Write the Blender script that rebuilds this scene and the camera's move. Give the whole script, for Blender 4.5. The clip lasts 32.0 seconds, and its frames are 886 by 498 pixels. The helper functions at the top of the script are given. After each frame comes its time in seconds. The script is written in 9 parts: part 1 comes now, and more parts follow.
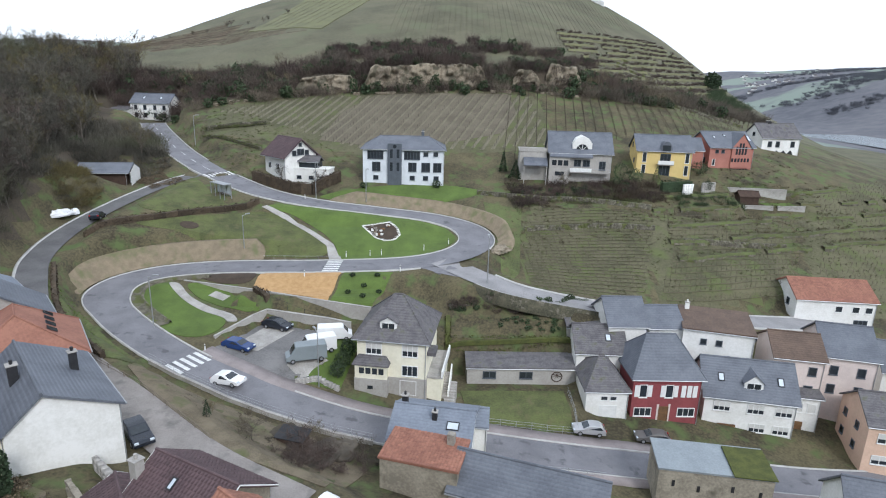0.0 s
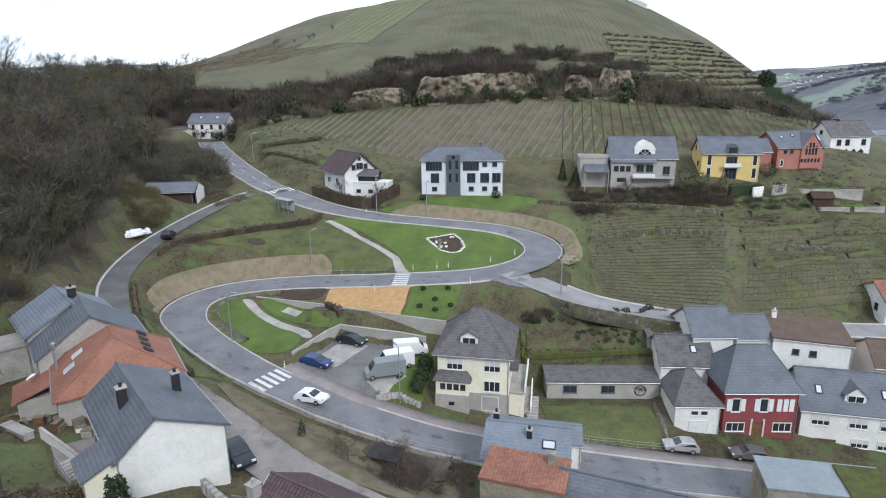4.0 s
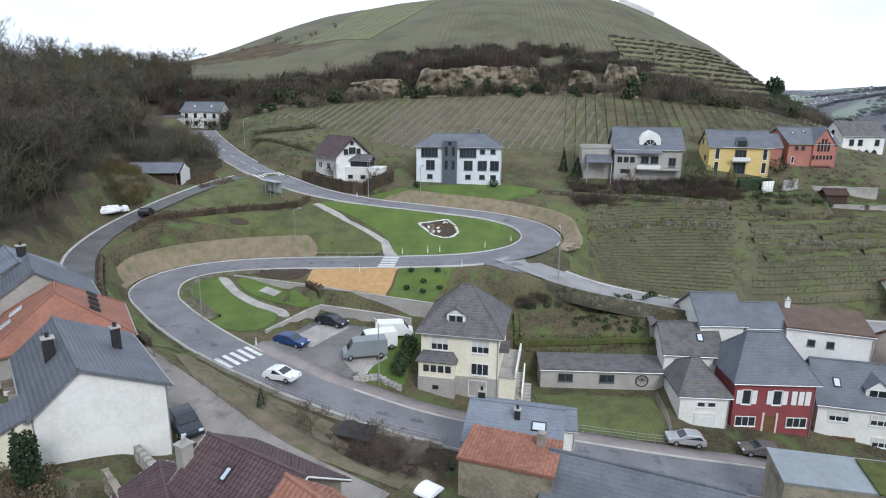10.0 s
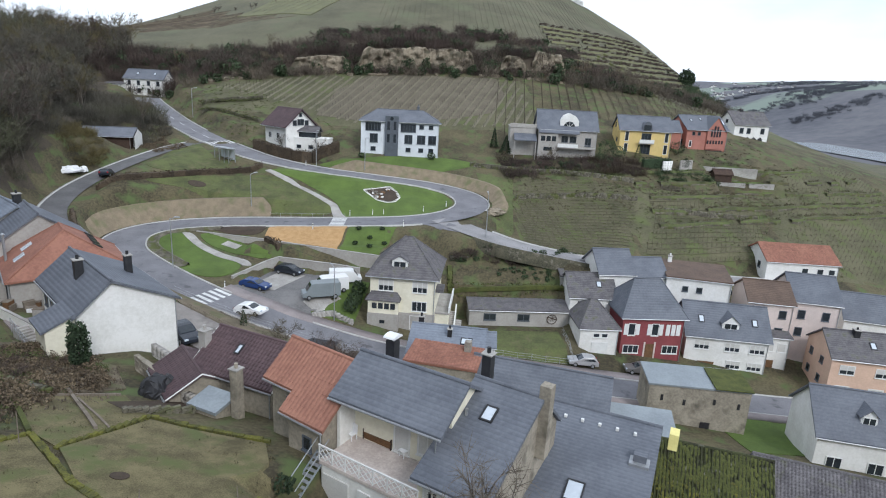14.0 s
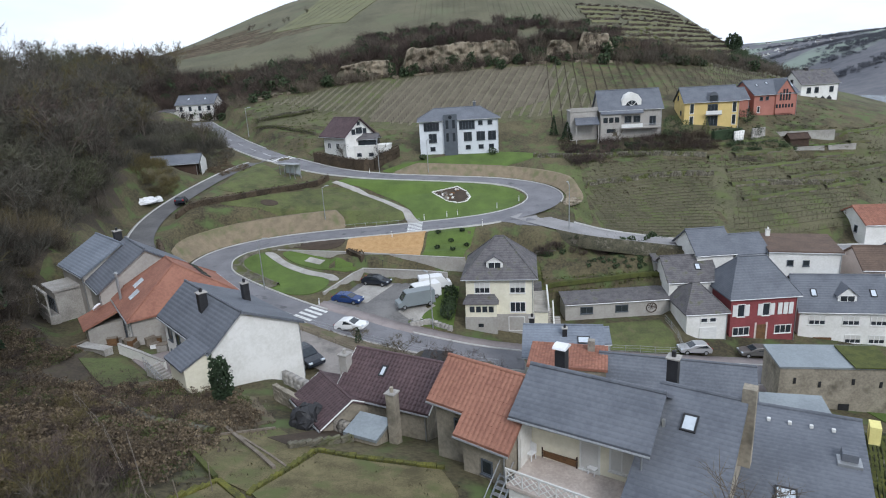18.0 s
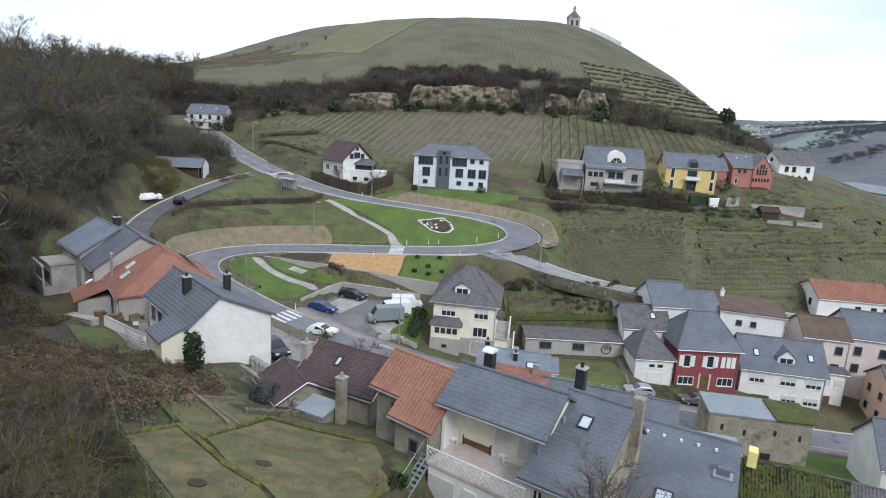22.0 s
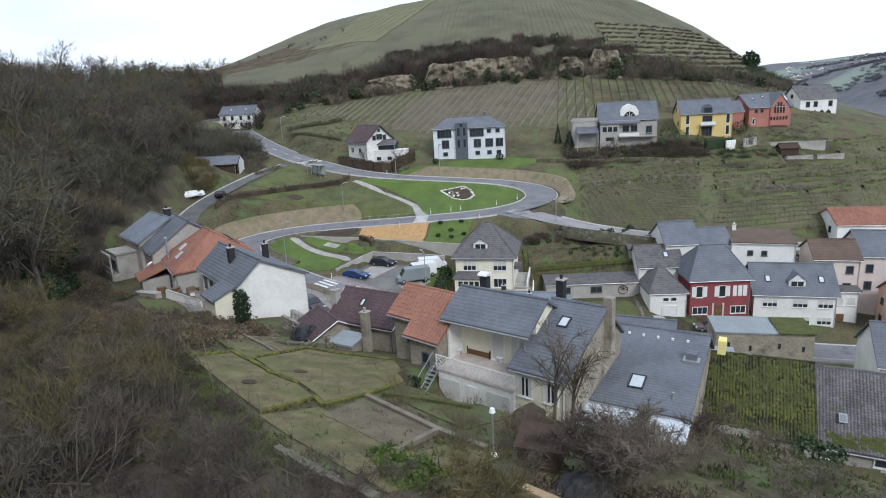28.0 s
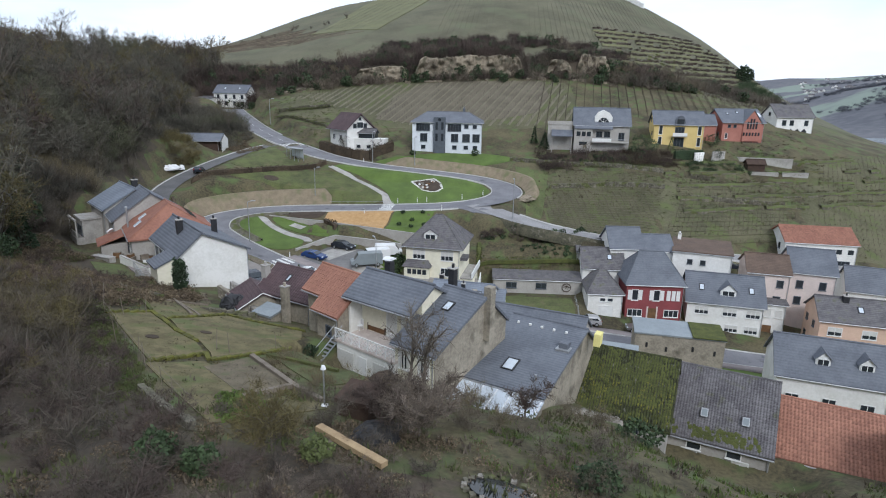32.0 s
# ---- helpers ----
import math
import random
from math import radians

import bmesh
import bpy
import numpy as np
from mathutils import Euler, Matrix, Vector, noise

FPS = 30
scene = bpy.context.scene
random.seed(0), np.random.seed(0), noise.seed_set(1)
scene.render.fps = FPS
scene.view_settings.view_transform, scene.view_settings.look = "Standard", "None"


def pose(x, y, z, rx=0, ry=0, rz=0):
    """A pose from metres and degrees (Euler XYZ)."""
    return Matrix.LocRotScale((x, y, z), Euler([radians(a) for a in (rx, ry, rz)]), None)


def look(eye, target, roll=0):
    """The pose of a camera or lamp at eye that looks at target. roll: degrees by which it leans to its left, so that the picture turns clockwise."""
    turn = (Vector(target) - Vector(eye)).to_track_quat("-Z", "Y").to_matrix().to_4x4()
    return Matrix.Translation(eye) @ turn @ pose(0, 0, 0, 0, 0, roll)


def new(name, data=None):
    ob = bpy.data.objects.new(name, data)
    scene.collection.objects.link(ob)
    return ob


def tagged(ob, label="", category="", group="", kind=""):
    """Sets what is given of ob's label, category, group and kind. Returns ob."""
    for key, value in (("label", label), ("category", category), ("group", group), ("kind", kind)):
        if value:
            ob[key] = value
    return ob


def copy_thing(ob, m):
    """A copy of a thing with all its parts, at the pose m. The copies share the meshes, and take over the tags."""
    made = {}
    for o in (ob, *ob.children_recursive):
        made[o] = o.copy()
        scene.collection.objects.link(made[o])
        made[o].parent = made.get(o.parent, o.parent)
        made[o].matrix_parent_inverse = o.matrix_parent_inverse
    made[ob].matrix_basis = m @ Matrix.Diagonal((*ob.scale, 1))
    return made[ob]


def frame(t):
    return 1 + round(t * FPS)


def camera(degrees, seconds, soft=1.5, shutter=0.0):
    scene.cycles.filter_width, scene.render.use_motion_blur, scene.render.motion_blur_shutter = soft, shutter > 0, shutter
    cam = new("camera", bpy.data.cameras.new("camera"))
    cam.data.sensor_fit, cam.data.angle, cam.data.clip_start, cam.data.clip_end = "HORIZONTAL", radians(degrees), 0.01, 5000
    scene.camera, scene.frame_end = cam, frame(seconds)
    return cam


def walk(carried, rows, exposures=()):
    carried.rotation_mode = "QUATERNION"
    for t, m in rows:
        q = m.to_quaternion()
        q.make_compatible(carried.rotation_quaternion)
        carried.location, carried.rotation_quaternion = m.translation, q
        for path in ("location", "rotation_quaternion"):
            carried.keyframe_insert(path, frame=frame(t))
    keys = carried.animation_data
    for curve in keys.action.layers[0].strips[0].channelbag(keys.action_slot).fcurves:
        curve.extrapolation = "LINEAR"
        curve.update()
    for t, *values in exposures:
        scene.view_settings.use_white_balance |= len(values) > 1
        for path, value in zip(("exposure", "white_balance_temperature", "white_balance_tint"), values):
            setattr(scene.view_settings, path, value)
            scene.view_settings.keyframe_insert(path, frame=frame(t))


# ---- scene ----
cam = camera(72.72, 32.0, 1.1)
PATH = [
    (0, (2.99, 14.04, 41.14), (5.31, 62.05, 27.37), 1.62),
    (0.5, (1.44, 13.46, 41.36), (2.57, 61.50, 27.54), 1.86),
    (1, (0.42, 13.48, 41.20), (2.32, 61.53, 27.51), 1.37),
    (1.5, (-0.53, 13.77, 41.10), (1.48, 61.74, 27.14), 0.79),
    (2, (-1.51, 14.11, 40.86), (0.81, 62.07, 26.92), 0.17),
    (2.5, (-2.27, 14.58, 40.77), (0.28, 62.50, 26.73), -0.65),
    (3, (-2.88, 14.85, 41.05), (-0.92, 62.83, 27.13), -0.97),
    (3.5, (-2.56, 14.98, 41.24), (-2.57, 63.05, 27.49), -0.22),
    (4, (-2.39, 15.56, 41.16), (-3.10, 63.82, 28.10), -0.62),
    (4.5, (-2.19, 16.03, 40.82), (-1.51, 64.36, 28.03), -0.88),
    (6.5, (-2.65, 18.61, 39.61), (-2.71, 66.89, 26.62), -0.29),
    (7, (-2.76, 19.26, 39.48), (-3.84, 67.48, 26.30), -0.23),
    (7.5, (-2.98, 19.95, 38.78), (-3.82, 68.09, 25.30), -0.14),
    (8, (-2.93, 20.12, 37.46), (-4.94, 68.36, 24.46), 0.15),
    (8.5, (-2.30, 20.59, 35.62), (-1.77, 68.88, 22.65), -0.18),
    (9, (-1.84, 20.76, 34.56), (-2.63, 69.14, 21.94), 0.12),
    (9.5, (-1.37, 21.27, 33.93), (-5.25, 69.59, 21.67), 0.94),
    (10, (-0.64, 20.06, 34.55), (-1.55, 68.62, 22.66), 0.69),
    (10.5, (-0.06, 19.01, 34.56), (-1.95, 67.29, 21.67), 1.41),
    (11, (0.08, 17.53, 34.84), (0.42, 66.19, 23.35), 1.48),
    (11.5, (0.70, 15.20, 35.22), (2.88, 63.63, 22.99), 1.83),
    (12, (0.87, 12.04, 35.04), (4.37, 60.17, 21.97), 2.23),
    (12.5, (0.36, 9.95, 34.86), (4.21, 58.11, 21.98), 3.62),
    (13, (-0.47, 8.05, 34.95), (3.93, 56.23, 22.33), 4.03),
    (13.5, (-1.21, 7.18, 34.78), (2.94, 55.33, 21.94), 4.25),
    (14, (-2.03, 6.16, 34.78), (2.56, 54.12, 21.42), 3.13),
    (14.5, (-3.39, 6.20, 34.38), (0.73, 54.09, 20.62), 1.84),
    (16.5, (-7.95, 7.39, 34.59), (-4.02, 54.84, 19.36), -2.25),
    (17, (-8.81, 7.75, 34.84), (-6.86, 55.45, 19.97), -2.65),
    (17.5, (-9.30, 8.10, 35.07), (-8.01, 55.93, 20.56), -2.95),
    (18, (-9.29, 8.91, 34.99), (-7.86, 56.96, 21.22), -3.27),
    (18.5, (-9.32, 9.61, 35.05), (-8.18, 57.86, 21.99), -3.31),
    (19, (-9.09, 9.96, 35.36), (-8.34, 58.49, 23.37), -3.22),
    (19.5, (-8.55, 10.15, 35.02), (-7.23, 58.70, 23.14), -3.12),
    (20, (-8.33, 8.64, 35.04), (-7.69, 57.29, 23.52), -1.74),
    (20.5, (-7.87, 7.21, 34.35), (-6.23, 55.79, 22.65), 0.08),
    (21, (-7.77, 5.38, 34.35), (-5.55, 54.16, 23.58), 2.03),
    (21.5, (-7.34, 3.96, 34.52), (-4.88, 52.79, 24.07), 3.19),
    (22, (-6.97, 2.45, 34.73), (-4.89, 51.23, 23.94), 3.61),
    (22.5, (-6.70, 1.24, 34.79), (-3.89, 49.98, 24.01), 1.41),
    (23, (-5.85, 0.00, 34.90), (-5.85, 48.72, 23.65), 2.20),
    (23.5, (-5.33, -1.00, 34.85), (-4.21, 47.70, 23.58), 1.11),
    (24, (-5.06, -2.03, 34.72), (-2.82, 46.56, 23.18), 0.30),
    (24.5, (-4.99, -2.97, 34.61), (-2.03, 45.45, 22.53), 0.04),
    (25, (-5.17, -3.67, 34.12), (-2.32, 44.60, 21.42), -0.06),
    (25.5, (-5.35, -4.08, 33.56), (-2.12, 44.00, 20.24), -0.33),
    (27.5, (-4.20, -5.04, 33.21), (-3.44, 43.16, 19.95), -1.53),
    (28, (-3.43, -5.55, 33.26), (-4.86, 42.89, 20.98), -2.95),
    (28.5, (-2.15, -6.10, 33.33), (-4.62, 42.38, 21.37), -2.16),
    (29, (-0.37, -6.39, 33.50), (-3.15, 42.24, 22.22), -1.50),
    (29.5, (0.95, -6.70, 33.63), (-1.80, 42.02, 22.73), -1.50),
    (30, (2.06, -7.32, 33.81), (-0.98, 41.36, 22.80), -1.18),
    (30.5, (2.92, -7.83, 33.88), (1.23, 40.76, 22.24), -0.70),
    (31, (3.91, -8.70, 34.05), (2.09, 39.81, 22.06), 0.47),
    (31.5, (4.55, -9.32, 34.08), (4.13, 39.11, 21.66), 0.90),
    (32, (5.09, -10.28, 34.04), (3.44, 37.98, 21.08), 1.07),
]
walk(cam, [(t, look(eye, target, roll)) for t, eye, target, roll in PATH], [(0, 0.47, 6250, 10), (4, 0.40, 6250, 10), (10, 0.36, 6250, 10), (14, 0.33, 6250, 10), (17, 0.24, 6250, 10), (19, 0.24, 6250, 10), (21, 0.34, 6250, 10), (24, 0.33, 6250, 10), (26, 0.28, 6250, 10), (30, 0.29, 6200, 10), (32, 0.24, 6200, 10)])

# ---- world, sun, exposure ----
world = bpy.data.worlds.new("overcast_sky")
scene.world = world
world.use_nodes = True
wn, wl = world.node_tree.nodes, world.node_tree.links
wn.clear()
w_out = wn.new("ShaderNodeOutputWorld")
w_bg = wn.new("ShaderNodeBackground")
w_sky = wn.new("ShaderNodeTexSky")
w_sky.sky_type, w_sky.sun_disc = "NISHITA", False
w_sky.sun_elevation, w_sky.sun_rotation = radians(37), radians(158)
w_scale = wn.new("ShaderNodeVectorMath")
w_scale.operation, w_scale.inputs[1].default_value = "MULTIPLY", (0.12, 0.12, 0.12)
w_co = wn.new("ShaderNodeTexCoord")
w_map = wn.new("ShaderNodeMapping")
w_map.inputs["Scale"].default_value = (1.0, 1.0, 3.2)
w_noise = wn.new("ShaderNodeTexNoise")
w_noise.inputs["Scale"].default_value, w_noise.inputs["Detail"].default_value = 2.3, 6
w_ramp = wn.new("ShaderNodeValToRGB")
w_ramp.color_ramp.elements[0].position, w_ramp.color_ramp.elements[1].position = 0.32, 0.54
w_ramp.color_ramp.elements[0].color, w_ramp.color_ramp.elements[1].color = (0.66, 0.77, 0.94, 1), (0.905, 0.98, 1.09, 1)
w_mix = wn.new("ShaderNodeMix")
w_mix.data_type = "RGBA"
w_mix.inputs[0].default_value = 0.93
wl.new(w_sky.outputs[0], w_scale.inputs[0])
wl.new(w_co.outputs["Generated"], w_map.inputs[0])
wl.new(w_map.outputs[0], w_noise.inputs["Vector"])
wl.new(w_noise.outputs["Fac"], w_ramp.inputs[0])
wl.new(w_scale.outputs[0], w_mix.inputs[6])
wl.new(w_ramp.outputs[0], w_mix.inputs[7])
wl.new(w_mix.outputs[2], w_bg.inputs[0])
w_bg.inputs[1].default_value = 1.0
wl.new(w_bg.outputs[0], w_out.inputs[0])
sun = new("sun", bpy.data.lights.new("sun", "SUN"))
sun.data.energy, sun.data.angle, sun.data.color = 1.4, radians(18), (1.0, 0.99, 0.98)
sun.matrix_world = look((0, 0, 92), (-46, 112, 0))


# ---- materials ----
def mat(name, a, b=None, scale=1.0, rough=0.85, bump=0.3, detail=4.0, metal=0.0, fine=12.0, island=0.0, stripes=None, spots=None, spec=0.3):
    """Two colours mixed by a coarse and a fine noise, with relief. stripes: (metres, axis, darkness)."""
    m = bpy.data.materials.new(name)
    m.use_nodes = True
    n, l = m.node_tree.nodes, m.node_tree.links
    bs = n["Principled BSDF"]
    bs.inputs["Roughness"].default_value, bs.inputs["Metallic"].default_value = rough, metal
    bs.inputs["Specular IOR Level"].default_value = spec
    co = n.new("ShaderNodeTexCoord")
    geo = n.new("ShaderNodeNewGeometry")
    b = b or tuple(c * 0.75 for c in a)
    big, small = n.new("ShaderNodeTexNoise"), n.new("ShaderNodeTexNoise")
    for node, s, d in ((big, scale, detail), (small, scale * fine, 8.0)):
        node.inputs["Roughness"].default_value = 0.62
        node.inputs["Scale"].default_value, node.inputs["Detail"].default_value = s, d
        l.new(geo.outputs["Position"], node.inputs["Vector"])
    add = n.new("ShaderNodeMath")
    add.operation = "MULTIPLY_ADD"
    add.inputs[1].default_value = 0.45
    l.new(small.outputs["Fac"], add.inputs[0])
    half = n.new("ShaderNodeMath")
    half.operation, half.inputs[1].default_value = "MULTIPLY", 0.55
    l.new(big.outputs["Fac"], half.inputs[0])
    l.new(half.outputs[0], add.inputs[2])
    ramp = n.new("ShaderNodeValToRGB")
    ramp.color_ramp.elements[0].position, ramp.color_ramp.elements[1].position = 0.40, 0.59
    ramp.color_ramp.elements[0].color, ramp.color_ramp.elements[1].color = (*b, 1), (*a, 1)
    l.new(add.outputs[0], ramp.inputs[0])
    last = ramp.outputs[0]
    if spots:
        sc, lo, hi, colour = spots
        sp = n.new("ShaderNodeTexNoise")
        sp.inputs["Scale"].default_value, sp.inputs["Detail"].default_value = sc, 7.0
        l.new(geo.outputs["Position"], sp.inputs["Vector"])
        mr = n.new("ShaderNodeMapRange")
        mr.inputs[1].default_value, mr.inputs[2].default_value = lo, hi
        l.new(sp.outputs["Fac"], mr.inputs[0])
        mx = n.new("ShaderNodeMix")
        mx.data_type = "RGBA"
        l.new(mr.outputs[0], mx.inputs[0])
        l.new(last, mx.inputs[6])
        mx.inputs[7].default_value = (*colour, 1)
        last = mx.outputs[2]
    if island:
        hsv = n.new("ShaderNodeHueSaturation")
        mr = n.new("ShaderNodeMapRange")
        mr.inputs[3].default_value, mr.inputs[4].default_value = 1 - island, 1 + island
        l.new(geo.outputs["Random Per Island"], mr.inputs[0])
        l.new(mr.outputs[0], hsv.inputs["Value"])
        l.new(last, hsv.inputs["Color"])
        last = hsv.outputs[0]
    height = small.outputs["Fac"]
    if stripes:
        pitch, axis, dark = stripes
        sep = n.new("ShaderNodeSeparateXYZ")
        l.new(co.outputs["Object"], sep.inputs[0])
        ma = n.new("ShaderNodeMath")
        ma.operation, ma.inputs[1].default_value = "MULTIPLY", 2 * math.pi / pitch
        l.new(sep.outputs[axis], ma.inputs[0])
        si = n.new("ShaderNodeMath")
        si.operation = "SINE"
        l.new(ma.outputs[0], si.inputs[0])
        mr = n.new("ShaderNodeMapRange")
        mr.inputs[1].default_value, mr.inputs[2].default_value, mr.inputs[3].default_value, mr.inputs[4].default_value = -1, -0.6, dark, 1.0
        l.new(si.outputs[0], mr.inputs[0])
        hsv = n.new("ShaderNodeHueSaturation")
        l.new(mr.outputs[0], hsv.inputs["Value"])
        l.new(last, hsv.inputs["Color"])
        last = hsv.outputs[0]
        height = si.outputs[0]
    l.new(last, bs.inputs["Base Color"])
    if bump:
        bp = n.new("ShaderNodeBump")
        bp.inputs["Strength"].default_value, bp.inputs["Distance"].default_value = bump, 0.03
        l.new(height, bp.inputs["Height"])
        l.new(bp.outputs[0], bs.inputs["Normal"])
    return m


ASPHALT = mat("asphalt", (0.210, 0.207, 0.219), (0.146, 0.144, 0.155), 0.25, 0.9, 0.2, fine=30, spots=(0.6, 0.60, 0.70, (0.105, 0.104, 0.112)))
ASPHALT_LANE = mat("lane_asphalt", (0.150, 0.146, 0.146), (0.100, 0.098, 0.100), 0.25, 0.92, 0.25, fine=25)
PALE_PAVING = mat("pale_lane_concrete", (0.29, 0.265, 0.245), (0.21, 0.19, 0.175), 0.35, 0.92, 0.25, fine=22, spots=(0.5, 0.56, 0.7, (0.15, 0.14, 0.13)))
EARTH = mat("dry_brown_earth", (0.175, 0.145, 0.100), (0.105, 0.086, 0.058), 0.5, 0.97, 0.6, fine=16, spots=(0.4, 0.54, 0.68, (0.10, 0.108, 0.048)))
# Lighter grass: the lit look of the terrace banks is put into its colour.
LIT_BANKGRASS = mat("lit_terrace_bank_grass", (0.172, 0.170, 0.090), (0.118, 0.116, 0.064), 0.1, 0.97, 0.4, fine=20)
ASPHALT_PALE = mat("pale_bleached_asphalt", (0.30, 0.29, 0.29), (0.21, 0.205, 0.205), 0.25, 0.92, 0.2, fine=25)
ASPHALT_OLD = mat("old_asphalt", (0.20, 0.193, 0.188), (0.125, 0.121, 0.119), 0.2, 0.92, 0.25, fine=20)
PAVING = mat("pavement_slabs", (0.30, 0.26, 0.25), (0.22, 0.19, 0.185), 0.5, 0.9, 0.2, fine=20)
KERB = mat("kerb_stone", (0.48, 0.47, 0.45), (0.36, 0.35, 0.33), 0.8, 0.9, 0.2)
PAINT_WHITE = mat("road_paint", (0.72, 0.72, 0.70), (0.52, 0.52, 0.51), 1.5, 0.8, 0.1)
CONCRETE = mat("concrete", (0.42, 0.40, 0.37), (0.27, 0.255, 0.235), 0.5, 0.92, 0.25, fine=14)
GROUND = mat("rough_grass", (0.126, 0.108, 0.060), (0.044, 0.038, 0.024), 0.12, 0.97, 0.5, fine=22, spots=(0.35, 0.5, 0.66, (0.09, 0.118, 0.045)))
MEADOW = mat("meadow_grass", (0.115, 0.138, 0.052), (0.066, 0.072, 0.034), 0.15, 0.97, 0.4, fine=25, spots=(0.5, 0.52, 0.7, (0.11, 0.10, 0.05)))
LAWN = mat("mown_lawn", (0.108, 0.160, 0.038), (0.072, 0.104, 0.028), 0.25, 0.95, 0.3, fine=25)
LAWN_DULL = mat("winter_lawn", (0.116, 0.132, 0.048), (0.062, 0.068, 0.030), 0.25, 0.96, 0.35, fine=22, spots=(0.6, 0.55, 0.75, (0.13, 0.115, 0.06)))
WOODFLOOR = mat("wood_floor", (0.100, 0.080, 0.057), (0.052, 0.042, 0.032), 0.2, 0.98, 0.6, fine=18, spots=(0.4, 0.55, 0.7, (0.06, 0.068, 0.026)))
GARDEN = mat("worn_garden_grass", (0.186, 0.158, 0.082), (0.086, 0.074, 0.038), 0.6, 0.97, 0.5, fine=20, spots=(0.5, 0.52, 0.68, (0.105, 0.118, 0.045)))
YOUNG = mat("young_vineyard_grass", (0.158, 0.160, 0.082), (0.118, 0.116, 0.064), 0.08, 0.97, 0.4, fine=25)
FIELD = mat("hoed_field", (0.150, 0.128, 0.092), (0.104, 0.089, 0.064), 0.2, 0.97, 0.5, fine=20)
PALESOIL = mat("pale_row_grass", (0.178, 0.160, 0.112), (0.128, 0.116, 0.078), 0.4, 0.97, 0.4)
ROWSOIL = mat("hoed_row_soil", (0.148, 0.124, 0.082), (0.098, 0.088, 0.056), 0.5, 0.97, 0.5)
VINESOIL = mat("vineyard_soil", (0.130, 0.120, 0.070), (0.070, 0.070, 0.038), 0.1, 0.97, 0.5, fine=25, spots=(0.25, 0.5, 0.65, (0.10, 0.115, 0.045)))
SOIL = mat("bare_soil", (0.075, 0.055, 0.04), (0.05, 0.038, 0.028), 0.6, 0.97, 0.5)
# Distance haze is put into the blue-grey colours of the far land and woods.
FARLAND = mat("far_country_hazed", (0.150, 0.148, 0.158), (0.092, 0.095, 0.110), 0.006, 0.97, 0.0, fine=9, spots=(0.0035, 0.52, 0.57, (0.205, 0.245, 0.205)))
FARWOOD = mat("far_winter_wood_hazed", (0.112, 0.116, 0.132), (0.080, 0.086, 0.102), 0.02, 0.97, 0.0, island=0.2)
HILLSOIL = mat("hill_vineyard_soil", (0.136, 0.126, 0.080), (0.082, 0.080, 0.050), 0.05, 0.97, 0.5, fine=30, spots=(0.06, 0.52, 0.66, (0.118, 0.122, 0.072)))
SLATE_OLD = mat("old_lichened_slates", (0.172, 0.162, 0.168), (0.098, 0.092, 0.098), 0.8, 0.85, 0.4, fine=8, island=0.13, spots=(0.7, 0.60, 0.74, (0.12, 0.125, 0.07)))
WATER = mat("river_water", (0.42, 0.46, 0.48), (0.34, 0.38, 0.40), 0.01, 0.12, 0.05)
MULCH = mat("orange_wood_mulch", (0.47, 0.30, 0.145), (0.36, 0.215, 0.095), 1.2, 0.95, 0.6, fine=12)
SLATE = mat("slate_roof", (0.150, 0.161, 0.184), (0.104, 0.113, 0.133), 0.4, 0.6, 0.35, fine=10, stripes=(0.3, 1, 0.88))
SLATE_GREY = mat("worn_slate_roof", (0.165, 0.155, 0.158), (0.088, 0.083, 0.088), 0.9, 0.8, 0.5, fine=9, stripes=(0.3, 1, 0.8), spots=(0.9, 0.58, 0.75, (0.09, 0.095, 0.05)))
SLATE_BLUE = mat("pale_blue_slate_roof", (0.215, 0.240, 0.280), (0.16, 0.18, 0.215), 0.35, 0.65, 0.3, fine=10, stripes=(0.35, 1, 0.9))
TILE_RED = mat("red_clay_tiles", (0.33, 0.155, 0.108), (0.245, 0.112, 0.08), 0.5, 0.8, 0.3, fine=8, island=0.14)
TILE_ORANGE = mat("orange_clay_tiles", (0.35, 0.17, 0.118), (0.265, 0.125, 0.088), 0.5, 0.8, 0.3, fine=8, island=0.14)
TILE_PURPLE = mat("purple_brown_tiles", (0.115, 0.075, 0.078), (0.08, 0.052, 0.056), 0.5, 0.6, 0.3, fine=8, island=0.12)
TILE_BROWN = mat("brown_roof_tiles", (0.145, 0.10, 0.075), (0.10, 0.07, 0.055), 0.5, 0.8, 0.3, fine=8, stripes=(0.33, 1, 0.8))
MOSS_ROOF = mat("mossy_corrugated_roof", (0.058, 0.066, 0.024), (0.030, 0.030, 0.020), 0.9, 0.95, 0.6, fine=7, spots=(1.6, 0.60, 0.72, (0.15, 0.145, 0.12)))
MOSS = mat("moss", (0.095, 0.105, 0.03), (0.055, 0.062, 0.022), 1.0, 0.97, 0.6)
MOSS_EDGE = mat("yellow_moss_on_stone", (0.15, 0.145, 0.03), (0.06, 0.062, 0.025), 1.0, 0.97, 0.6)
METAL_ROOF = mat("sheet_metal_roof", (0.29, 0.32, 0.335), (0.22, 0.245, 0.26), 0.4, 0.5, 0.2, metal=0.2)
WHITE = mat("white_render", (0.78, 0.77, 0.74), (0.66, 0.65, 0.61), 0.4, 0.9, 0.12, fine=9)
CREAM = mat("cream_render", (0.80, 0.76, 0.62), (0.70, 0.66, 0.52), 0.4, 0.9, 0.12, fine=9)
GREYWHITE = mat("bluish_white_render", (0.66, 0.69, 0.72), (0.57, 0.60, 0.63), 0.4, 0.9, 0.1, fine=9)
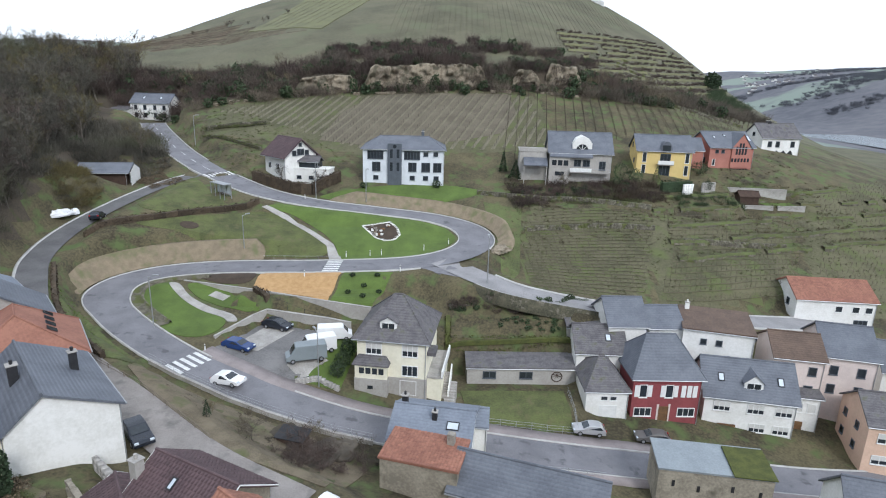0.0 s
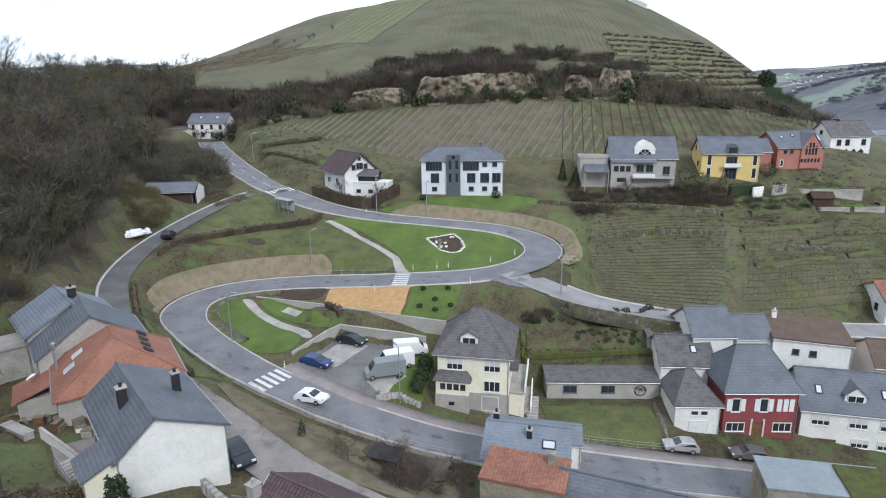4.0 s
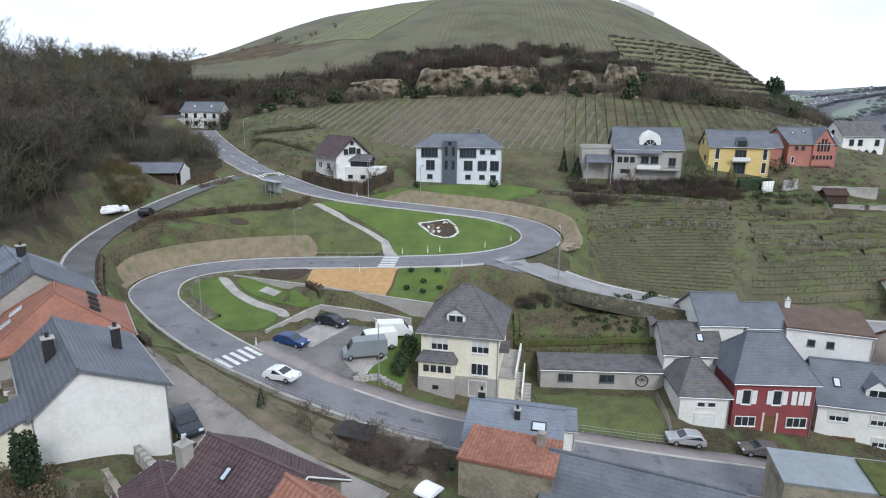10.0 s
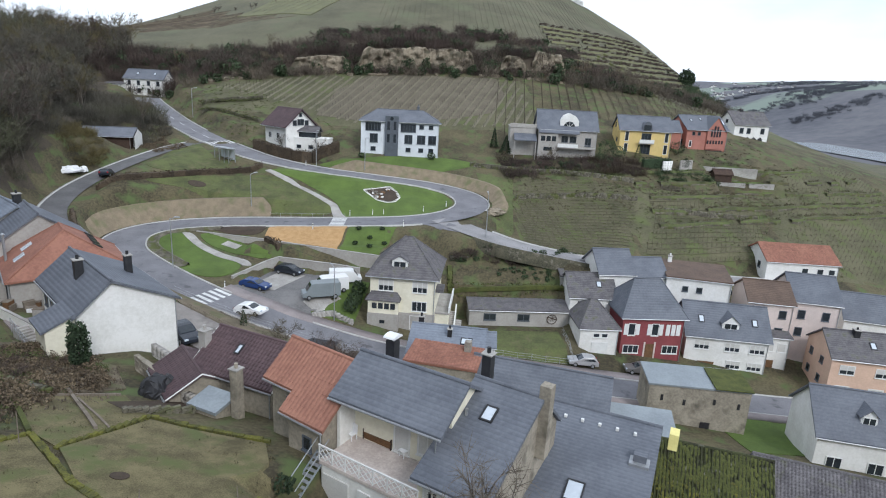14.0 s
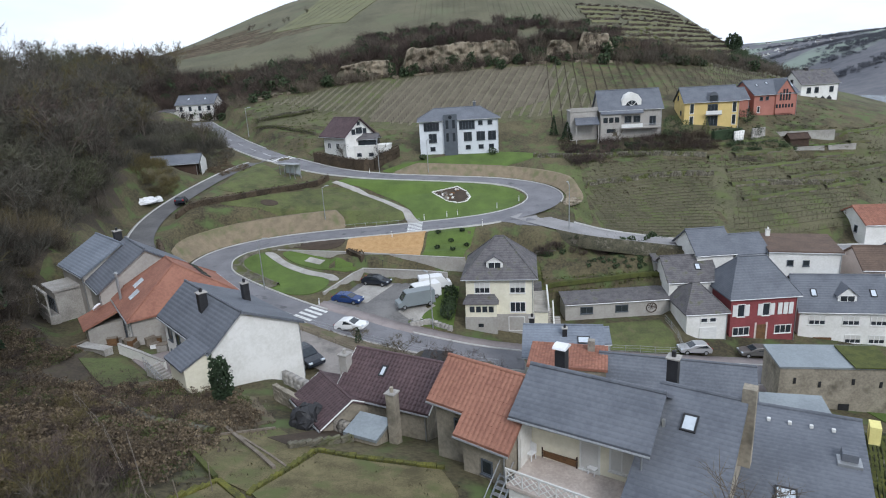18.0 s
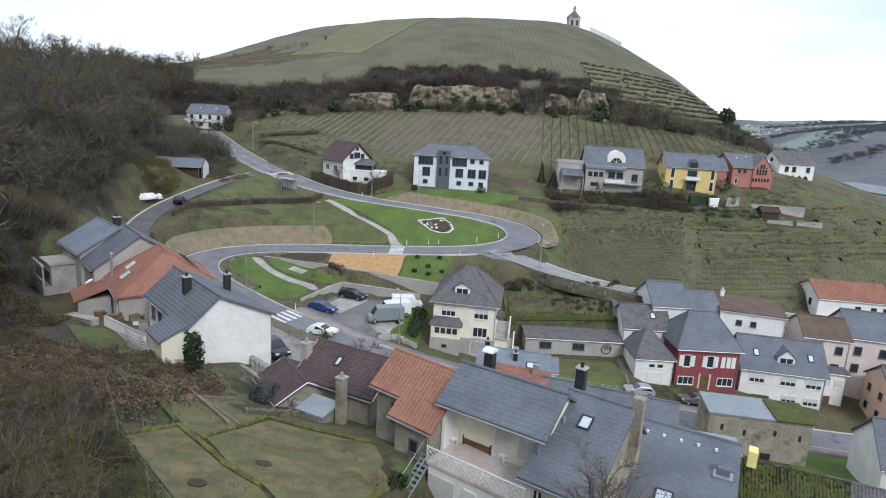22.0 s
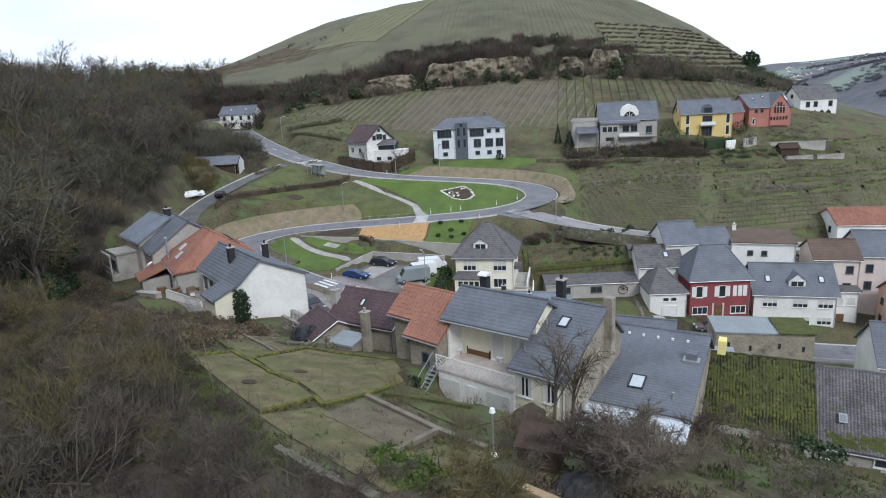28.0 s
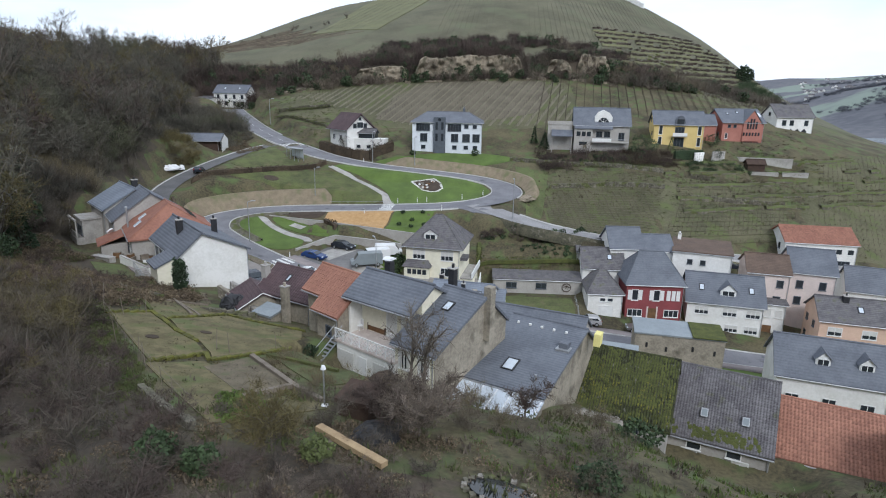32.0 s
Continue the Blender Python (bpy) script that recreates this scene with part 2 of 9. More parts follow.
GREYWALL = mat("grey_render", (0.42, 0.40, 0.37), (0.33, 0.31, 0.285), 0.4, 0.92, 0.2, fine=9)
OLDWALL = mat("weathered_wall", (0.36, 0.32, 0.255), (0.22, 0.195, 0.155), 0.45, 0.95, 0.4, fine=9, spots=(0.5, 0.55, 0.7, (0.13, 0.115, 0.09)))
YELLOW = mat("yellow_render", (0.68, 0.52, 0.22), (0.60, 0.45, 0.18), 0.4, 0.9, 0.1)
REDWALL = mat("wine_red_render", (0.27, 0.07, 0.075), (0.21, 0.055, 0.058), 0.4, 0.85, 0.1)
BRICKRED = mat("salmon_red_render", (0.42, 0.185, 0.145), (0.34, 0.145, 0.115), 0.5, 0.88, 0.15)
PEACH = mat("peach_render", (0.68, 0.48, 0.36), (0.58, 0.40, 0.30), 0.4, 0.9, 0.1)
PINK = mat("pale_pink_render", (0.68, 0.58, 0.53), (0.58, 0.49, 0.45), 0.4, 0.9, 0.1)
STONE = mat("field_stone", (0.30, 0.275, 0.235), (0.17, 0.155, 0.135), 1.1, 0.95, 0.6, fine=6, island=0.22)
STONE_DARK = mat("mossy_dry_stone", (0.17, 0.155, 0.12), (0.075, 0.07, 0.05), 0.9, 0.95, 0.6, fine=6, island=0.3, spots=(0.6, 0.5, 0.62, (0.09, 0.10, 0.035)))
ROCK = mat("limestone_rock", (0.31, 0.262, 0.192), (0.125, 0.102, 0.076), 0.16, 0.95, 0.8, fine=11, spots=(0.45, 0.50, 0.62, (0.105, 0.094, 0.066)))
GABION = mat("sandstone_slope", (0.25, 0.20, 0.135), (0.175, 0.14, 0.095), 0.9, 0.95, 0.6, fine=9, spots=(0.5, 0.5, 0.7, (0.14, 0.14, 0.07)))
DARK = mat("dark_metal", (0.035, 0.035, 0.038), (0.022, 0.022, 0.024), 2.0, 0.5, 0.05)
GALV = mat("galvanised_steel", (0.42, 0.43, 0.44), (0.34, 0.35, 0.36), 3.0, 0.45, 0.05, metal=0.6)
FRAME_W = mat("white_frame", (0.74, 0.74, 0.72), (0.66, 0.66, 0.64), 2.0, 0.6, 0.05)
FRAME_G = mat("anthracite_cladding", (0.10, 0.115, 0.135), (0.08, 0.09, 0.105), 1.0, 0.6, 0.1)
WOOD = mat("brown_wood", (0.19, 0.105, 0.05), (0.11, 0.06, 0.032), 1.5, 0.8, 0.3)
WOOD_DARK = mat("dark_stained_wood", (0.075, 0.048, 0.035), (0.048, 0.031, 0.024), 1.5, 0.85, 0.3)
TIMBER = mat("pale_sawn_timber", (0.42, 0.31, 0.18), (0.30, 0.21, 0.12), 1.5, 0.85, 0.3)
WOOD_GREY = mat("weathered_timber", (0.23, 0.195, 0.155), (0.14, 0.115, 0.09), 1.2, 0.9, 0.3)
BARK = mat("bark", (0.15, 0.128, 0.105), (0.085, 0.072, 0.058), 1.5, 0.95, 0.4)
TWIG = mat("bare_twigs", (0.130, 0.110, 0.086), (0.058, 0.051, 0.042), 0.07, 0.97, 0.0, fine=12, island=0.3, spots=(0.05, 0.52, 0.64, (0.155, 0.128, 0.078)))
TWIG_WOOD = mat("winter_wood_twigs", (0.122, 0.112, 0.088), (0.052, 0.050, 0.041), 0.05, 0.97, 0.0, fine=14, island=0.35, spots=(0.045, 0.52, 0.64, (0.098, 0.100, 0.062)))
TWIG_PALE = mat("pale_grey_brown_twigs", (0.185, 0.150, 0.120), (0.105, 0.086, 0.068), 0.3, 0.97, 0.0, island=0.3)
TWIG_RED = mat("reddish_twigs", (0.105, 0.078, 0.066), (0.050, 0.039, 0.034), 0.1, 0.97, 0.0, island=0.3)
TWIG_OLIVE = mat("olive_budding_twigs", (0.145, 0.120, 0.052), (0.075, 0.064, 0.032), 0.1, 0.97, 0.0, island=0.3)
WALL_MOSSY = mat("overgrown_stone_wall", (0.100, 0.092, 0.062), (0.042, 0.042, 0.028), 0.8, 0.96, 0.8, fine=6, spots=(1.2, 0.55, 0.7, (0.16, 0.145, 0.115)))
LEMON = mat("pale_yellow_render", (0.80, 0.72, 0.30), (0.70, 0.62, 0.24), 0.6, 0.9, 0.1)
DEADBRUSH = mat("dead_bramble_leaves", (0.185, 0.142, 0.092), (0.080, 0.061, 0.042), 0.4, 0.95, 0.0, fine=8, island=0.35)
LEAF = mat("evergreen_leaves", (0.056, 0.085, 0.038), (0.034, 0.050, 0.026), 0.4, 0.85, 0.0, island=0.35)
IVY = mat("conifer_needles", (0.036, 0.058, 0.028), (0.022, 0.034, 0.018), 0.4, 0.9, 0.0, island=0.35)
HEDGE = mat("brown_beech_hedge", (0.088, 0.066, 0.045), (0.050, 0.039, 0.028), 0.4, 0.95, 0.3, island=0.3)
CANE_DARK = mat("dark_vine_canes", (0.118, 0.098, 0.074), (0.068, 0.057, 0.044), 0.3, 0.95, 0.0, island=0.3)
CANE = mat("vine_canes", (0.17, 0.14, 0.105), (0.10, 0.083, 0.066), 0.3, 0.95, 0.0, island=0.3)
GLASS = mat("window_glass", (0.035, 0.042, 0.05), (0.02, 0.025, 0.03), 0.3, 0.06, 0.0, spec=0.6)
# The pale reflected sky is put into the base colour of this glass.
SKYGLASS = mat("glass_with_sky_reflection", (0.58, 0.63, 0.68), (0.50, 0.55, 0.60), 0.3, 0.12, 0.0, spec=1.0)
BLIND = mat("roller_blind", (0.62, 0.61, 0.58), (0.55, 0.54, 0.51), 0.5, 0.7, 0.1, stripes=(0.06, 2, 0.85))
CAR_WHITE = mat("white_car_paint", (0.78, 0.78, 0.78), (0.74, 0.74, 0.74), 0.5, 0.25, 0.0, spec=0.5)
CAR_SILVER = mat("silver_car_paint", (0.50, 0.50, 0.51), (0.46, 0.46, 0.47), 0.5, 0.3, 0.0, metal=0.5)
CAR_GREY = mat("grey_car_paint", (0.16, 0.155, 0.15), (0.14, 0.135, 0.13), 0.5, 0.3, 0.0, metal=0.4)
CAR_BLUE = mat("blue_car_paint", (0.02, 0.05, 0.16), (0.016, 0.04, 0.13), 0.5, 0.25, 0.0, spec=0.5)
CAR_DARK = mat("dark_blue_car_paint", (0.018, 0.022, 0.032), (0.014, 0.018, 0.026), 0.5, 0.25, 0.0, spec=0.5)
VAN_GREY = mat("grey_van_paint", (0.22, 0.25, 0.26), (0.20, 0.225, 0.235), 0.5, 0.3, 0.0)
TYRE = mat("tyre_rubber", (0.02, 0.02, 0.02), (0.015, 0.015, 0.015), 2.0, 0.9, 0.0)
PLASTIC_W = mat("white_sheet_plastic", (0.80, 0.80, 0.80), (0.70, 0.70, 0.71), 0.6, 0.5, 0.2)
LAMPGLASS = mat("tail_lamp", (0.30, 0.02, 0.02), (0.25, 0.02, 0.02), 1.0, 0.2, 0.0)


# ---- mesh helpers ----
def part(name, bm, material, parent=None, label="", m=None):
    me = bpy.data.meshes.new(name)
    bm.to_mesh(me)
    bm.free()
    me.materials.append(material)
    ob = new(name, me)
    ob.parent = parent
    if m is not None:
        ob.matrix_basis = m
    if label:
        ob["label"] = label
    return ob


def shared(name, mesh, parent, m=None):
    ob = new(name, mesh)
    ob.parent = parent
    if m is not None:
        ob.matrix_basis = m
    return ob


def thing(name, label, category, m=None, group="", kind=""):
    ob = new(name)
    if m is not None:
        ob.matrix_basis = m
    return tagged(ob, label, category, group, kind)


def add_box(bm, lo, hi, bevel=0.0):
    x0, y0, z0 = lo
    x1, y1, z1 = hi
    v = [bm.verts.new(c) for c in ((x0, y0, z0), (x1, y0, z0), (x1, y1, z0), (x0, y1, z0), (x0, y0, z1), (x1, y0, z1), (x1, y1, z1), (x0, y1, z1))]
    fs = [bm.faces.new([v[i] for i in q]) for q in ((3, 2, 1, 0), (4, 5, 6, 7), (0, 1, 5, 4), (1, 2, 6, 5), (2, 3, 7, 6), (3, 0, 4, 7))]
    if bevel:
        bmesh.ops.bevel(bm, geom=list({e for f in fs for e in f.edges}), offset=bevel, segments=2, affect="EDGES", profile=0.5)
    return bm


def box(lo, hi, bevel=0.0):
    return add_box(bmesh.new(), lo, hi, bevel)


def add_prism(bm, profile, x0, x1, axis="x"):
    """A closed profile of (y, z) drawn along x from x0 to x1 (or of (x, z) along y)."""
    put = (lambda a, b, c: (c, a, b)) if axis == "x" else (lambda a, b, c: (a, c, b))
    one, two = [bm.verts.new(put(a, b, x0)) for a, b in profile], [bm.verts.new(put(a, b, x1)) for a, b in profile]
    n = len(profile)
    made = [bm.faces.new(one), bm.faces.new(two)]
    made += [bm.faces.new((one[i], one[(i + 1) % n], two[(i + 1) % n], two[i])) for i in range(n)]
    bmesh.ops.recalc_face_normals(bm, faces=made)
    return bm


def add_tube(bm, a, b, ra, rb, n=8):
    a, b = Vector(a), Vector(b)
    q = (b - a).to_track_quat("Z", "Y")
    rings = [[bm.verts.new(p + q @ Vector((r * math.cos(6.28318 * i / n), r * math.sin(6.28318 * i / n), 0))) for i in range(n)] for p, r in ((a, ra), (b, rb))]
    for i in range(n):
        bm.faces.new((rings[0][i], rings[0][(i + 1) % n], rings[1][(i + 1) % n], rings[1][i]))
    bm.faces.new(rings[0][::-1])
    bm.faces.new(rings[1])
    return bm


def tube(a, b, ra, rb=None, n=8):
    return add_tube(bmesh.new(), a, b, ra, ra if rb is None else rb, n)


def raw_mesh(name, verts, faces, material, parent=None, m=None):
    """A mesh from numpy arrays of vertices and of triangles or quads."""
    verts, faces = np.asarray(verts, np.float32), np.asarray(faces, np.int32)
    me = bpy.data.meshes.new(name)
    k = faces.shape[1]
    me.vertices.add(len(verts))
    me.vertices.foreach_set("co", verts.ravel())
    me.loops.add(faces.size)
    me.loops.foreach_set("vertex_index", faces.ravel())
    me.polygons.add(len(faces))
    me.polygons.foreach_set("loop_start", np.arange(0, faces.size, k, dtype=np.int32))
    me.update(calc_edges=True)
    me.materials.append(material)
    ob = new(name, me)
    ob.parent = parent
    if m is not None:
        ob.matrix_basis = m
    return ob


# ---- the lie of the land ----
XS = [-300, -160, -80, -45, -22, 0, 22, 45, 80, 140, 220, 340]
LEVELS = {
    -60: [70, 60, 48, 40, 33, 28, 24, 20, 14, 6, -8, -22],
    0: [68, 58, 43, 33, 25, 21, 17, 12, 7, -1, -12, -24],
    20: [66, 56, 41, 29, 19, 16.5, 13, 8, 3, -4, -14, -25],
    36: [66, 54, 38, 22, 15.5, 12, 6, 2, -1, -7, -16, -25],
    52: [65, 52, 34, 15, 11, 7, 2, -1, -4, -9, -18, -25],
    66: [64, 51, 31, 12.5, 9.5, 3, -1.5, -4, -6, -10, -18, -25],
    80: [64, 50, 30, 11.5, 6.5, 1, -2.2, -4.2, -6.5, -11, -19, -25],
    100: [66, 53, 30, 9.5, 6.2, 5.5, 4.5, 0.5, -3, -9, -18, -25],
    125: [66, 54, 27, 15, 12, 12, 10, 9.5, 6, -4, -14, -25],
    150: [66, 55, 23.5, 19, 17.8, 17.5, 17.5, 19, 17, 9, -8, -25],
    200: [62, 53, 28, 33, 35, 36.4, 37, 36.8, 33, 19, -3, -25],
    245: [56, 46, 43, 49, 51, 52, 53, 52, 44, 26, 0, -25],
    320: [46, 48, 61, 69, 73, 76, 78, 77, 69, 46, 6, -25],
    420: [40, 56, 85, 91, 94, 96, 97.5, 98.5, 98.5, 77, 20, -25],
    540: [50, 50, 58, 68, 74, 78, 80, 80, 77, 58, 10, -25],
}


def hermite(xs, fs, x):
    """Smooth interpolation of the rows fs (along axis 0) at the stations xs."""
    xs, fs = np.asarray(xs, float), np.asarray(fs, float)
    x = np.clip(x, xs[0], xs[-1])
    slope = np.gradient(fs, xs, axis=0)
    i = np.clip(np.searchsorted(xs, x) - 1, 0, len(xs) - 2)
    h = xs[i + 1] - xs[i]
    t = (x - xs[i]) / h
    pad = (slice(None),) + (None,) * (fs.ndim - 1)
    t, h = t[pad], h[pad]
    return (2 * t**3 - 3 * t**2 + 1) * fs[i] + (t**3 - 2 * t**2 + t) * h * slope[i] + (3 * t**2 - 2 * t**3) * fs[i + 1] + (t**3 - t**2) * h * slope[i + 1]


TABLE_Y = np.array(list(LEVELS))
TABLE = np.array(list(LEVELS.values()), float)


def lay(x, y):
    """The height of the open land, before roads and terraces are cut."""
    x, y = np.atleast_1d(np.asarray(x, float)), np.atleast_1d(np.asarray(y, float))
    rows = hermite(TABLE_Y, TABLE, y)
    xs = np.asarray(XS, float)
    xc = np.clip(x, xs[0], xs[-1])
    slope = np.gradient(rows, xs, axis=1)
    i = np.clip(np.searchsorted(xs, xc) - 1, 0, len(xs) - 2)
    k = np.arange(len(x))
    h = xs[i + 1] - xs[i]
    t = (xc - xs[i]) / h
    z = (2 * t**3 - 3 * t**2 + 1) * rows[k, i] + (t**3 - 2 * t**2 + t) * h * slope[k, i] + (3 * t**2 - 2 * t**3) * rows[k, i + 1] + (t**3 - t**2) * h * slope[k, i + 1]
    far = np.clip((np.hypot(x - 40, y - 150) - 420) / 900, 0, 1)
    hills = 76 + 34 * np.sin(x / 610 + 1.1) * np.cos(y / 830 + 0.4) + 16 * np.sin(x / 230 + y / 310)
    valley = np.exp(-(((x - 560 - 0.10 * (y - 600)) / 230) ** 2)) * np.clip((y + 400) / 500, 0, 1)
    hills = hills * (1 - valley) - 25 * valley
    return z * (1 - far) + hills * far


def smooth_line(points, step=1.0):
    """A smooth line through (x, y, z) corners, in even steps."""
    p = [Vector(q) for q in points]
    p = [2 * p[0] - p[1], *p, 2 * p[-1] - p[-2]]
    out = []
    for a, b, c, d in zip(p, p[1:], p[2:], p[3:]):
        n = max(2, int((c - b).length / step))
        for i in range(n):
            t = i / n
            out.append(0.5 * (2 * b + (c - a) * t + (2 * a - 5 * b + 4 * c - d) * t * t + (3 * b - a - 3 * c + d) * t**3))
    out.append(p[-2])
    return out


MAIN = smooth_line([(100, 82, -9), (75, 76.5, -7), (56, 74.5, -5.3), (44, 74.4, -4.1), (30, 74.9, -2.8), (15, 75.3, -1.0), (-2, 76.6, 1.2), (-14, 79.5, 3.3), (-20, 82.0, 4.4), (-25.6, 84.9, 5.2), (-32, 89.3, 6.1), (-38.6, 95.2, 6.8), (-43.4, 101.2, 7.2), (-44.5, 106, 7.6), (-42.4, 110.4, 7.9), (-37, 113, 8.3), (-28, 113.7, 8.8), (-12, 112, 9.7), (2, 112.2, 10.4), (10.5, 116.3, 10.9), (14.5, 123, 11.5), (13, 130, 12.3), (6, 134.6, 13.2), (-6, 136.2, 14.2), (-18, 137.5, 15.2), (-29, 141.5, 16.4), (-38, 148.5, 17.8), (-47, 157, 19.4), (-58, 171, 21.6), (-70, 190, 24.2), (-76, 201, 25.4)])
SIDE = smooth_line([(8, 113.2, 10.7), (14, 107, 9.8), (20, 103.4, 8.8), (31, 102.8, 6.8), (40, 104, 5.2), (52, 107, 3.2), (64, 109, 1.6), (82, 112, 0)])
LANE = smooth_line([(-44, 153, 18.8), (-50, 146, 17.6), (-55, 134, 15.6), (-57.5, 120, 13.6), (-55.8, 107, 12.4), (-51.6, 97.6, 11.6), (-43.8, 85.2, 10.6), (-34.2, 75.4, 10), (-25.6, 68, 9.6), (-15.6, 59.3, 9.2), (-6, 54, 8.2)])
ROADS = [(MAIN, 3.5), (SIDE, 3.0), (LANE, 2.2)]
# terraces: middle, half sizes, turn, height, width of the bank
LEVELLED = [(-15.3, 91.6, 7.2, 6.6, -20, 4.5, 1.0), (-13.0, 104.6, 10.5, 3.2, -3, 8.0, 1.8), (17.0, 88.4, 8.2, 6.0, -1, -0.7, 2.0), (-79.5, 211, 9, 5, -8, 25.8, 4), (-62.5, 147.5, 6.5, 5, 8, 17.2, 5), (-46.5, 74.5, 8.5, 5, -46, 10.6, 4), (85.0, 149.6, 7.2, 2.4, -3, 14.3, 1.0), (-2.6, 32.6, 4.2, 1.4, -37, 10.3, 2.2)]
CUTS = [(17.4, 96.4, 8.8, 1.5, -3, 4.0, 0.6), (17.4, 98.6, 8.8, 0.8, -3, 5.2, 0.5), (17.4, 100.4, 8.8, 0.8, -3, 6.3, 0.7), (27.0, 36.2, 6.4, 1.5, -24, 2.3, 2.5), (85.0, 143.4, 7.6, 2.4, -3, 11.9, 1.2)]


def carved(x, y):
    z = lay(x, y)
    z = z - 2.7 * np.exp(-((((x - 26) / 8) ** 2 + ((y - 27) / 9) ** 2) ** 2))
    for x0, x1, h in ((-33, -15.5, 4.2), (-12.5, 23.5, 6.0), (32, 53, 5.0)):
        wide = np.clip((x - x0 + 1.5) / 3, 0, 1) * np.clip((x1 + 1.5 - x) / 3, 0, 1)
        z = z + h * wide * np.clip((y - 202.8) / 1.6, 0, 1) * np.clip((224 - y) / 18, 0, 1)
    for cx, cy, hx, hy, turn, level, soft in LEVELLED:
        c, s = math.cos(radians(turn)), math.sin(radians(turn))
        u, v = (x - cx) * c + (y - cy) * s, -(x - cx) * s + (y - cy) * c
        out = np.maximum(np.maximum(np.abs(u) - hx, np.abs(v) - hy), 0)
        w = np.clip(1 - out / soft, 0, 1)
        z = z * (1 - w) + level * w
    most, total, weight = np.zeros(len(x)), np.zeros(len(x)), np.full(len(x), 1e-12)
    for line, half in ROADS:
        p = np.array([(*q,) for q in line])
        near = (x > p[:, 0].min() - 16) & (x < p[:, 0].max() + 16) & (y > p[:, 1].min() - 16) & (y < p[:, 1].max() + 16)
        k = np.flatnonzero(near)
        for s in range(0, len(k), 4000):
            c = k[s : s + 4000]
            d = np.hypot(x[c, None] - p[None, :, 0], y[c, None] - p[None, :, 1])
            i = d.argmin(1)
            w = np.clip(1 - (d[np.arange(len(c)), i] - half - 1.2) / 4.0, 0, 1)
            w = w * w * (3 - 2 * w)
            most[c] = np.maximum(most[c], w)
            total[c] += w**6 * (p[i, 2] - 0.10)
            weight[c] += w**6
    z = z * (1 - most) + total / weight * most
    for cx, cy, hx, hy, turn, level, soft in CUTS:
        c, s = math.cos(radians(turn)), math.sin(radians(turn))
        u, v = (x - cx) * c + (y - cy) * s, -(x - cx) * s + (y - cy) * c
        w = np.clip(1 - np.maximum(np.maximum(np.abs(u) - hx, np.abs(v) - hy), 0) / soft, 0, 1)
        z = z * (1 - w) + level * w
    return z


def ground_at(x, y):
    return float(carved(np.array([float(x)]), np.array([float(y)]))[0])


# ---- ground sheet ----
def spaced(fine0, fine1, step, far):
    a = list(np.arange(fine0, fine1 + 0.01, step))
    gap = step
    hi, lo = a[-1], a[0]
    up, down = [], []
    while hi < far or lo > -far:
        gap = min(gap * 1.16, 260)
        hi, lo = hi + gap, lo - gap
        up.append(hi)
        down.append(lo)
    return np.array(down[::-1] + a + up)


gx, gy = spaced(-100, 120, 1.25, 4400), spaced(-12, 215, 1.25, 4400)
mx_, my_ = np.meshgrid(gx, gy)
flat_x, flat_y = mx_.ravel(), my_.ravel()
GZ = carved(flat_x, flat_y)
wobble = np.array([noise.noise((a * 0.21, b * 0.21, 0.3)) * 0.16 + noise.noise((a * 0.06, b * 0.06, 4.1)) * 0.35 for a, b in zip(flat_x, flat_y)])
clear = np.ones(len(flat_x))
for line, half in ROADS:
    p = np.array([(*q,) for q in line])[::3]
    for s in range(0, len(flat_x), 20000):
        c = slice(s, s + 20000)
        d = np.sqrt(((flat_x[c, None] - p[None, :, 0]) ** 2 + (flat_y[c, None] - p[None, :, 1]) ** 2).min(1))
        clear[c] = np.minimum(clear[c], np.clip((d - half - 1.5) / 5, 0, 1))
for cx, cy, hx, hy, turn, level, soft in LEVELLED:
    clear = np.where((abs(flat_x - cx) < max(hx, hy) + 1) & (abs(flat_y - cy) < max(hx, hy) + 1), 0, clear)
GZ = GZ + wobble * clear
# sunken yard along the garden front of the terrace houses
along = np.clip(((flat_x + 4.5) * 13.0 + (flat_y - 34.4) * -5.4) / (13.0**2 + 5.4**2), 0, 1)
gap = np.hypot(flat_x - (-4.5 + 13.0 * along), flat_y - (34.4 - 5.4 * along))
GZ = GZ - (0.9 + 2.1 * along) * np.exp(-((gap / 2.6) ** 2))
nx, ny = len(gx), len(gy)
cell = (np.arange(ny - 1)[:, None] * nx + np.arange(nx - 1)[None, :]).ravel()
ground = raw_mesh("ground", np.stack([flat_x, flat_y, GZ], 1), np.stack([cell, cell + 1, cell + nx + 1, cell + nx], 1), GROUND)
tagged(ground, "rough winter grass hillside falling into a village valley", "ground", kind="structure")
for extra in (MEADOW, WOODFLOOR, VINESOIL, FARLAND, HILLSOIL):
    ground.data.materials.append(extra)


def inside(x, y, corners):
    hit = np.zeros(len(x), bool)
    n = len(corners)
    for (ax, ay), (bx, by) in ((corners[i], corners[(i + 1) % n]) for i in range(n)):
        cross = ((ay > y) != (by > y)) & (x < (bx - ax) * (y - ay) / (by - ay + 1e-9) + ax)
        hit ^= cross
    return hit


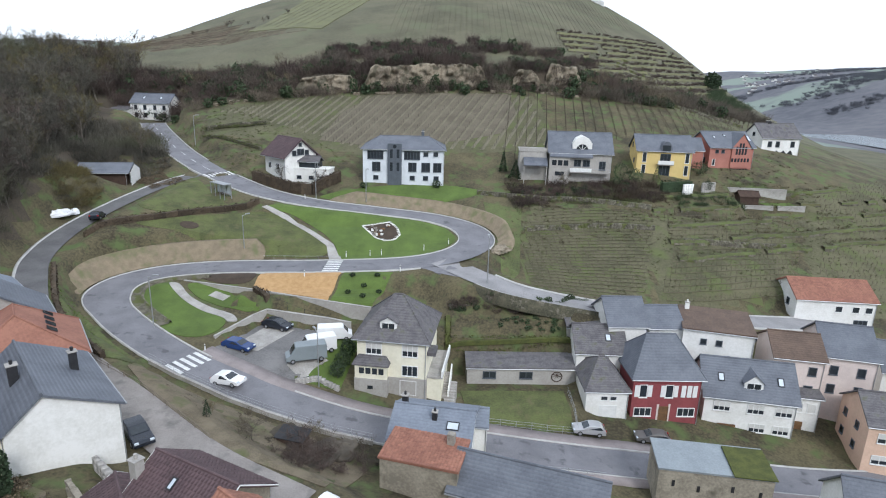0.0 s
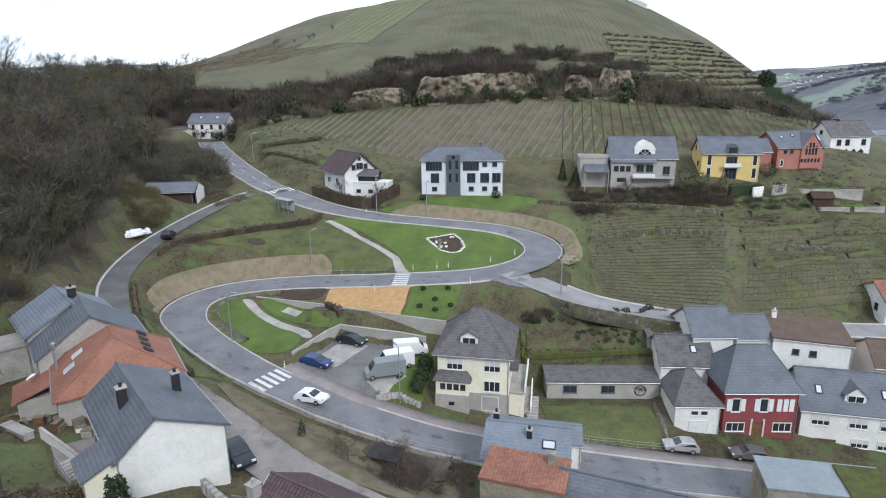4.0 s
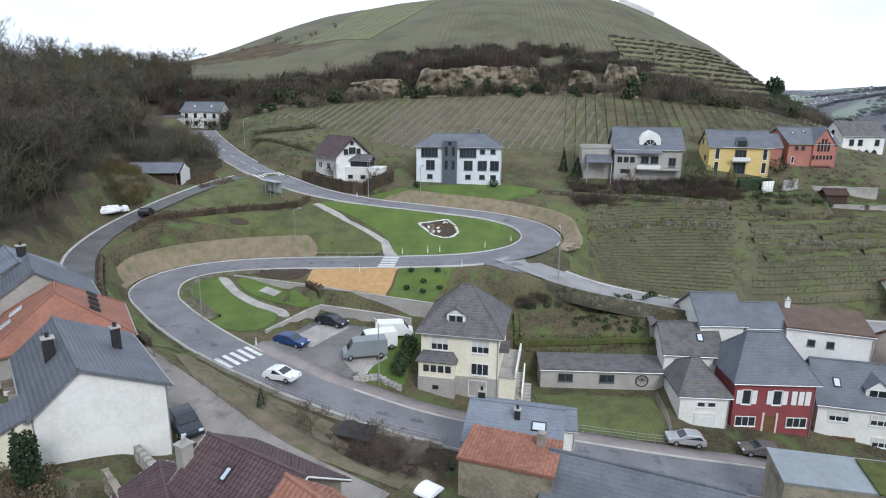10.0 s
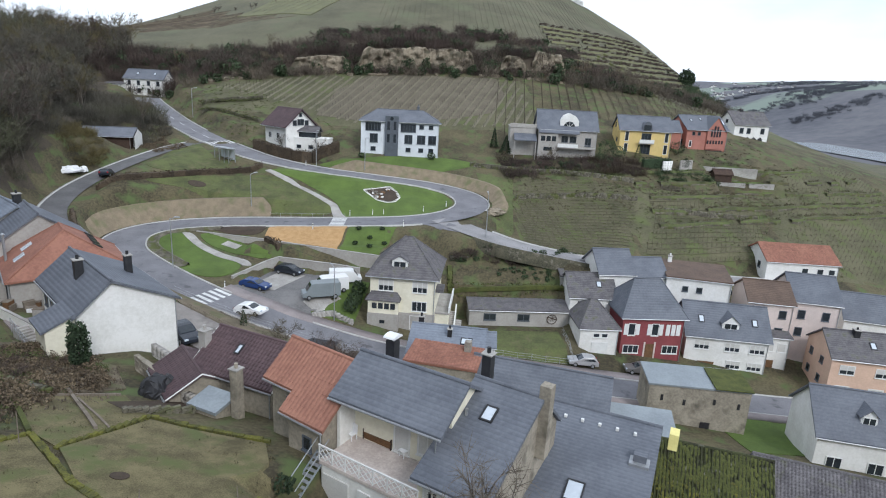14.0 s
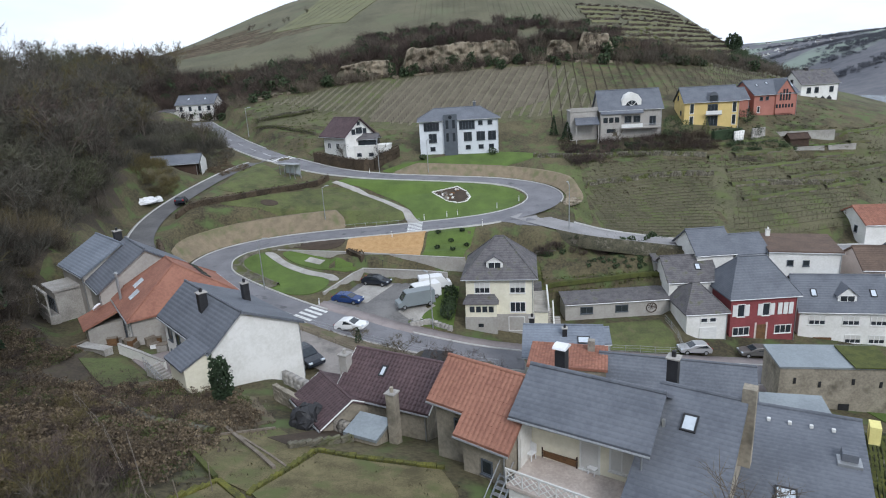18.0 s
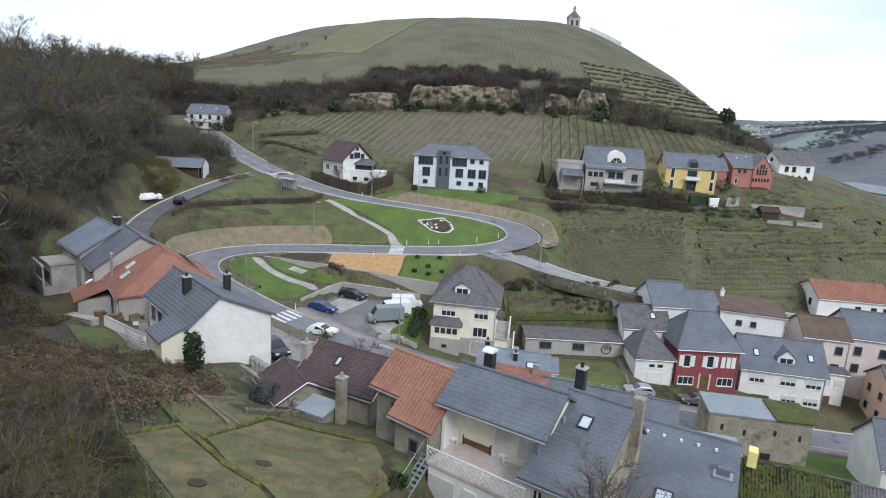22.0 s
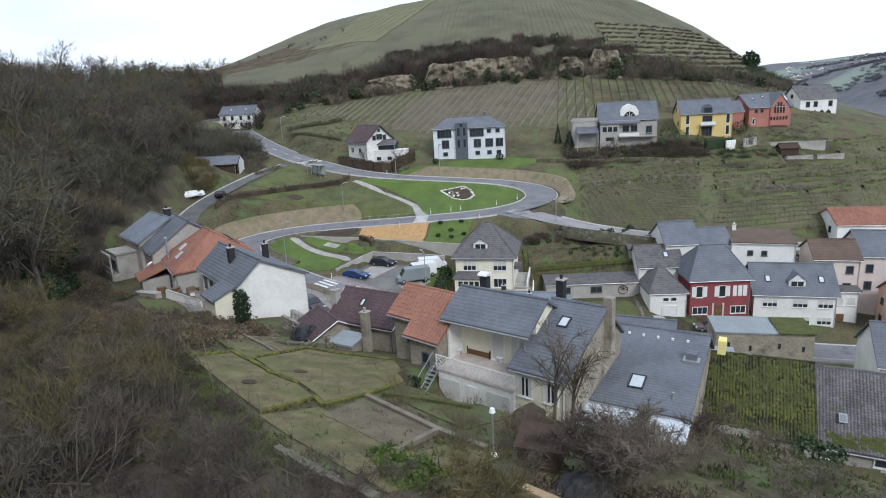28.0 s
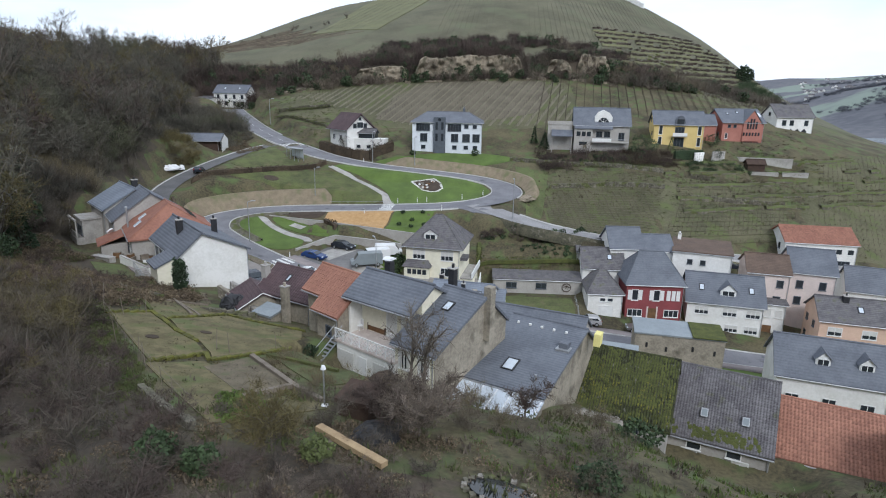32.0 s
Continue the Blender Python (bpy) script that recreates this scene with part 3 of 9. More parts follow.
WOOD_AREA = [(-420, -60), (-46, -60), (-30, -10), (-25, 18), (-27, 38), (-26, 46), (-30, 54), (-40, 60), (-50, 68), (-57, 84), (-62, 112), (-67, 134), (-72, 140), (-72, 154), (-58, 158), (-64, 176), (-86, 196), (-100, 240), (-420, 300)]
SCRUB_BAND = [(-96, 213), (-66, 204), (-40, 202), (0, 204), (58, 203), (78, 207), (74, 219), (30, 215.5), (-10, 216), (-42, 223), (-112, 240)]
VINE_AREAS = [
    [(21.6, 108.4), (42, 108), (52, 131), (53, 138), (28, 140), (24.4, 131)],
    [(46, 110), (74, 118), (86, 140), (50, 137)],
    [(-52, 176), (-10, 164), (40, 166), (38, 198), (-30, 199), (-58, 197)],
    [(-150, 240), (-60, 220), (20, 218), (70, 226), (122, 250), (135, 300), (120, 430), (-120, 430)],
    [(76, 112), (130, 120), (128, 170), (92, 150)],
    [(80, 196), (130, 190), (150, 260), (84, 240)],
]
fx, fy = (mx_[:-1, :-1] + mx_[1:, 1:]).ravel() / 2, (my_[:-1, :-1] + my_[1:, 1:]).ravel() / 2
zone = np.zeros(len(fx), np.int32)
for area in VINE_AREAS:
    zone[inside(fx, fy, area)] = 3
BANK = [(-32, -20), (12, -20), (9, 11), (-6, 13), (-15.5, 22), (-26, 20)]
zone[inside(fx, fy, WOOD_AREA) | inside(fx, fy, SCRUB_BAND) | inside(fx, fy, BANK)] = 2
zone[(fy > 212) & (zone != 2)] = 5
# past 620 m the land takes the colour with haze in it
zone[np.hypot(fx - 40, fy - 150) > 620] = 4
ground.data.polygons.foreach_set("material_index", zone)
ground.data.polygons.foreach_set("use_smooth", np.ones(len(zone), bool))


def ribbon(name, line, offsets, lift, material, label, category, start=0.0, end=1.0, taper=0):
    """A strip along a line between two sideways offsets."""
    pts = line[int(start * (len(line) - 1)) : int(end * (len(line) - 1)) + 1]
    verts, faces = [], []
    k = len(offsets)
    wide = max(abs(o) for o, _ in offsets) > 2.95
    for i, p in enumerate(pts):
        a, b = pts[max(i - 1, 0)], pts[min(i + 1, len(pts) - 1)]
        t = (b - a).to_2d().normalized()
        side = Vector((t.y, -t.x))
        k_end = min(1.0, (i + 0.3) / taper, (len(pts) - 1 - i + 0.3) / taper) if taper else 1.0
        slim = 0.62 * min(1.0, max(0.0, (103 - p.y) / 5)) if wide else 0.0
        for o, dz in offsets:
            dz = dz * k_end if dz > 0 else dz
            o -= math.copysign(slim, o) if o else 0.0
            verts.append((p.x + side.x * o, p.y + side.y * o, p.z + lift + dz))
    for i in range(len(pts) - 1):
        for j in range(k - 1):
            faces.append((i * k + j, i * k + j + 1, i * k + k + j + 1, i * k + k + j))
    ob = raw_mesh(name, verts, faces, material)
    return tagged(ob, label, category, kind="structure")


ribbon("road", MAIN, [(-3.3, 0), (0, 0.05), (3.3, 0)], 0.03, ASPHALT, "grey asphalt hairpin road climbing out of the village", "road")
ribbon("side_road", SIDE, [(-2.2, 0), (0, 0.03), (3.2, 0)], 0.06, ASPHALT_PALE, "narrow pale grey asphalt road along the vineyard foot", "road")
LANE_SPLIT = min(range(len(LANE)), key=lambda i: abs(LANE[i].y - 84) + abs(LANE[i].x + 43))
ribbon("lane", LANE[: LANE_SPLIT + 1], [(-2.0, 0), (0, 0.03), (2.0, 0)], 0.06, ASPHALT_LANE, "dark worn asphalt lane beside the wooded slope", "road")
ribbon("lane", LANE[LANE_SPLIT:], [(-2.6, 0), (0, 0.03), (2.0, 0)], 0.06, PALE_PAVING, "pale worn concrete lane past the white house", "road")


# ---- houses ----
WINDOW_CACHE = {}


def ring_frame(ow, z0, z1, iw, y0, y1, front, back):
    """A rectangular frame in one piece: outer half width and heights, inner half width and heights, front and back."""
    bm = bmesh.new()
    rings = []
    for d in (front, back):
        rings.append([bm.verts.new((x, d, z)) for x, z in ((-ow, z0), (ow, z0), (ow, z1), (-ow, z1))])
        rings.append([bm.verts.new((x, d, z)) for x, z in ((-iw, y0), (iw, y0), (iw, y1), (-iw, y1))])
    o0, i0, o1, i1 = rings
    for k in range(4):
        j = (k + 1) % 4
        for q in ((o0[k], o0[j], i0[j], i0[k]), (o1[j], o1[k], i1[k], i1[j]), (o0[j], o0[k], o1[k], o1[j]), (i0[k], i0[j], i1[j], i1[k])):
            bm.faces.new(q)
    bmesh.ops.recalc_face_normals(bm, faces=bm.faces)
    return bm


def window_meshes(w, h, style):
    key = (round(w, 2), round(h, 2), style)
    if key in WINDOW_CACHE:
        return WINDOW_CACHE[key]
    t = 0.09
    frame_m = {"dark": FRAME_G, "door": WOOD, "garage": FRAME_W, "garage_wood": WOOD, "slit": OLDWALL}.get(style, FRAME_W)
    pane_m = {"blind": BLIND, "door": WOOD, "garage": FRAME_W, "garage_wood": WOOD, "half": GLASS}.get(style, GLASS)
    is_door = style in ("door", "garage", "garage_wood")
    fr = ring_frame(w / 2 + t, -t, h + t, w / 2, 0.0, h, -0.07, 0.02)
    pane = box((-w / 2, -0.03, 0), (w / 2, 0.03, h))
    pieces = [("window", fr, frame_m), ("pane", pane, pane_m)]
    if not is_door:
        pieces.append(("sill", box((-w / 2 - 0.14, -0.16, -t - 0.06), (w / 2 + 0.14, 0.0, -t), 0.01), CONCRETE if style == "slit" else frame_m))
    n = 1 if is_door else max(1, round(w / 0.75))
    for i in range(1, n):
        x = -w / 2 + w * i / n
        pieces.append(("mullion", box((x - 0.035, -0.06, 0), (x + 0.035, 0.02, h)), frame_m))
    if style == "curtain":
        pieces.append(("mullion", box((-0.05, -0.06, 0), (0.05, 0.02, h)), frame_m))
        for s in (-1, 1):
            pieces.append(("curtain", box((min(s * w / 2, s * w * 0.24), -0.04, 0), (max(s * w / 2, s * w * 0.24), -0.032, h)), BLIND))
    if style in ("garage", "garage_wood"):
        for i in range(1, 5):
            pieces.append(("panel_rib", box((-w / 2, -0.045, h * i / 5 - 0.02), (w / 2, -0.03, h * i / 5 + 0.02)), pane_m))
    out = []
    for nm, bm, m in pieces:
        me = bpy.data.meshes.new(nm)
        bm.to_mesh(me)
        bm.free()
        me.materials.append(m)
        out.append(me)
    WINDOW_CACHE[key] = out
    return out


def opening(root, face, u, v, w, h, style="plain", shutters=None):
    """A window or door on a face (f, b, l, r) of a house: u along the face from its middle, v over the base."""
    hw, hd = root["half_w"], root["half_d"]
    place = {"f": pose(u, -hd - 0.01, v), "b": pose(-u, hd + 0.01, v, 0, 0, 180), "r": pose(hw + 0.01, u, v, 0, 0, 90), "l": pose(-hw - 0.01, -u, v, 0, 0, -90)}[face]
    name = {"door": "door", "garage": "garage_door", "garage_wood": "garage_door"}.get(style, "window")
    meshes = window_meshes(w, h, style)
    win = shared(name, meshes[0], root, place)
    for me in meshes[1:]:
        piece = me.name.split(".")[0]
        shared("door_leaf" if name != "window" and piece == "pane" else piece, me, win)
    if style == "half":
        part("roller_blind", box((-w / 2, -0.05, h * 0.45), (w / 2, -0.02, h)), BLIND, win)
    if shutters:
        for s in (-1, 1):
            part("shutter", box((s * (w / 2 + 0.42) - 0.3, -0.09, 0), (s * (w / 2 + 0.42) + 0.3, -0.03, h), 0.01), shutters, win)
    return win


def slab(bm, corners, thick):
    """A sloping slab over four (or three) corners, top face given."""
    n = Vector((0, 0, thick))
    top = [bm.verts.new(c) for c in corners]
    low = [bm.verts.new(Vector(c) - n) for c in corners]
    k = len(corners)
    fs = [bm.faces.new(top), bm.faces.new(low[::-1])]
    fs += [bm.faces.new((top[i], low[i], low[(i + 1) % k], top[(i + 1) % k])) for i in range(k)]
    bmesh.ops.recalc_face_normals(bm, faces=fs)


def tile_field(name, root, a, b, c, material, size=(0.30, 0.36), pieces=False):
    """Rows of clay tiles over a roof plane: a, b the eave ends, c the ridge over a; with overlapping courses."""
    a, b, c = Vector(a), Vector(b), Vector(c)
    along, up = (b - a), (c - a)
    nrm = along.cross(up).normalized()
    if nrm.z < 0:
        nrm = -nrm
    nu, nv = max(1, int(along.length / size[0])), max(1, int(up.length / size[1]))
    rng = np.random.RandomState(7)
    du, dv = along / nu, up / nv
    verts, faces = [], []
    if pieces:
        w1, w2, w3, e0, e1 = du * 0.03, du * 0.5, du * 0.97, nrm * 0.05, dv * 1.12 + nrm * 0.012
        unit = bpy.data.meshes.new("roof_tile")
        unit.from_pydata([tuple(v) for v in (e0 + w1, e0 + w2 + nrm * 0.035, e0 + w3, e1 + w3, e1 + w2 + nrm * 0.035, e1 + w1, w1, w3)], [], [(0, 1, 4, 5), (1, 2, 3, 4), (6, 7, 2, 0)])
        unit.materials.append(material)
        for j in range(nv):
            for i in range(nu):
                o = a + du * i + dv * j + nrm * float(rng.uniform(0.0, 0.015))
                shared("roof_tile", unit, root, pose(o.x, o.y, o.z, 0, 0, 0))
        return None
    for j in range(nv):
        for i in range(nu):
            o = a + du * i + dv * j + nrm * float(rng.uniform(0.0, 0.012))
            k = len(verts)
            e0, e1 = o + nrm * 0.05, o + dv * 1.12 + nrm * 0.012
            w1, w2, w3 = du * 0.03, du * 0.5, du * 0.97
            verts += [e0 + w1, e0 + w2 + nrm * 0.035, e0 + w3, e1 + w3, e1 + w2 + nrm * 0.035, e1 + w1, o + w1, o + w3]
            faces += [(k, k + 1, k + 4, k + 5), (k + 1, k + 2, k + 3, k + 4), (k + 6, k + 7, k + 2, k)]
    ob = raw_mesh(name, [tuple(v) for v in verts], faces, material, root)
    return tagged(ob, kind="stuff")


def house(name, label, x, y, z, yaw, w, d, h, rise, wall, roof, kind="gable", over=0.4, deep=3.5, thick=0.22, tiles=None, gutter=True, category="house", base=None, top=None, single=False):
    root = thing(name, label, category, pose(x, y, z, 0, 0, yaw))
    hw, hd = w / 2, d / 2
    root["half_w"], root["half_d"], root["wall_h"], root["rise"], root["over"] = hw, hd, h, rise, over
    bm = bmesh.new()
    if kind == "gable":
        add_prism(bm, [(-hd, -deep), (hd, -deep), (hd, h), (0, h + rise), (-hd, h)], -hw, hw)
    elif kind == "shed":
        add_prism(bm, [(-hd, -deep), (hd, -deep), (hd, h + rise), (-hd, h)], -hw, hw)
    else:
        add_box(bm, (-hw, -hd, -deep), (hw, hd, h))
    part("wall", bm, wall, root)
    if base:
        part("plinth", box((-hw - 0.06, -hd - 0.06, -deep), (hw + 0.06, hd + 0.06, base[0])), base[1], root)
    rb = bmesh.new()
    e = over
    if kind == "gable":
        dz = rise / hd * e
        slab(rb, [(-hw - e, -hd - e, h - dz + thick), (hw + e, -hd - e, h - dz + thick), (hw + e, 0, h + rise + thick), (-hw - e, 0, h + rise + thick)], thick)
        slab(rb, [(hw + e, hd + e, h - dz + thick), (-hw - e, hd + e, h - dz + thick), (-hw - e, 0, h + rise + thick), (hw + e, 0, h + rise + thick)], thick)
        part("roof", rb, roof, root)
        part("ridge_cap", tube((-hw - e, 0, h + rise + thick), (hw + e, 0, h + rise + thick), 0.13, n=8), roof, root)
        if tiles:
            for s in (-1, 1):
                tile_field("roof_tiles", root, (-hw - e, s * (hd + e), h - dz + thick), (hw + e, s * (hd + e), h - dz + thick), (-hw - e, 0, h + rise + thick), tiles, (0.24, 0.24) if tiles is SLATE_OLD else (0.30, 0.36), pieces=single and s < 0)
        lines = [((-hw - e, s * (hd + e + 0.08), h - dz + 0.06), (hw + e, s * (hd + e + 0.08), h - dz + 0.06)) for s in (-1, 1)]
    elif kind == "shed":
        k = rise / d
        slab(rb, [(-hw - e, -hd - e, h - k * e + thick), (hw + e, -hd - e, h - k * e + thick), (hw + e, hd + e, h + rise + k * e + thick), (-hw - e, hd + e, h + rise + k * e + thick)], thick)
        part("roof", rb, roof, root)
        if tiles:
            tile_field("roof_tiles", root, (-hw - e, -hd - e, h - k * e + thick), (hw + e, -hd - e, h - k * e + thick), (-hw - e, hd + e, h + rise + k * e + thick), tiles)
        low = -1 if rise > 0 else 1
        lines = [((-hw - e, low * (hd + e + 0.08), min(h, h + rise) - 0.05), (hw + e, low * (hd + e + 0.08), min(h, h + rise) - 0.05))]
    elif kind == "hip":
        r = max(0.25, hw - hd if top is None else top / 2)
        A = [(-hw - e, -hd - e, h), (hw + e, -hd - e, h), (hw + e, hd + e, h), (-hw - e, hd + e, h)]
        v = [rb.verts.new(c) for c in A] + [rb.verts.new((-r, 0, h + rise)), rb.verts.new((r, 0, h + rise))] + [rb.verts.new((c[0], c[1], h - 0.2)) for c in A]
        for q in ((0, 1, 5, 4), (1, 2, 5), (2, 3, 4, 5), (3, 0, 4), (6, 9, 8, 7), (0, 6, 7, 1), (1, 7, 8, 2), (2, 8, 9, 3), (3, 9, 6, 0)):
            rb.faces.new([v[i] for i in q])
        bmesh.ops.recalc_face_normals(rb, faces=rb.faces)
        part("roof", rb, roof, root)
        part("ridge_cap", tube((-r, 0, h + rise), (r, 0, h + rise), 0.12, n=6), roof, root)
        for cx, cy, rx in ((-hw - e, -hd - e, -r), (hw + e, -hd - e, r), (hw + e, hd + e, r), (-hw - e, hd + e, -r)):
            part("hip_ridge", tube((cx, cy, h + 0.02), (rx, 0, h + rise), 0.09, n=6), roof, root)
        lines = [((-hw - e, s * (hd + e + 0.06), h - 0.12), (hw + e, s * (hd + e + 0.06), h - 0.12)) for s in (-1, 1)]
    else:
        add_box(rb, (-hw - e, -hd - e, h), (hw + e, hd + e, h + 0.25))
        part("roof", rb, roof, root)
        lines = []
    if gutter:
        for a, b in lines:
            part("gutter", tube(a, b, 0.07, n=6), GALV, root)
            part("downpipe", tube((b[0] - e - 0.1, math.copysign(hd + 0.08, b[1]), -1.0), (b[0] - e - 0.1, math.copysign(hd + 0.08, b[1]), b[2]), 0.05, n=6), GALV, root)
    return root


def chimney(root, x, y, z0, z1, w=0.6, material=None, cap=True):
    c = part("chimney", box((x - w / 2, y - w / 2, z0), (x + w / 2, y + w / 2, z1), 0.02), material or DARK, root)
    if cap:
        part("chimney_cap", box((x - w / 2 - 0.08, y - w / 2 - 0.08, z1), (x + w / 2 + 0.08, y + w / 2 + 0.08, z1 + 0.1), 0.02), CONCRETE, c)
        part("flue", tube((x, y, z1 + 0.1), (x, y, z1 + 0.45), 0.13, n=8), material or DARK, c)
    return c


def skylight(root, u, v, w=0.8, h=1.2, side=-1, lift=0.25):
    """A roof window on a gable roof: u along the ridge, v from the eave (0) to the ridge (1)."""
    hd, e = root["half_d"], 0
    k = root["rise"] / hd
    y = side * hd * (1 - v)
    z = root["wall_h"] + root["rise"] * v + lift
    a = math.degrees(math.atan(k))
    m = pose(u, y, z, a if side < 0 else -a, 0, 0)
    fr = ring_frame(w / 2, -h / 2, h / 2, w / 2 - 0.1, -h / 2 + 0.1, h / 2 - 0.1, -0.1, 0.0)
    fr.transform(pose(0, 0, 0, -90, 0, 0))
    f = part("roof_window", fr, DARK, root, "dark framed roof window", m)
    part("pane", box((-w / 2 + 0.1, -h / 2 + 0.1, 0.0), (w / 2 - 0.1, h / 2 - 0.1, 0.06)), SKYGLASS, f)
    return f


def dormer(root, u, y, z, w, h, depth, rise, wall, roof, panes=2):
    d = part("dormer", add_prism(bmesh.new(), [(-w / 2, 0), (w / 2, 0), (w / 2, h), (0, h + rise), (-w / 2, h)], 0, depth, "y"), wall, root, m=pose(u, y, z))
    rb = bmesh.new()
    e = 0.2
    k = rise / (w / 2)
    slab(rb, [(-w / 2 - e, -e, h - k * e + 0.1), (0, -e, h + rise + 0.1), (0, depth, h + rise + 0.1), (-w / 2 - e, depth, h - k * e + 0.1)], 0.1)
    slab(rb, [(w / 2 + e, -e, h - k * e + 0.1), (w / 2 + e, depth, h - k * e + 0.1), (0, depth, h + rise + 0.1), (0, -e, h + rise + 0.1)], 0.1)
    part("dormer_roof", rb, roof, d)
    for me in window_meshes(w * 0.72, h * 0.72, "plain"):
        piece = me.name.split(".")[0]
        if piece != "pane":
            shared(piece, me, d, pose(0, -0.01, h * 0.16))
    part("pane", box((-w * 0.36, -0.04, h * 0.16), (w * 0.36, -0.02, h * 0.88)), GLASS, d)
    return d


def row_of(root, face, us, v, w, h, style="plain", shutters=None):
    for u in us:
        opening(root, face, u, v, w, h, style, shutters)


# ---- houses on the upper terrace ----
gh = house("house", "white gabled house with a purple-brown tiled roof behind a hedge", -25.8, 153.6, 18.8, -47.6, 8.6, 8.0, 4.6, 3.4, WHITE, TILE_PURPLE, over=0.8, tiles=TILE_PURPLE)
row_of(gh, "r", (-1.6, 1.6), 4.6, 0.9, 1.0, "dark")
opening(gh, "r", 0, 4.7, 1.6, 1.2, "dark")
opening(gh, "r", 0, 6.6, 0.6, 0.6, "dark")
opening(gh, "r", 1.6, 1.6, 1.8, 1.6, "dark")
row_of(gh, "f", (-2.2, 1.2), 1.4, 1.2, 1.2)
ghv = house("veranda", "white flat veranda in front of the gabled house", -20.2, 150.4, 17.9, -10, 8.5, 4.0, 2.6, 0, WHITE, WHITE, "flat", 0.1, category="veranda")
row_of(ghv, "f", (-2.6, 0.2, 2.8), 0.5, 0.9, 0.6, "dark")
awn = house("pergola", "dark glazed conservatory with a pitched roof on the veranda", -20.8, 151.0, 20.5, -10, 4.4, 3.0, 1.6, 0.9, GLASS, SLATE_GREY, over=0.3, deep=0.0, category="conservatory")

gr = house("villa", "large bluish-white house with a slate hip roof and dark stair tower", 0.2, 154.5, 18.2, -1, 18.2, 10, 7.1, 2.5, GREYWHITE, SLATE, "hip", 0.5, top=11)
part("stair_tower", box((-3.5, -5.7, -1), (-0.4, -4.6, 8.4), 0.03), FRAME_G, gr, "dark grey clad stair tower")
for u in (-2.7, -1.2):
    for v in (2.3, 5.2):
        part("pane", box((u - 0.3, -5.78, v), (u + 0.3, -5.68, v + 1.9)), GLASS, gr)
part("round_window", tube((-1.95, -5.78, 7.75), (-1.95, -5.66, 7.75), 0.42, n=16), GLASS, gr)
row_of(gr, "f", (-6.3, 1.9), 4.9, 3.4, 1.7, "dark")
row_of(gr, "f", (-6.1, 2.0, 7.6), 2.2, 1.7, 1.9, "dark")
row_of(gr, "f", (5.0,), 2.2, 1.8, 1.9, "dark")
row_of(gr, "f", (5.0, 7.2), 5.7, 0.9, 0.8, "dark")
row_of(gr, "f", (-6.2, 2.0, 5.0, 7.4), 0.3, 1.0, 0.8, "dark")
chimney(gr, 4.2, 0.6, 8.5, 10.6, 0.6, FRAME_G)

ar = house("house", "grey house with slate roof and a white arched dormer", 40.8, 154.5, 20.0, -7, 14.0, 9.8, 5.4, 4.0, GREYWALL, SLATE, over=0.4)
part("dormer", box((-1.9, -4.2, 5.0), (2.5, -1.0, 7.4), 0.05), WHITE, ar, "white dormer front with an arched top")
part("dormer_gable", add_prism(bmesh.new(), [(-1.9, 7.4), (2.5, 7.4), (1.7, 8.5), (0.3, 9.1), (-1.1, 8.5)], -4.2, -0.6, "y"), WHITE, ar)
arch = bmesh.new()
ring = [(1.35 * math.cos(a), 1.35 * math.sin(a)) for a in [math.pi * i / 14 for i in range(15)]]
add_prism(arch, [(0.3 + a, 5.9 + b) for a, b in ring], -4.32, -4.18, "y")
part("arched_pane", arch, GLASS, ar, "half-round dark window")
for i in (0.25, 0.5, 0.75):
    a = math.pi * i
    part("glazing_bar", tube((0.3, -4.34, 5.9), (0.3 + 1.35 * math.cos(a), -4.34, 5.9 + 1.35 * math.sin(a)), 0.05, n=6), FRAME_W, ar)
part("lower_roof", add_prism(bmesh.new(), [(-6.2, 4.6), (-4.6, 5.7), (-4.6, 5.4), (-6.2, 4.35)], -7.0, 2.6), SLATE, ar, "lean-to slate strip over the bay")
part("bay", box((-7.0, -5.9, -3), (-2.4, -4.8, 4.4), 0.03), GREYWALL, ar)
for u in (-5.9, -4.6, -3.3):
    part("bay_pane", box((u - 0.5, -5.97, 2.5), (u + 0.5, -5.88, 3.7)), GLASS, ar)
part("bay_window", box((-5.6, -5.97, 0.2), (-3.6, -5.88, 1.1)), GLASS, ar)
row_of(ar, "f", (-0.6, 1.4), 2.4, 1.4, 1.3, "dark")
opening(ar, "f", 5.0, 1.7, 1.3, 1.8, "dark")
balc = part("balcony", box((-2.4, -6.6, 1.0), (6.6, -4.85, 1.25), 0.02), CONCRETE, ar)
part("balcony_front", box((-2.4, -6.7, 1.25), (2.4, -6.55, 2.1), 0.02), FRAME_W, ar)
part("railing", box((2.4, -6.64, 1.95), (6.6, -6.58, 2.02)), GALV, ar)
arg = house("garage_wing", "flat-roofed grey garage wing beside the house", 30.2, 155.2, 20.0, -7, 6.2, 7, 5.2, 0, GREYWALL, CONCRETE, "flat", 0.15, category="garage")
part("parapet", box((-3.2, -3.6, 5.45), (3.2, -3.4, 6.1), 0.02), GREYWALL, arg)
part("carport_roof", add_prism(bmesh.new(), [(-6.4, 2.5), (-3.5, 3.9), (-3.5, 3.7), (-6.4, 2.3)], -2.2, 3.2), SLATE, arg, "sloping slate carport roof")
for u in (-2.0, 3.0):
    part("post", box((u - 0.1, -6.3, -2), (u + 0.1, -6.1, 2.4)), CONCRETE, arg)

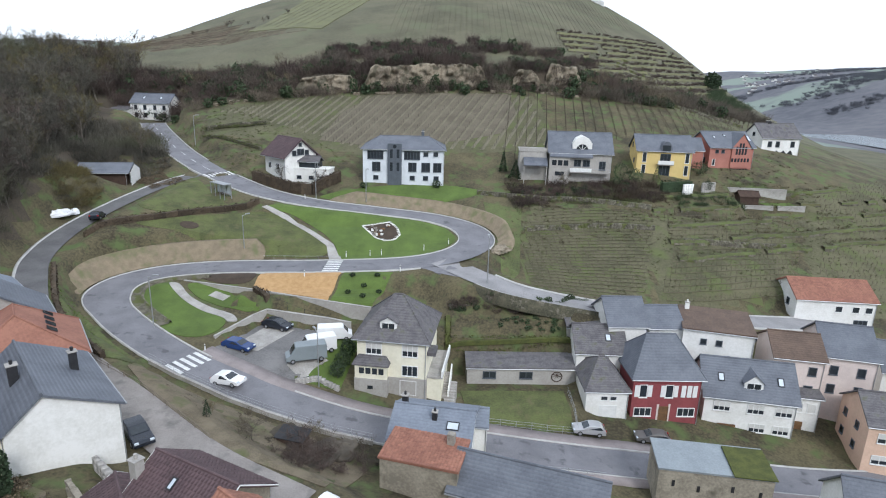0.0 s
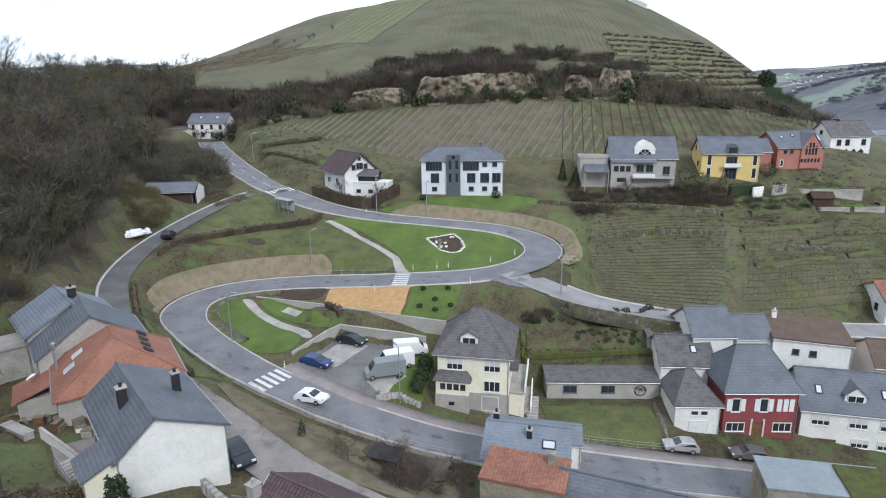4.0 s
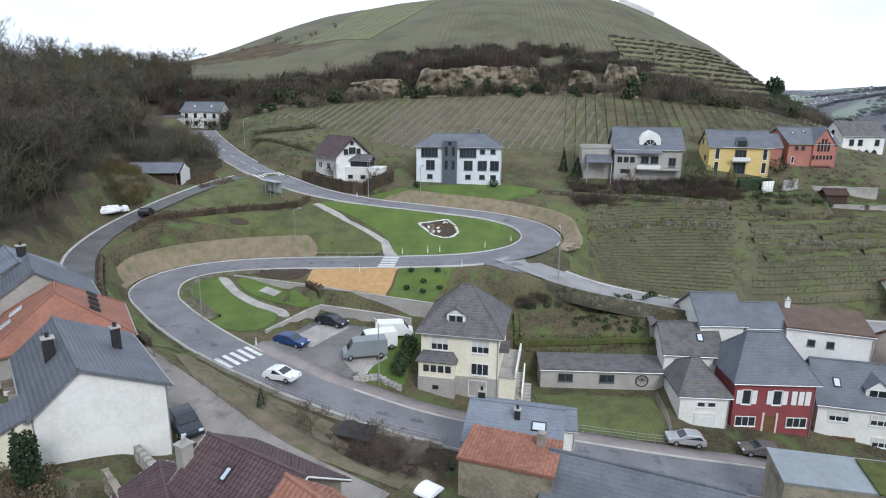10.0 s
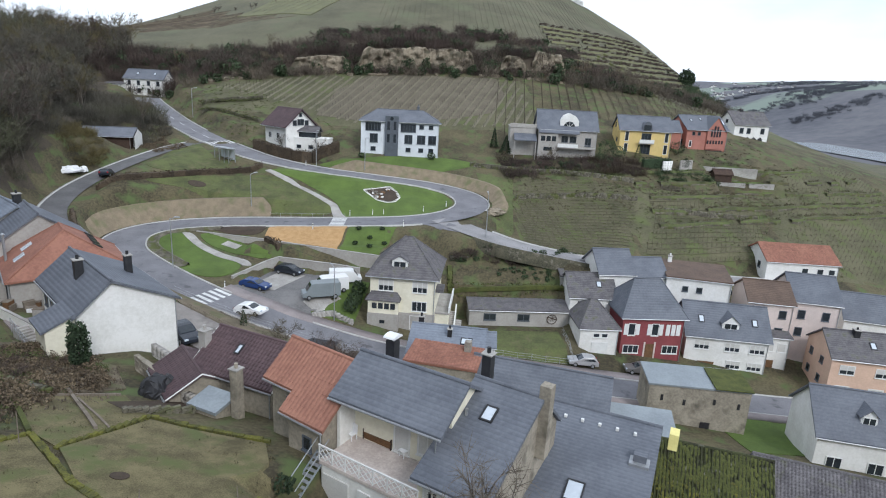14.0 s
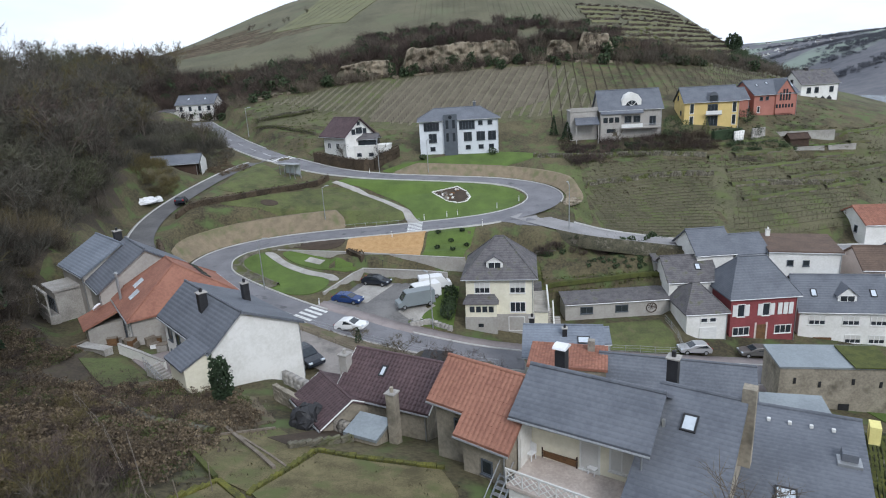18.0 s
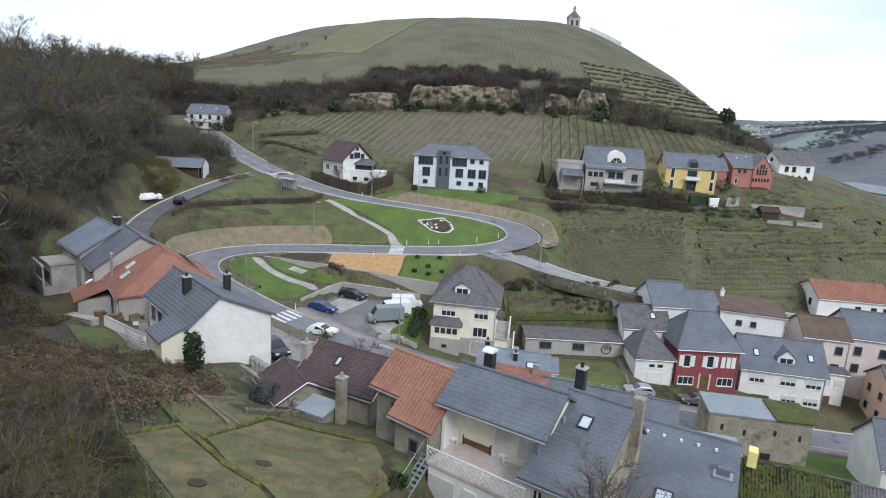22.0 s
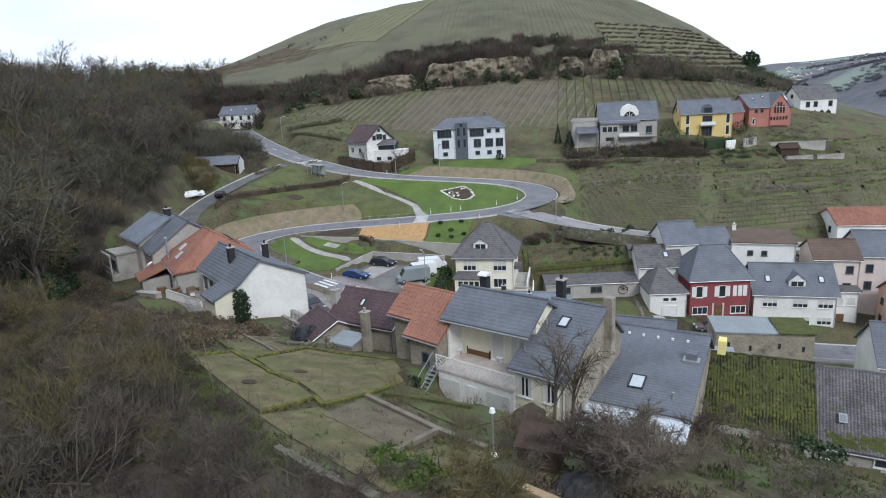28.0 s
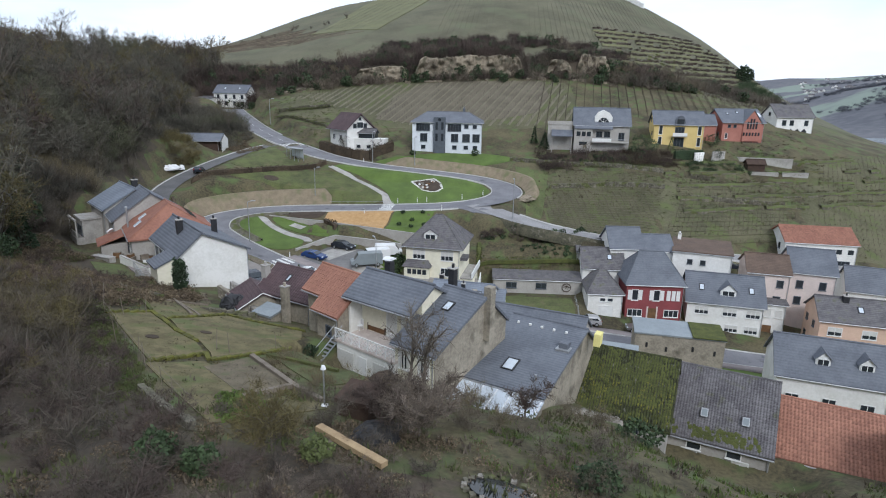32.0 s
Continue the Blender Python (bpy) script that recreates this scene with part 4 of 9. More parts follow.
ye = house("house", "bright yellow rendered house with slate roof and arched dormer", 61.9, 158.2, 19.8, -7.8, 12.6, 8.9, 6.0, 3.1, YELLOW, SLATE, over=0.4)
for u in (-4.6, 5.2):
    row_of(ye, "f", (u,), 3.3, 0.8, 2.2)
    row_of(ye, "f", (u,), 0.4, 0.8, 2.2)
opening(ye, "f", 0.2, 3.2, 2.2, 2.0, "dark")
opening(ye, "f", 0.2, 0.2, 2.4, 2.3, "dark")
part("balcony", box((-1.6, -5.6, 2.75), (2.0, -4.4, 2.95), 0.02), CONCRETE, ye)
part("balcony_rail", box((-1.6, -5.62, 2.95), (2.0, -5.55, 3.8)), FRAME_W, ye)
yd = bmesh.new()
add_prism(yd, [(1.4 * math.cos(math.pi * i / 12) + 0.2, 5.6 + 2.6 * math.sin(math.pi * i / 12)) for i in range(13)], -4.7, -0.8, "y")
part("dormer", yd, SLATE, ye, "round-topped dormer clad in slate")
part("dormer_pane", box((-0.7, -4.78, 5.6), (1.1, -4.69, 7.3)), GLASS, ye)
row_of(ye, "l", (-1.2,), 6.3, 0.8, 1.0, "dark")
row_of(ye, "l", (1.6,), 2.9, 0.8, 0.9, "dark")

link = house("link_building", "dark glazed link between the yellow and the red house", 70.8, 162.5, 20.2, -4, 5.0, 7, 5.2, 2.6, BRICKRED, SLATE, over=0.2, category="house")
rd = house("house", "salmon red house with slate roof and tall gable window", 80.5, 165.8, 19.3, 6, 11.8, 9.9, 7.0, 3.2, BRICKRED, SLATE, over=0.4)
part("cross_gable", add_prism(bmesh.new(), [(-0.2, 2.0), (4.8, 2.0), (4.8, 7.0), (2.3, 10.2), (-0.2, 7.0)], -5.3, 0, "y"), BRICKRED, rd)
cg = bmesh.new()
slab(cg, [(-0.6, -5.5, 6.7), (2.3, -5.5, 10.4), (2.3, 0.4, 10.4), (-0.6, 0.4, 6.7)], 0.15)
slab(cg, [(5.2, -5.5, 6.7), (5.2, 0.4, 6.7), (2.3, 0.4, 10.4), (2.3, -5.5, 10.4)], 0.15)
part("gable_roof", cg, SLATE, rd)
for i, hh in enumerate((2.0, 2.8, 2.8, 2.0)):
    part("slim_pane", box((0.8 + 0.8 * i, -5.38, 5.2), (1.3 + 0.8 * i, -5.28, 5.2 + hh)), GLASS, rd)
for v in (0.8, 3.4):
    for i in range(6):
        part("small_pane", box((-0.1 + 0.85 * i, -5.38, v), (0.4 + 0.85 * i, -5.28, v + 0.9)), GLASS, rd)
row_of(rd, "f", (-4.0, -2.4), 5.6, 0.7, 0.7, "dark")
row_of(rd, "f", (-4.6,), 2.6, 0.6, 1.4)
row_of(rd, "l", (-2.5, 0.5, 3.0), 3.0, 0.7, 1.2, "dark")
skylight(rd, -3.5, 0.6, 0.7, 0.9)
skylight(rd, -0.5, 0.7, 0.7, 0.9)
sp = part("solar_panel", box((4.0, -0.9, -0.03), (5.8, 0.9, 0.05)), SKYGLASS, rd, "pale solar panels", pose(0, -2.4, 8.95, math.degrees(math.atan(3.2 / 4.95)), 0, 0))

wh = house("house", "cream white villa with an arcaded veranda", 103.6, 183, 21.0, 6, 11.5, 8.5, 6.4, 3.4, WHITE, SLATE_GREY, over=0.4)
# dark plates on the solid wall; the shade inside the arches is their colour
for i in range(4):
    part("arcade_dark_plate", add_prism(bmesh.new(), [(-3.9 + 2.1 * i, 0.2), (-2.4 + 2.1 * i, 0.2), (-2.4 + 2.1 * i, 2.2), (-3.15 + 2.1 * i, 2.9), (-3.9 + 2.1 * i, 2.2)], -4.4, -4.24, "y"), DARK, wh)
part("veranda", box((-4.6, -5.4, -3), (4.8, -4.28, 0.15)), CONCRETE, wh)
row_of(wh, "f", (-3.4, -1.0, 3.6), 3.9, 1.1, 1.4, "dark")
opening(wh, "l", 0.2, 6.6, 0.9, 0.9, "dark")
chimney(wh, -1.5, 0.3, 8.8, 10.6, 1.0)

fh = house("house", "long white house at the top of the road", -78.9, 211.5, 26.0, -8, 12.6, 7, 4.8, 2.6, WHITE, SLATE, over=0.3)
row_of(fh, "f", (-4.6, -1.6, 1.6, 4.6), 2.9, 0.8, 1.2, "dark")
row_of(fh, "f", (-4.6, -1.6, 1.6, 4.6), 0.6, 0.8, 1.2, "dark")
row_of(fh, "r", (-1.5, 1.5), 3.0, 0.7, 1.0, "dark")
skylight(fh, -2.5, 0.5)
skylight(fh, 3.0, 0.5)
fha = house("annex", "low white annex of the upper house half hidden by bushes", -88, 209, 25.6, -8, 6, 5, 3.2, 0.6, WHITE, SLATE_GREY, "shed", 0.2, category="annex")

shed = house("open_shed", "dark timber shed with a shallow slate roof and white gable", -63.4, 146, 17.2, 8, 9.4, 6.5, 2.7, 1.3, WOOD_DARK, SLATE, over=0.7, category="shed")
opening(shed, "r", -0.8, 0.3, 0.5, 1.9)
opening(shed, "r", 1.2, 0.3, 0.5, 1.9)
part("pale_boarding", box((-5.6, -3.4, 0.3), (-2.6, -3.26, 1.5)), FRAME_W, shed)
hut = house("garden_hut", "small dark brown wooden garden hut", 80.2, 149.4, 14.3, -6, 4.2, 3.0, 2.1, 0.9, WOOD_DARK, WOOD_DARK, over=0.3, category="hut", gutter=False)

# ---- houses along the main street ----
villa = house("villa", "pale cream villa with a grey hip roof and dormer", 1.0, 89.0, 1.4, -10, 9.0, 9.4, 7.5, 4.5, CREAM, SLATE_GREY, "hip", 0.6, top=1.2, base=(2.3, GREYWALL))
dormer(villa, -0.6, -3.9, 8.2, 2.2, 1.3, 3.0, 0.7, FRAME_W, SLATE_GREY)
row_of(villa, "f", (-2.3, 2.4), 5.4, 1.9, 1.5, "half")
opening(villa, "f", 2.4, 2.7, 1.9, 1.3, "plain")
part("bay", box((-4.6, -5.7, -2), (-0.4, -4.6, 4.3), 0.03), CREAM, villa)
part("bay_plinth", box((-4.66, -5.76, -2), (-0.34, -4.6, 2.3)), GREYWALL, villa)
bayroof = bmesh.new()
for q in ([(-4.9, -6.0, 4.3), (-0.1, -6.0, 4.3), (-0.7, -4.7, 5.2), (-4.3, -4.7, 5.2)], [(-0.1, -6.0, 4.3), (-0.1, -4.7, 4.3), (-0.7, -4.7, 5.2)], [(-4.9, -4.7, 4.3), (-4.9, -6.0, 4.3), (-4.3, -4.7, 5.2)]):
    slab(bayroof, q, 0.12)
part("bay_roof", bayroof, SLATE_GREY, villa)
for i in range(4):
    part("bay_pane", box((-4.0 + 0.85 * i, -5.78, 3.0), (-3.35 + 0.85 * i, -5.68, 3.8)), GLASS, villa)
opening(villa, "f", 2.2, 0.0, 2.0, 1.9, "garage")
part("cellar_window", box((-2.9, -5.84, 0.9), (-2.2, -5.74, 1.35)), GLASS, villa)
part("balcony", box((4.4, -4.2, 2.3), (6.6, 4.0, 2.5), 0.02), CONCRETE, villa)
part("balcony_wall", box((6.4, -4.2, 2.5), (6.6, 4.0, 3.4), 0.02), FRAME_W, villa)
part("side_wing", box((4.4, -4.0, -3), (6.4, 2.5, 2.3)), CREAM, villa)
part("awning", add_prism(bmesh.new(), [(-4.2, 5.4), (-2.0, 5.4), (-2.0, 6.0), (-4.2, 5.9)], 4.5, 5.6), SLATE_GREY, villa)
for i in range(9):
    part("stair_step", box((6.8, -4.5 + 0.42 * i, -2), (8.2, -4.08 + 0.42 * i, -1.3 + 0.2 * i)), CONCRETE, villa)

red = house("townhouse", "wine red townhouse with a slate hip roof and white shutters", 36.9, 88.9, -2.9, -1, 9.2, 8.6, 6.4, 4.6, REDWALL, SLATE, "hip", 0.4, top=4)
row_of(red, "f", (-3.2, 0.3), 3.7, 0.9, 1.7, "plain", FRAME_W)
for u in (2.2, 3.0, 3.75):
    part("shutter", box((u - 0.3, -4.42, 3.7), (u + 0.3, -4.33, 5.4), 0.01), FRAME_W, red)
row_of(red, "f", (-3.0, 2.9), 0.9, 2.2, 1.1, "plain")
opening(red, "f", -0.2, 0.0, 1.2, 2.2, "door")
part("stone_surround", box((-1.1, -4.38, 0), (-0.85, -4.28, 2.6)), PINK, red)
part("stone_surround", box((0.45, -4.38, 0), (0.7, -4.28, 2.6)), PINK, red)
hw_ = pose(0.7, -2.6, 8.3, math.degrees(math.atan(4.6 / 4.7)), 0, 0)
part("roof_window", box((-0.5, -0.6, 0), (0.5, 0.6, 0.1), 0.02), DARK, red, "dark roof window", hw_)
redw = house("garage_house", "white annex with a garage door and a slate roof", 28.9, 88.6, -2.4, -2, 5.6, 8.6, 4.2, 3.0, WHITE, SLATE_GREY, "hip", 0.3, top=0.8, category="house")
opening(redw, "f", 0.2, 0.0, 2.2, 2.0, "garage")
row_of(redw, "f", (-0.4, 0.8), 2.9, 0.8, 0.5)
redb = house("rear_wing", "grey-roofed rear wing rising to the townhouse roof", 29.8, 94.6, -1.0, -4, 7.0, 8.0, 5.2, 2.6, WHITE, SLATE_GREY, over=0.3, category="house")
skylight(redb, 1.2, 0.5)
w2 = house("townhouse", "long white house with slate roof and a small dormer", 49.2, 88.3, -5.0, -13, 11.6, 8.5, 5.8, 3.6, WHITE, SLATE, over=0.4)
row_of(w2, "f", (-3.5, 0.8, 4.3), 3.7, 2.0, 1.2, "half")
row_of(w2, "f", (1.3, 4.3), 1.0, 1.9, 1.1, "half")
opening(w2, "f", -2.6, -0.3, 2.2, 1.9, "garage_wood")
opening(w2, "f", -4.9, 0.1, 0.9, 1.4, "dark")
dormer(w2, 0.4, -3.3, 6.6, 2.4, 1.1, 3.2, 1.1, FRAME_W, SLATE)
skylight(w2, -3.6, 0.45)
skylight(w2, 4.0, 0.45)
w3 = house("narrow_house", "narrow white house with balconies beside a wooden gate", 57.3, 88.3, -5.4, -13, 3.6, 7, 6.0, 0.8, WHITE, SLATE_GREY, "shed", 0.3)
row_of(w3, "f", (-0.9, 0.8), 3.8, 1.0, 1.2, "blind")
opening(w3, "f", -0.9, 0.2, 1.6, 2.0, "garage_wood")
pe = house("house", "peach rendered house with a worn grey roof", 65.5, 80.5, -5.6, -14, 9.5, 8, 6.4, 2.6, PEACH, SLATE_GREY, over=0.3)
row_of(pe, "f", (-2.6, 2.0), 4.2, 1.8, 1.2, "half")
row_of(pe, "f", (-2.8, 1.6), 1.2, 1.8, 1.1, "half")
row_of(pe, "l", (-2.2, 1.2), 4.4, 0.8, 0.9, "dark")
row_of(pe, "l", (-2.2, 1.2), 1.6, 0.8, 0.9, "dark")
skylight(pe, 1.0, 0.5)
chimney(pe, -0.8, -0.6, 7.6, 9.6, 0.8)
for i in range(7):
    part("front_step", box((-8.0, -7.0 + 0.4 * i, -1.6), (-6.2, -6.6 + 0.4 * i, -1.2 + 0.18 * i)), CONCRETE, pe)
g1 = house("house", "white house with a plain slate roof behind the townhouse", 34.0, 97.6, 3.0, 0, 5.6, 8.4, 4.2, 2.8, WHITE, SLATE, over=0.3)
g2 = house("house_wing", "lower white wing with a slate roof", 39.8, 97.4, 3.2, 0, 5.0, 7.4, 3.6, 2.0, WHITE, SLATE, over=0.3, category="house")
opening(g2, "f", 0.4, 1.4, 1.6, 0.9, "dark")
gsh = house("lean_to", "small old grey shed with a dark tile roof", 28.6, 98.8, 2.4, -3, 5.0, 5.0, 3.2, 1.2, GREYWALL, SLATE_GREY, "shed", 0.2, category="shed")
wb = house("house", "white cube house with a low brown tiled roof", 47.6, 95.0, 2.6, -18, 9.5, 7.6, 4.6, 0.6, WHITE, TILE_BROWN, "shed", 0.2)
row_of(wb, "f", (-1.9, 0.2), 2.6, 0.7, 0.7, "dark")
opening(wb, "f", 2.6, 0.6, 2.2, 0.5, "dark")
chimney(wb, -3.8, 2.8, 5.0, 6.3, 0.6, WHITE)
rr = house("house", "white house with a red tiled roof", 79, 116.5, 0, -8, 13.6, 10, 4.6, 2.4, WHITE, TILE_RED, over=0.3, tiles=TILE_RED)
row_of(rr, "f", (0.5, 3.4, 5.6), 2.6, 1.1, 1.0)
row_of(rr, "f", (4.6,), 0.4, 2.2, 0.7, "dark")
row_of(rr, "l", (1.8,), 2.6, 0.9, 1.1, "dark")
pk = house("house", "pale pink house with a brown roof", 57.0, 91.0, -1.2, -14, 6.4, 8, 6.4, 2.2, PINK, TILE_BROWN, over=0.3)
row_of(pk, "f", (-1.4, 1.8), 4.2, 0.9, 1.1, "dark")
row_of(pk, "f", (-1.2, 1.6), 1.4, 1.0, 1.1, "dark")
pk2 = house("house", "pale pink house with a slate roof", 64.5, 91.5, -1.6, -17, 6.8, 9.5, 7.0, 3, PINK, SLATE, over=0.3)
row_of(pk2, "f", (-1.8, 1.6), 4.4, 0.9, 1.2, "dark")
row_of(pk2, "f", (-1.8, 1.6), 1.6, 0.9, 1.2, "dark")
bw = house("house", "white house with a black slate roof at the village edge", 76.5, 93, -3, -20, 8, 8, 4.6, 3.2, WHITE, SLATE, over=0.3)
row_of(bw, "f", (-2, 1.5), 1.8, 1.0, 1.1, "dark")
rw = house("house", "white house with a wide slate roof and skylights", 51.2, 61.2, -4.4, -18, 12, 8.6, 5.2, 3.6, WHITE, SLATE, over=0.35)
dormer(rw, -1.0, -2.9, 6.2, 1.6, 1.2, 2.6, 0.8, FRAME_W, SLATE)
dormer(rw, 3.6, -2.9, 6.2, 1.6, 1.2, 2.6, 0.8, FRAME_W, SLATE)
row_of(rw, "f", (-4, 0, 4), 1.6, 1.4, 1.2)
rf = house("barn", "barn with a broad orange-brown tiled roof", 39.6, 40.5, -0.5, -24, 10, 10, 3.6, 3.2, GREYWALL, TILE_ORANGE, over=0.4, tiles=TILE_ORANGE, category="barn")
rg = house("house", "house with a dark slate roof and a box dormer", 45, 31.5, 0.5, -34, 10, 11, 3.8, 3.6, GREYWALL, SLATE, over=0.4)
part("dormer", box((-2.6, -4.6, 4.4), (0.4, -2.0, 6.2), 0.03), WHITE, rg)
part("dormer_roof", box((-2.8, -4.8, 6.2), (0.6, -1.6, 6.35)), PLASTIC_W, rg)
blk = house("barn", "weathered grey stone barn with a half metal, half mossy roof", 35.4, 69.3, -5.3, -11, 11.6, 5.0, 7.1, 0.25, OLDWALL, METAL_ROOF, "shed", 0.15, category="barn", gutter=False)
part("moss_roof", box((1.6, -2.6, 7.45), (5.9, 2.6, 7.6), 0.05), MOSS, blk, "thick moss on the flat roof", pose(0, 0, 0.04, 2.86, 0, 0))
# slits and openings are dark plates, their inner shade put into the colour
for u, v in ((-4.2, 5.2), (-1.6, 4.8), (1.8, 5.2), (4.6, 4.9)):
    part("slit", box((u - 0.14, -2.58, v), (u + 0.14, -2.46, v + 0.7)), DARK, blk)
part("opening", box((0.6, -2.58, 1.8), (1.7, -2.46, 2.8)), DARK, blk)
part("opening", box((2.6, -2.58, 0.0), (3.4, -2.46, 0.9)), DARK, blk)
blu = house("house", "low house with a pale blue slate roof and white gable", 5.4, 70.6, 0.8, -12, 8.2, 8.2, 4.8, 1.8, WHITE, SLATE_BLUE, over=0.3)
skylight(blu, 2.2, 0.5, 1.3, 1.0)
chimney(blu, 0.2, -1.4, 5.4, 7.0, 0.5)
chimney(blu, -3.4, 0.6, 5.6, 7.4, 0.6)
blv = house("rear_house", "second pale blue slate roof behind", 8.2, 74.0, -0.4, -8, 6.5, 4, 4.8, 1.0, WHITE, SLATE_BLUE, over=0.2, category="house")
old = house("old_shed", "old stone building with a broken orange tile roof", 4.2, 63.2, 2.6, -18, 7.4, 4.4, 4.6, 0.3, OLDWALL, TILE_RED, "shed", 0.15, category="shed", gutter=False, tiles=TILE_RED)
chimney(old, 2.2, 1.3, 4.8, 6.2, 0.7, STONE, cap=False)
lng = house("house", "long low building with a dark slate roof", 13.8, 60.4, 0.4, -22, 13.5, 6.5, 5.0, 2.2, GREYWALL, SLATE, over=0.3)
ann = house("metal_shed", "low shed with a pale corrugated metal roof", 22.0, 55.9, -0.6, -16, 7.5, 5.0, 4.4, 0.5, GREYWALL, METAL_ROOF, "shed", 0.2, category="shed")
for i in range(14):
    part("roof_rib", box((-3.7 + 0.55 * i, -2.6, 4.66), (-3.64 + 0.55 * i, 2.6, 4.74)), METAL_ROOF, ann, m=pose(0, 0, 0.05, 5.7, 0, 0))
wal = house("garden_shed", "long grey garden outbuilding with a flat slate roof", 18.4, 92.4, -0.6, -1, 15.5, 3.6, 2.4, 0.5, GREYWALL, SLATE_GREY, "shed", 0.2, category="outbuilding")
row_of(wal, "f", (-4.6, 0.6), 0.9, 1.7, 0.9, "dark")
wheel = bmesh.new()
for i in range(20):
    a, b = 6.283 * i / 20, 6.283 * (i + 1) / 20
    add_tube(wheel, (5.0 + 0.75 * math.cos(a), -1.9, 1.2 + 0.75 * math.sin(a)), (5.0 + 0.75 * math.cos(b), -1.9, 1.2 + 0.75 * math.sin(b)), 0.06, 0.06, 5)
for i in range(5):
    a = 3.1416 * i / 5
    add_tube(wheel, (5.0 - 0.75 * math.cos(a), -1.9, 1.6 - 0.75 * math.sin(a)), (5.0 + 0.75 * math.cos(a), -1.9, 1.2 + 0.75 * math.sin(a)), 0.03, 0.03, 5)
part("wagon_wheel", wheel, WOOD_DARK, wal, "old wooden wagon wheel hung on the wall")

# ---- houses by the lane and the terraced gardens ----
h1 = house("house", "white rendered house with a steep gable and slate roof", -27.6, 60.6, 10.6, -50, 11.4, 7.8, 4.4, 2.4, WHITE, SLATE, over=0.4)
for ob in h1.children:
    for v in ob.data.vertices:
        if abs(v.co.y) < 0.2 and v.co.z > 5:
            v.co.y -= 1.2
chimney(h1, 0.6, -2.2, 5.4, 7.6, 0.7)
chimney(h1, -0.6, 2.2, 5.2, 7.0, 0.6)
part("side_wing", add_prism(bmesh.new(), [(-6.2, -3), (-3.8, -3), (-3.8, 4.5), (-6.2, 3.6)], 2.2, 5.6), CREAM, h1)
swr = bmesh.new()
slab(swr, [(2.0, -6.5, 3.6), (5.8, -6.5, 3.6), (5.8, -3.4, 4.9), (2.0, -3.4, 4.9)], 0.18)
part("wing_roof", swr, SLATE, h1)
row_of(h1, "f", (-4.2, -2.2, 0.4), 2.4, 0.8, 1.1, "dark")
row_of(h1, "f", (-4.4, -2.4, 0.2), 0.1, 0.8, 1.1, "dark")
h2 = house("house", "house with an orange tiled roof and skylights", -36.2, 70.6, 10.2, -56, 9.0, 10.5, 4.0, 3.9, GREYWALL, TILE_RED, "hip", 0.4, top=3.5)
for u, v in ((-1.2, 0.45), (0.6, 0.3)):
    y0 = -5.65 * (1 - v)
    part("roof_window", box((u - 0.45, -0.6, 0.02), (u + 0.45, 0.6, 0.14), 0.02), SKYGLASS, h2, "roof window", pose(0, y0, 4.0 + 3.9 * v, math.degrees(math.atan(3.9 / 5.65)), 0, 0))
for u in (-2.6, -1.0, 0.6, 2.2):
    part("roof_window", box((u - 0.4, -0.5, 0.02), (u + 0.4, 0.5, 0.12), 0.02), GLASS, h2, "roof window", pose(0, 2.8, 6.0, -math.degrees(math.atan(3.9 / 5.65)), 0, 0))
part("porch_roof", add_prism(bmesh.new(), [(-9.0, 2.6), (-5.6, 3.8), (-5.6, 3.6), (-9.0, 2.4)], -4.4, 0.0), TILE_RED, h2)
part("porch_wall", box((-4.2, -8.6, -2), (-0.4, -5.4, 2.5)), GREYWALL, h2)
opening(h2, "f", 2.4, 0.6, 1.8, 2.4)
row_of(h2, "f", (-0.8,), 0.8, 1.2, 1.2, "dark")
dish = bmesh.new()
add_tube(dish, (-2.2, -7.2, 3.9), (-2.3, -7.3, 4.05), 0.5, 0.46, 14)
part("satellite_dish", dish, PLASTIC_W, h2)
h3 = house("house", "grey house with dark slate roof under the wood", -42.2, 76.2, 10.6, -52, 7.5, 10, 4.6, 3.4, GREYWALL, SLATE, over=0.3)
h4 = house("house", "grey house with a pale slate roof under the wood", -47.2, 80.4, 10.6, -46, 8, 9, 5.2, 2.6, GREYWALL, SLATE_BLUE, over=0.3)
chimney(h4, 1.0, 0.8, 6.2, 8.8, 0.8)
h5 = house("porch", "open concrete porch with a flat canopy under the wood", -50.8, 77.2, 11.0, -46, 4.2, 4.6, 3.2, 0, CONCRETE, CONCRETE, "flat", 0.2, category="porch")
# dark panes added in place of the porch's shaded open sides
opening(h5, "f", 0.2, 0.2, 2.4, 2.0, "dark")
opening(h5, "l", 0.0, 1.0, 1.8, 1.4, "dark")
part("parapet", box((-2.3, -3.3, 0.9), (2.3, -3.1, 1.5), 0.02), CONCRETE, h5)
part("landing", box((-2.3, -3.3, -3.0), (2.3, -2.25, 0.6), 0.02), CONCRETE, h5, "stained concrete landing")
for u in (-2.2, 2.05):
    part("post", box((u, -3.25, 0.6), (u + 0.16, -3.09, 3.2)), CONCRETE, h5)
part("beam", box((-2.4, -3.35, 3.2), (2.4, -3.05, 3.45), 0.02), CONCRETE, h5)
part("flue", tube((-1.6, -5.0, 3.4), (-1.6, -5.0, 7.2), 0.14, n=10), GALV, h2, "bright metal stove flue")
part("flue_cap", tube((-1.6, -5.0, 7.2), (-1.6, -5.0, 7.35), 0.24, 0.1, 10), GALV, h2)
